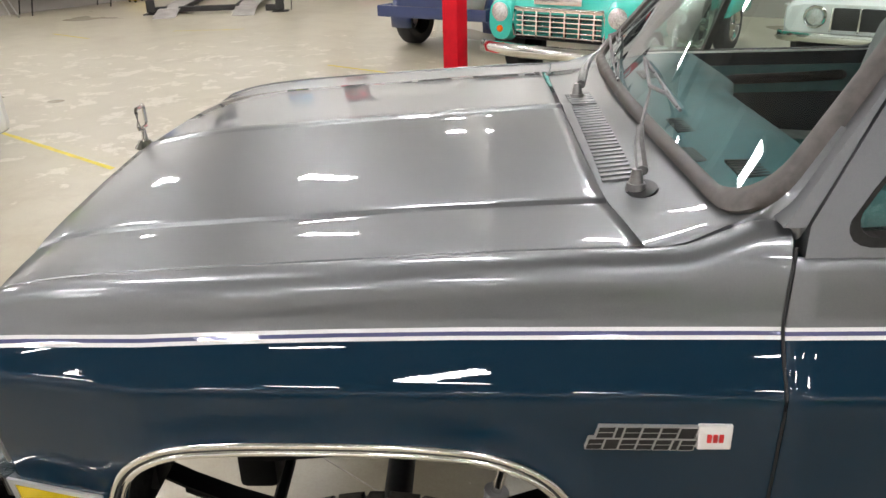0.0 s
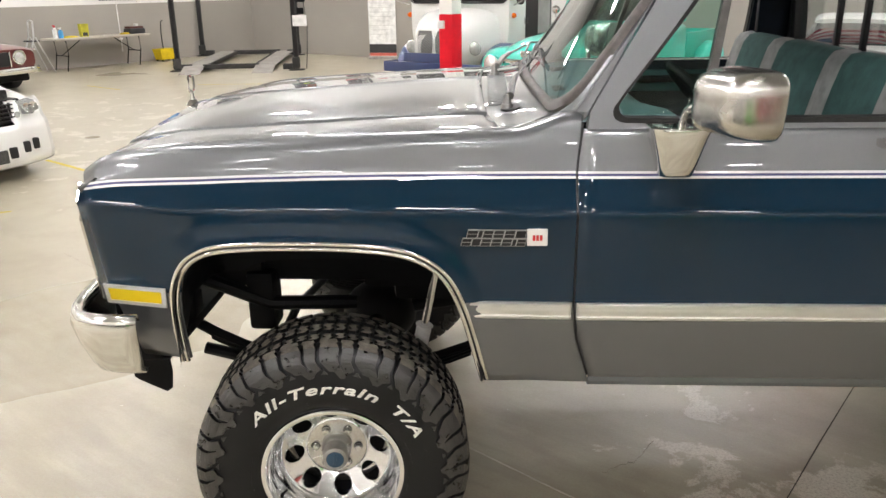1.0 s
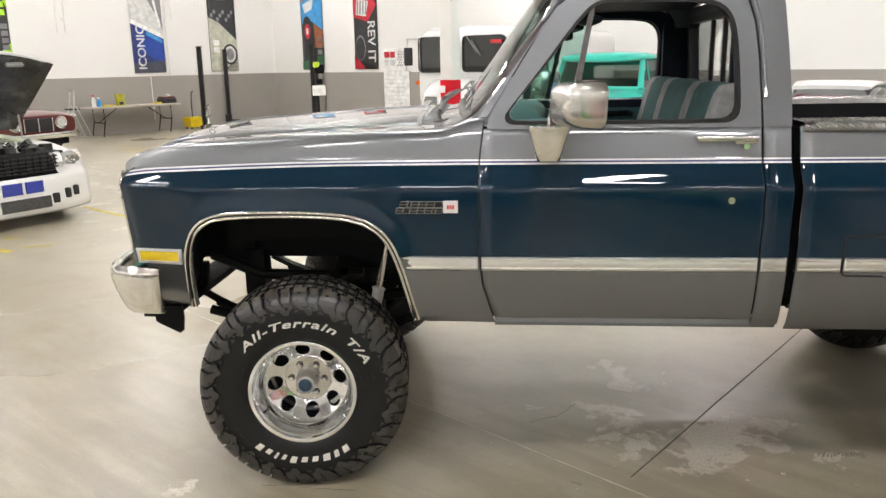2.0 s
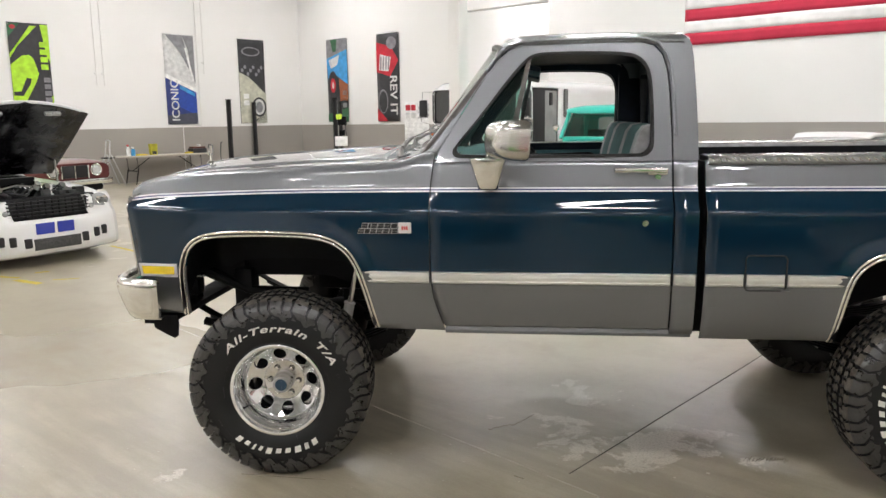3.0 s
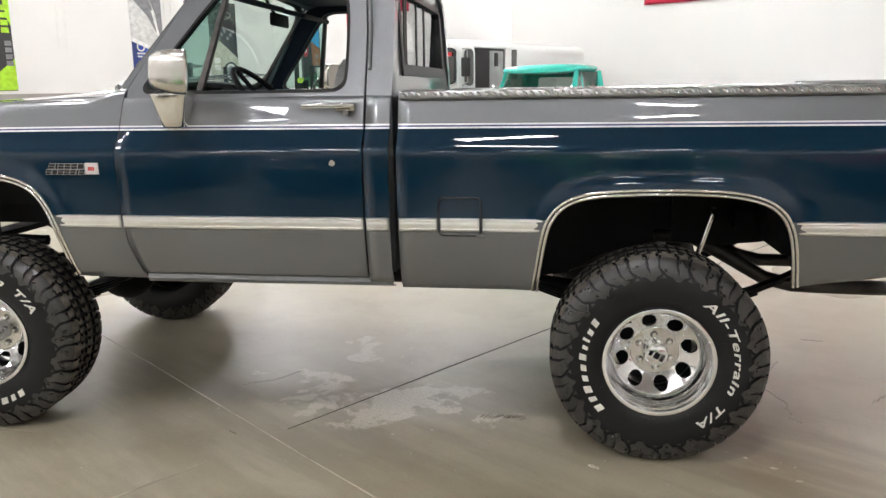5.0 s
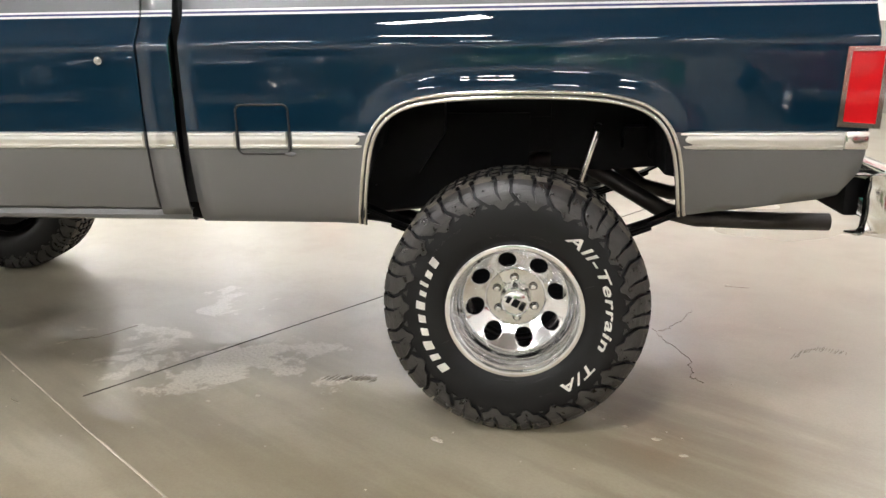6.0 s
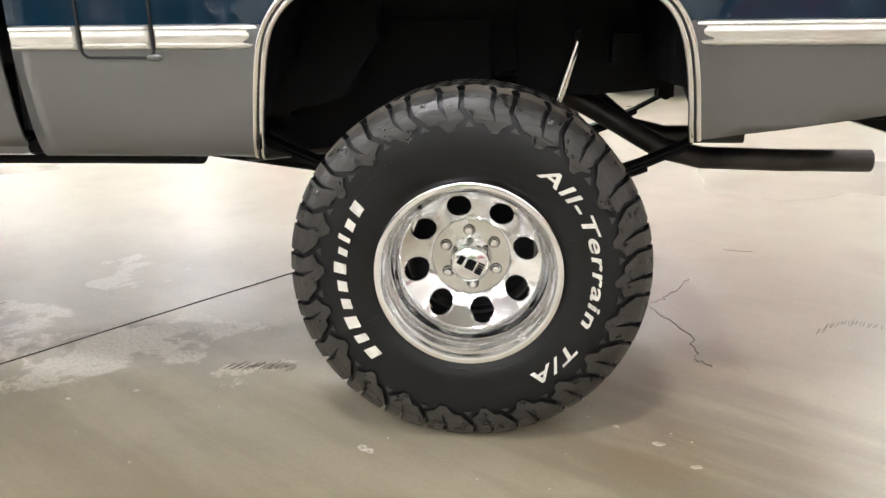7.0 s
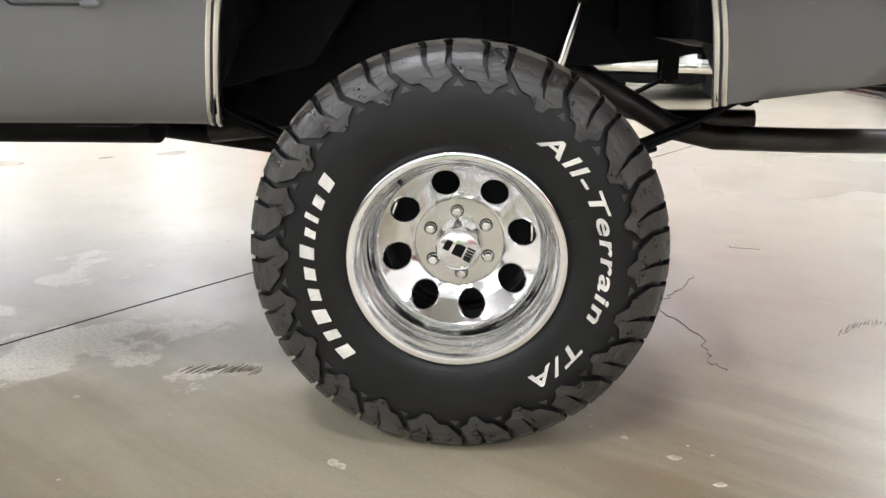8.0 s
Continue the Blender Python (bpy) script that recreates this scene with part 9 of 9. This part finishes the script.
# four-post car lift
def lift():
    t = thing("car_lift", pose(-5.66, 18.25, 0, 0, 0, 7), "black four-post car lift with grey runways lowered to the floor", "car lift")
    grey = vary(material("grey runway steel", (0.27, 0.25, 0.225), 0.55), 4, 0.2)
    dull = vary(material("dull black frame paint", (0.018, 0.017, 0.016), 0.6), 6, 0.3)
    for x, y in ((-1.20, -1.92), (1.56, -2.20), (-1.52, 2.26), (1.18, 1.94)):
        bm = bmesh.new()
        # an open channel post under a small cap
        box(bm, (x - 0.055, y + 0.02, 0.015), (x + 0.055, y + 0.035, 2.18), 0.004)
        box(bm, (x - 0.055, y - 0.05, 0.015), (x - 0.040, y + 0.02, 2.18), 0.004)
        box(bm, (x + 0.040, y - 0.05, 0.015), (x + 0.055, y + 0.02, 2.18), 0.004)
        box(bm, (x - 0.065, y - 0.058, 2.175), (x + 0.065, y + 0.045, 2.19), 0.003)
        p_ = part("post", bm, dull, t, "black steel lift post")
        part("base_plate", box(bmesh.new(), (x - 0.17, y - 0.15, 0), (x + 0.17, y + 0.15, 0.018), 0.003), dull, p_)
        inward = -1 if x > 0 else 1
        bm = box(bmesh.new(), (min(x, x + inward * 0.26) - 0.05, y - 0.11, 0.03), (max(x, x + inward * 0.26) + 0.05, y + 0.09, 0.15), 0.02)
        box(bm, (x - 0.09, y - 0.13, 0.05), (x + 0.09, y - 0.05, 0.30), 0.02)
        part("carriage", bm, dull, p_, "black carriage at the post's foot")
    for x in (-1.02, 0.60):
        bm = bmesh.new()
        rows = [[Vector((x + a, y, z)) for a in (0.0, 0.46)] for y, z in ((-2.75, 0.004), (-2.15, 0.12), (-2.10, 0.125), (2.25, 0.125))]
        grid(bm, rows)
        o = part("runway", bm, grey, t, "grey steel runway with a ramp", smooth=False)
        m = o.modifiers.new("plate", "SOLIDIFY")
        m.thickness, m.offset = 0.006, -1
        part("runway_edge", box(bmesh.new(), (x + (0.46 if x < 0 else -0.05), -2.0, 0.05), (x + (0.51 if x < 0 else 0.0), 2.1, 0.14), 0.006), dull, t, "black runway edge")
    for y in (-1.98, 2.05):
        part("cross_beam", box(bmesh.new(), (-0.62, y - 0.07, 0.04), (0.66, y + 0.07, 0.15), 0.01), dull, t, "black cross beam")
    near = pose(1.56, -2.20, 0)
    part("control_box", box(bmesh.new(), (0.06, -0.10, 1.50), (0.28, 0.04, 1.72), 0.03, near), BLACK, t, "black control box")
    part("work_glove", box(bmesh.new(), (0.02, -0.11, 1.64), (0.18, 0.0, 1.78), 0.045, near), vary(material("hi-vis yellow green", (0.55, 0.75, 0.05), 0.7), 12, 0.3), t, "yellow-green gloves on the box")
    part("notice", box(bmesh.new(), (-0.02, -0.085, 0.98), (0.30, -0.078, 1.22), 0, near), INK["white"], t, "white paper notice", smooth=False)
    part("switch_box", box(bmesh.new(), (0.09, -0.08, 1.24), (0.24, 0.0, 1.38), 0.012, near), BLACK, t, "black switch box")
    bm = bmesh.new()
    tube(bm, [(1.80, -2.22, 1.52), (1.86, -2.22, 1.0), (1.82, -2.21, 0.4), (1.78, -2.18, 0.02)], 0.010, 6)
    part("cable", bm, TRIM_BLACK, t)


lift()


# roll-up stand with a diamond emblem
def rollup():
    t = thing("rollup_stand", pose(-2.13, 18.75, 0, 0, 0, -8), "white roll-up display stand with text lines", "display stand")
    part("base", box(bmesh.new(), (-0.38, -0.12, 0), (0.38, 0.12, 0.08), 0.02), STEEL, t)
    part("sheet", box(bmesh.new(), (-0.36, -0.01, 0.08), (0.36, -0.005, 2.10)), INK["white"], t, "white printed sheet", smooth=False)
    part("photo", box(bmesh.new(), (-0.36, -0.016, 0.16), (0.36, -0.012, 0.38)), INK["dark"], t, "dark printed picture", smooth=False)
    part("foot_band", box(bmesh.new(), (-0.36, -0.016, 0.085), (0.36, -0.012, 0.158)), vary(material("coral print", (0.7, 0.16, 0.12), 0.5), 9, 0.2), t, "coral printed band", smooth=False)
    for k, (x, z, w_) in enumerate(((-0.32, 1.86, 0.14), (-0.16, 1.86, 0.13))):
        part("emblem", box(bmesh.new(), (x, -0.018, z), (x + w_, -0.013, z + 0.16), 0.02), INK["red"], t, "red emblem bar", smooth=False)
    for k in range(2):
        part("emblem", box(bmesh.new(), (-0.32 + 0.16 * k, -0.018, 1.64), (-0.19 + 0.16 * k, -0.013, 1.80), 0.02), INK["pale"], t, smooth=False)
    bm = bmesh.new()
    for i in range(5):
        for k in range(6):
            cx, cz = 0.06 + i * 0.062 + (0.031 if k % 2 else 0), 1.66 + k * 0.07
            prism(bm, [(cx - 0.024, cz), (cx, cz - 0.028), (cx + 0.024, cz), (cx, cz + 0.028)], -0.017, -0.013)
    tagged(part("diamonds", bm, INK["grey"], t, "grey diamond pattern", smooth=False), kind="stuff")
    for k in range(9):
        part("text_line", box(bmesh.new(), (-0.32, -0.014, 1.50 - k * 0.11), (0.30 - 0.05 * (k % 3), -0.0115, 1.515 - k * 0.11)), INK["pale"], t, smooth=False)


rollup()


# folding table with bottles, a carton and boxes; ladder and mop bucket beside it
def folding_table():
    t = thing("folding_table", hall_pose(0.50, 5.25, 0, 90), "long buff folding table with dark steel legs", "table")
    part("tabletop", box(bmesh.new(), (-1.22, -0.38, 0.71), (1.22, 0.38, 0.755), 0.015), vary(material("buff table top", (0.46, 0.42, 0.35), 0.5), 5, 0.1), t, "buff laminate top")
    for x in (-0.95, 0.95):
        for y in (-0.28, 0.28):
            bm = bmesh.new()
            tube(bm, [(x, y, 0.71), (x + 0.02, y, 0.4), (x - 0.06, y, 0.0)], 0.014, 8)
            part("leg", bm, BLACK, t)
        bm = bmesh.new()
        tube(bm, [(x, -0.28, 0.35), (x, 0.28, 0.35)], 0.011, 8)
        tube(bm, [(x, 0, 0.35), (x * 0.45, 0, 0.70)], 0.010, 8)
        part("brace", bm, BLACK, t)
    return t


folding_table()


def on_table(name, s, d, build, label, cat):
    t = thing(name, hall_pose(0.50 + d, 5.25 - s, 0.755, 90), label, cat)
    build(t)


def bottle(body, cap, r, h):
    def make(t):
        bm = bmesh.new()
        lathe(bm, [(0.001, 0), (r, 0), (r, h * 0.62), (r * 0.5, h * 0.78), (r * 0.35, h * 0.82)], 20)
        bmesh.ops.transform(bm, matrix=pose(0, 0, 0, 90, 0, 0), verts=bm.verts)
        part("bottle_body", bm, body, t)
        bm = cylinder(bmesh.new(), (0, 0, h * 0.80), (0, 0, h), r * 0.4, r * 0.3, 12)
        box(bm, (-r * 0.9, -r * 0.2, h * 0.9), (r * 0.4, r * 0.2, h * 1.0), 0.004)
        part("trigger", bm, cap, t)
    return make


on_table("spray_bottle", -1.03, 0.0, bottle(INK["white"], INK["red"], 0.05, 0.30), "white spray bottle with a red trigger", "bottle")
on_table("spray_bottle", -0.92, 0.05, bottle(INK["sky"], INK["white"], 0.055, 0.24), "blue spray bottle on the folding table", "bottle")
YELLOW = vary(material("yellow plastic", (0.75, 0.55, 0.01), 0.45), 6, 0.1)


def carton(t):
    bm = bmesh.new()
    rows = [[Vector((x * (0.085 + 0.02 * z), y * 0.06, z * 0.30)) for x, y in ((-1, -1), (1, -1), (1, 1), (-1, 1))] for z in (0, 1)]
    made = grid(bm, rows, close=True)
    bm.faces.new(made[0])
    part("carton_body", bm, vary(material("yellow green carton", (0.45, 0.42, 0.03), 0.6), 5, 0.3), t, smooth=False)
    part("carton_band", box(bmesh.new(), (-0.06, -0.066, 0.02), (0.06, -0.058, 0.10)), INK["dark"], t, smooth=False)


on_table("carton", -0.32, 0.0, carton, "open yellow-green carton on the folding table", "box")


def rag(t):
    bm = bmesh.new()
    loft(bm, [(-0.16, 0.04, 0.0, 0.03, 2), (-0.05, 0.09, 0.0, 0.05, 2), (0.1, 0.08, 0.0, 0.04, 2), (0.18, 0.03, 0.0, 0.02, 2)])
    part("cloth", bm, YELLOW, t, angle=80)


on_table("yellow_cloth", -0.72, 0.1, rag, "crumpled yellow cloth on the table"  , "cloth")
on_table("yellow_cloth", 0.74, 0.1, rag, "crumpled yellow cloth on the table"  , "cloth")


def toolbox(t):
    part("case", box(bmesh.new(), (-0.22, -0.14, 0), (0.22, 0.14, 0.13), 0.02), INK["dark"], t)
    part("lid", box(bmesh.new(), (-0.20, -0.12, 0.13), (0.20, 0.12, 0.18), 0.02), vary(material("brown lid", (0.10, 0.03, 0.02), 0.5), 6, 0.2), t)
    part("jar", cylinder(bmesh.new(), (0.05, 0, 0.18), (0.05, 0, 0.24), 0.05, n=16), INK["pale"], t)


on_table("tool_case", 1.0, 0.05, toolbox, "dark tool case with a brown lid", "case")


def ladder():
    t = thing("step_ladder", hall_pose(0.55, 6.88, 0, 90) @ Matrix.Scale(0.78, 4), "open aluminium step ladder with a dark platform", "ladder")
    alu = vary(material("ladder aluminium", (0.55, 0.55, 0.54), 0.35, 0.9), 8, 0.1)
    for y in (-0.2, 0.2):
        bm = bmesh.new()
        tube(bm, [(-0.38, y * 1.15, 0), (0.0, y * 0.8, 1.05), (0.05, y * 0.7, 1.50)], 0.024, 8)
        part("front_rail", bm, alu, t)
        bm = bmesh.new()
        tube(bm, [(0.45, y * 1.15, 0), (0.05, y * 0.8, 1.05)], 0.022, 8)
        part("rear_rail", bm, alu, t)
    part("top_bar", tube(bmesh.new(), [(0.05, -0.14, 1.50), (0.055, 0, 1.53), (0.05, 0.14, 1.50)], 0.022, 8), alu, t)
    part("platform", box(bmesh.new(), (-0.16, -0.18, 0.92), (0.16, 0.18, 0.96), 0.01), TRIM_BLACK, t, "dark platform")
    for z in (0.3, 0.62):
        part("step", box(bmesh.new(), (-0.38 + z * 0.36 - 0.04, -0.2, z), (-0.38 + z * 0.36 + 0.06, 0.2, z + 0.03), 0.005), alu, t)


ladder()


def bucket():
    t = thing("mop_bucket", hall_pose(0.50, 3.42, 0, 90), "yellow wheeled mop bucket with a dark handle", "bucket")
    bm = bmesh.new()
    rows = [[Vector((x * (0.20 + 0.05 * z), y * (0.15 + 0.04 * z), 0.05 + 0.27 * z)) for x, y in ((-1, -1), (1, -1), (1, 1), (-1, 1))] for z in (0, 1)]
    made = grid(bm, rows, close=True)
    bm.faces.new(made[0])
    part("tub", bm, YELLOW, t)
    part("wringer", box(bmesh.new(), (-0.10, -0.14, 0.24), (0.14, 0.14, 0.33), 0.03), YELLOW, t)
    part("handle", tube(bmesh.new(), [(0.0, 0.05, 0.30), (-0.02, 0.04, 0.70), (0.0, 0.03, 1.0), (0.05, 0.02, 1.04)], 0.014, 8), TRIM_BLACK, t)
    for x in (-0.17, 0.17):
        for y in (-0.12, 0.12):
            part("castor", cylinder(bmesh.new(), (x, y - 0.012, 0.03), (x, y + 0.012, 0.03), 0.03, n=14), TRIM_BLACK, t)


bucket()

# conduits and boxes on the left wall
for b, z0, z1, r in ((3.75, 1.5, HALL_H, 0.022), (3.55, 3.0, HALL_H, 0.014), (6.55, 2.6, HALL_H, 0.018), (6.75, 2.6, HALL_H, 0.018), (4.35, 0.3, 1.5, 0.012)):
    t = thing("conduit", hall_pose(0, b, 0, 90), "white painted conduit clipped to the wall", "pipe", "wall conduits")
    part("pipe", tube(bmesh.new(), [(0, -0.04, z0), (0, -0.04, z1)], r, 8), WHITE_PAINT, t)
    part("clip", box(bmesh.new(), (-0.05, -0.045, z0 + 0.3), (0.05, 0.0, z0 + 0.34), 0.004), WHITE_PAINT, t)

# yellow floor tape, worn
TAPE = vary(material("worn yellow floor tape", (0.62, 0.50, 0.05), 0.55), 5, 0.25, fine=0.5)


def tape(x, y, length, width, turn, label="worn yellow tape on the floor"):
    rng = random.Random(int(x * 100 + y * 10))
    n = 16
    top, low = [], []
    for i in range(n + 1):
        s = (i / n - 0.5) * length
        top.append(Vector((s, width / 2 * (0.8 + 0.35 * rng.random()), 0.003)))
        low.append(Vector((s, -width / 2 * (0.8 + 0.35 * rng.random()), 0.003)))
    bm = bmesh.new()
    grid(bm, [top, low])
    for v in list(bm.verts):
        v.co.x += rng.uniform(-0.02, 0.02)
    o = part("floor_tape", bm, TAPE)
    o.matrix_world = pose(x, y, 0, 0, 0, turn)
    tagged(o, label, "floor tape", "floor tapes")


tape(-3.72, 5.92, 2.1, 0.055, HALL_TURN - 2)
tape(-1.20, 9.50, 1.4, 0.055, HALL_TURN)
tape(-4.55, 4.42, 0.30, 0.07, -10)
tape(-4.18, 4.20, 0.42, 0.09, HALL_TURN + 12)
tape(-4.36, 4.72, 0.14, 0.07, 40)
tape(-3.84, 4.36, 0.26, 0.05, 20)
tape(-7.0, 13.2, 1.2, 0.05, HALL_TURN)
tape(-4.6, 13.6, 1.3, 0.05, 2)
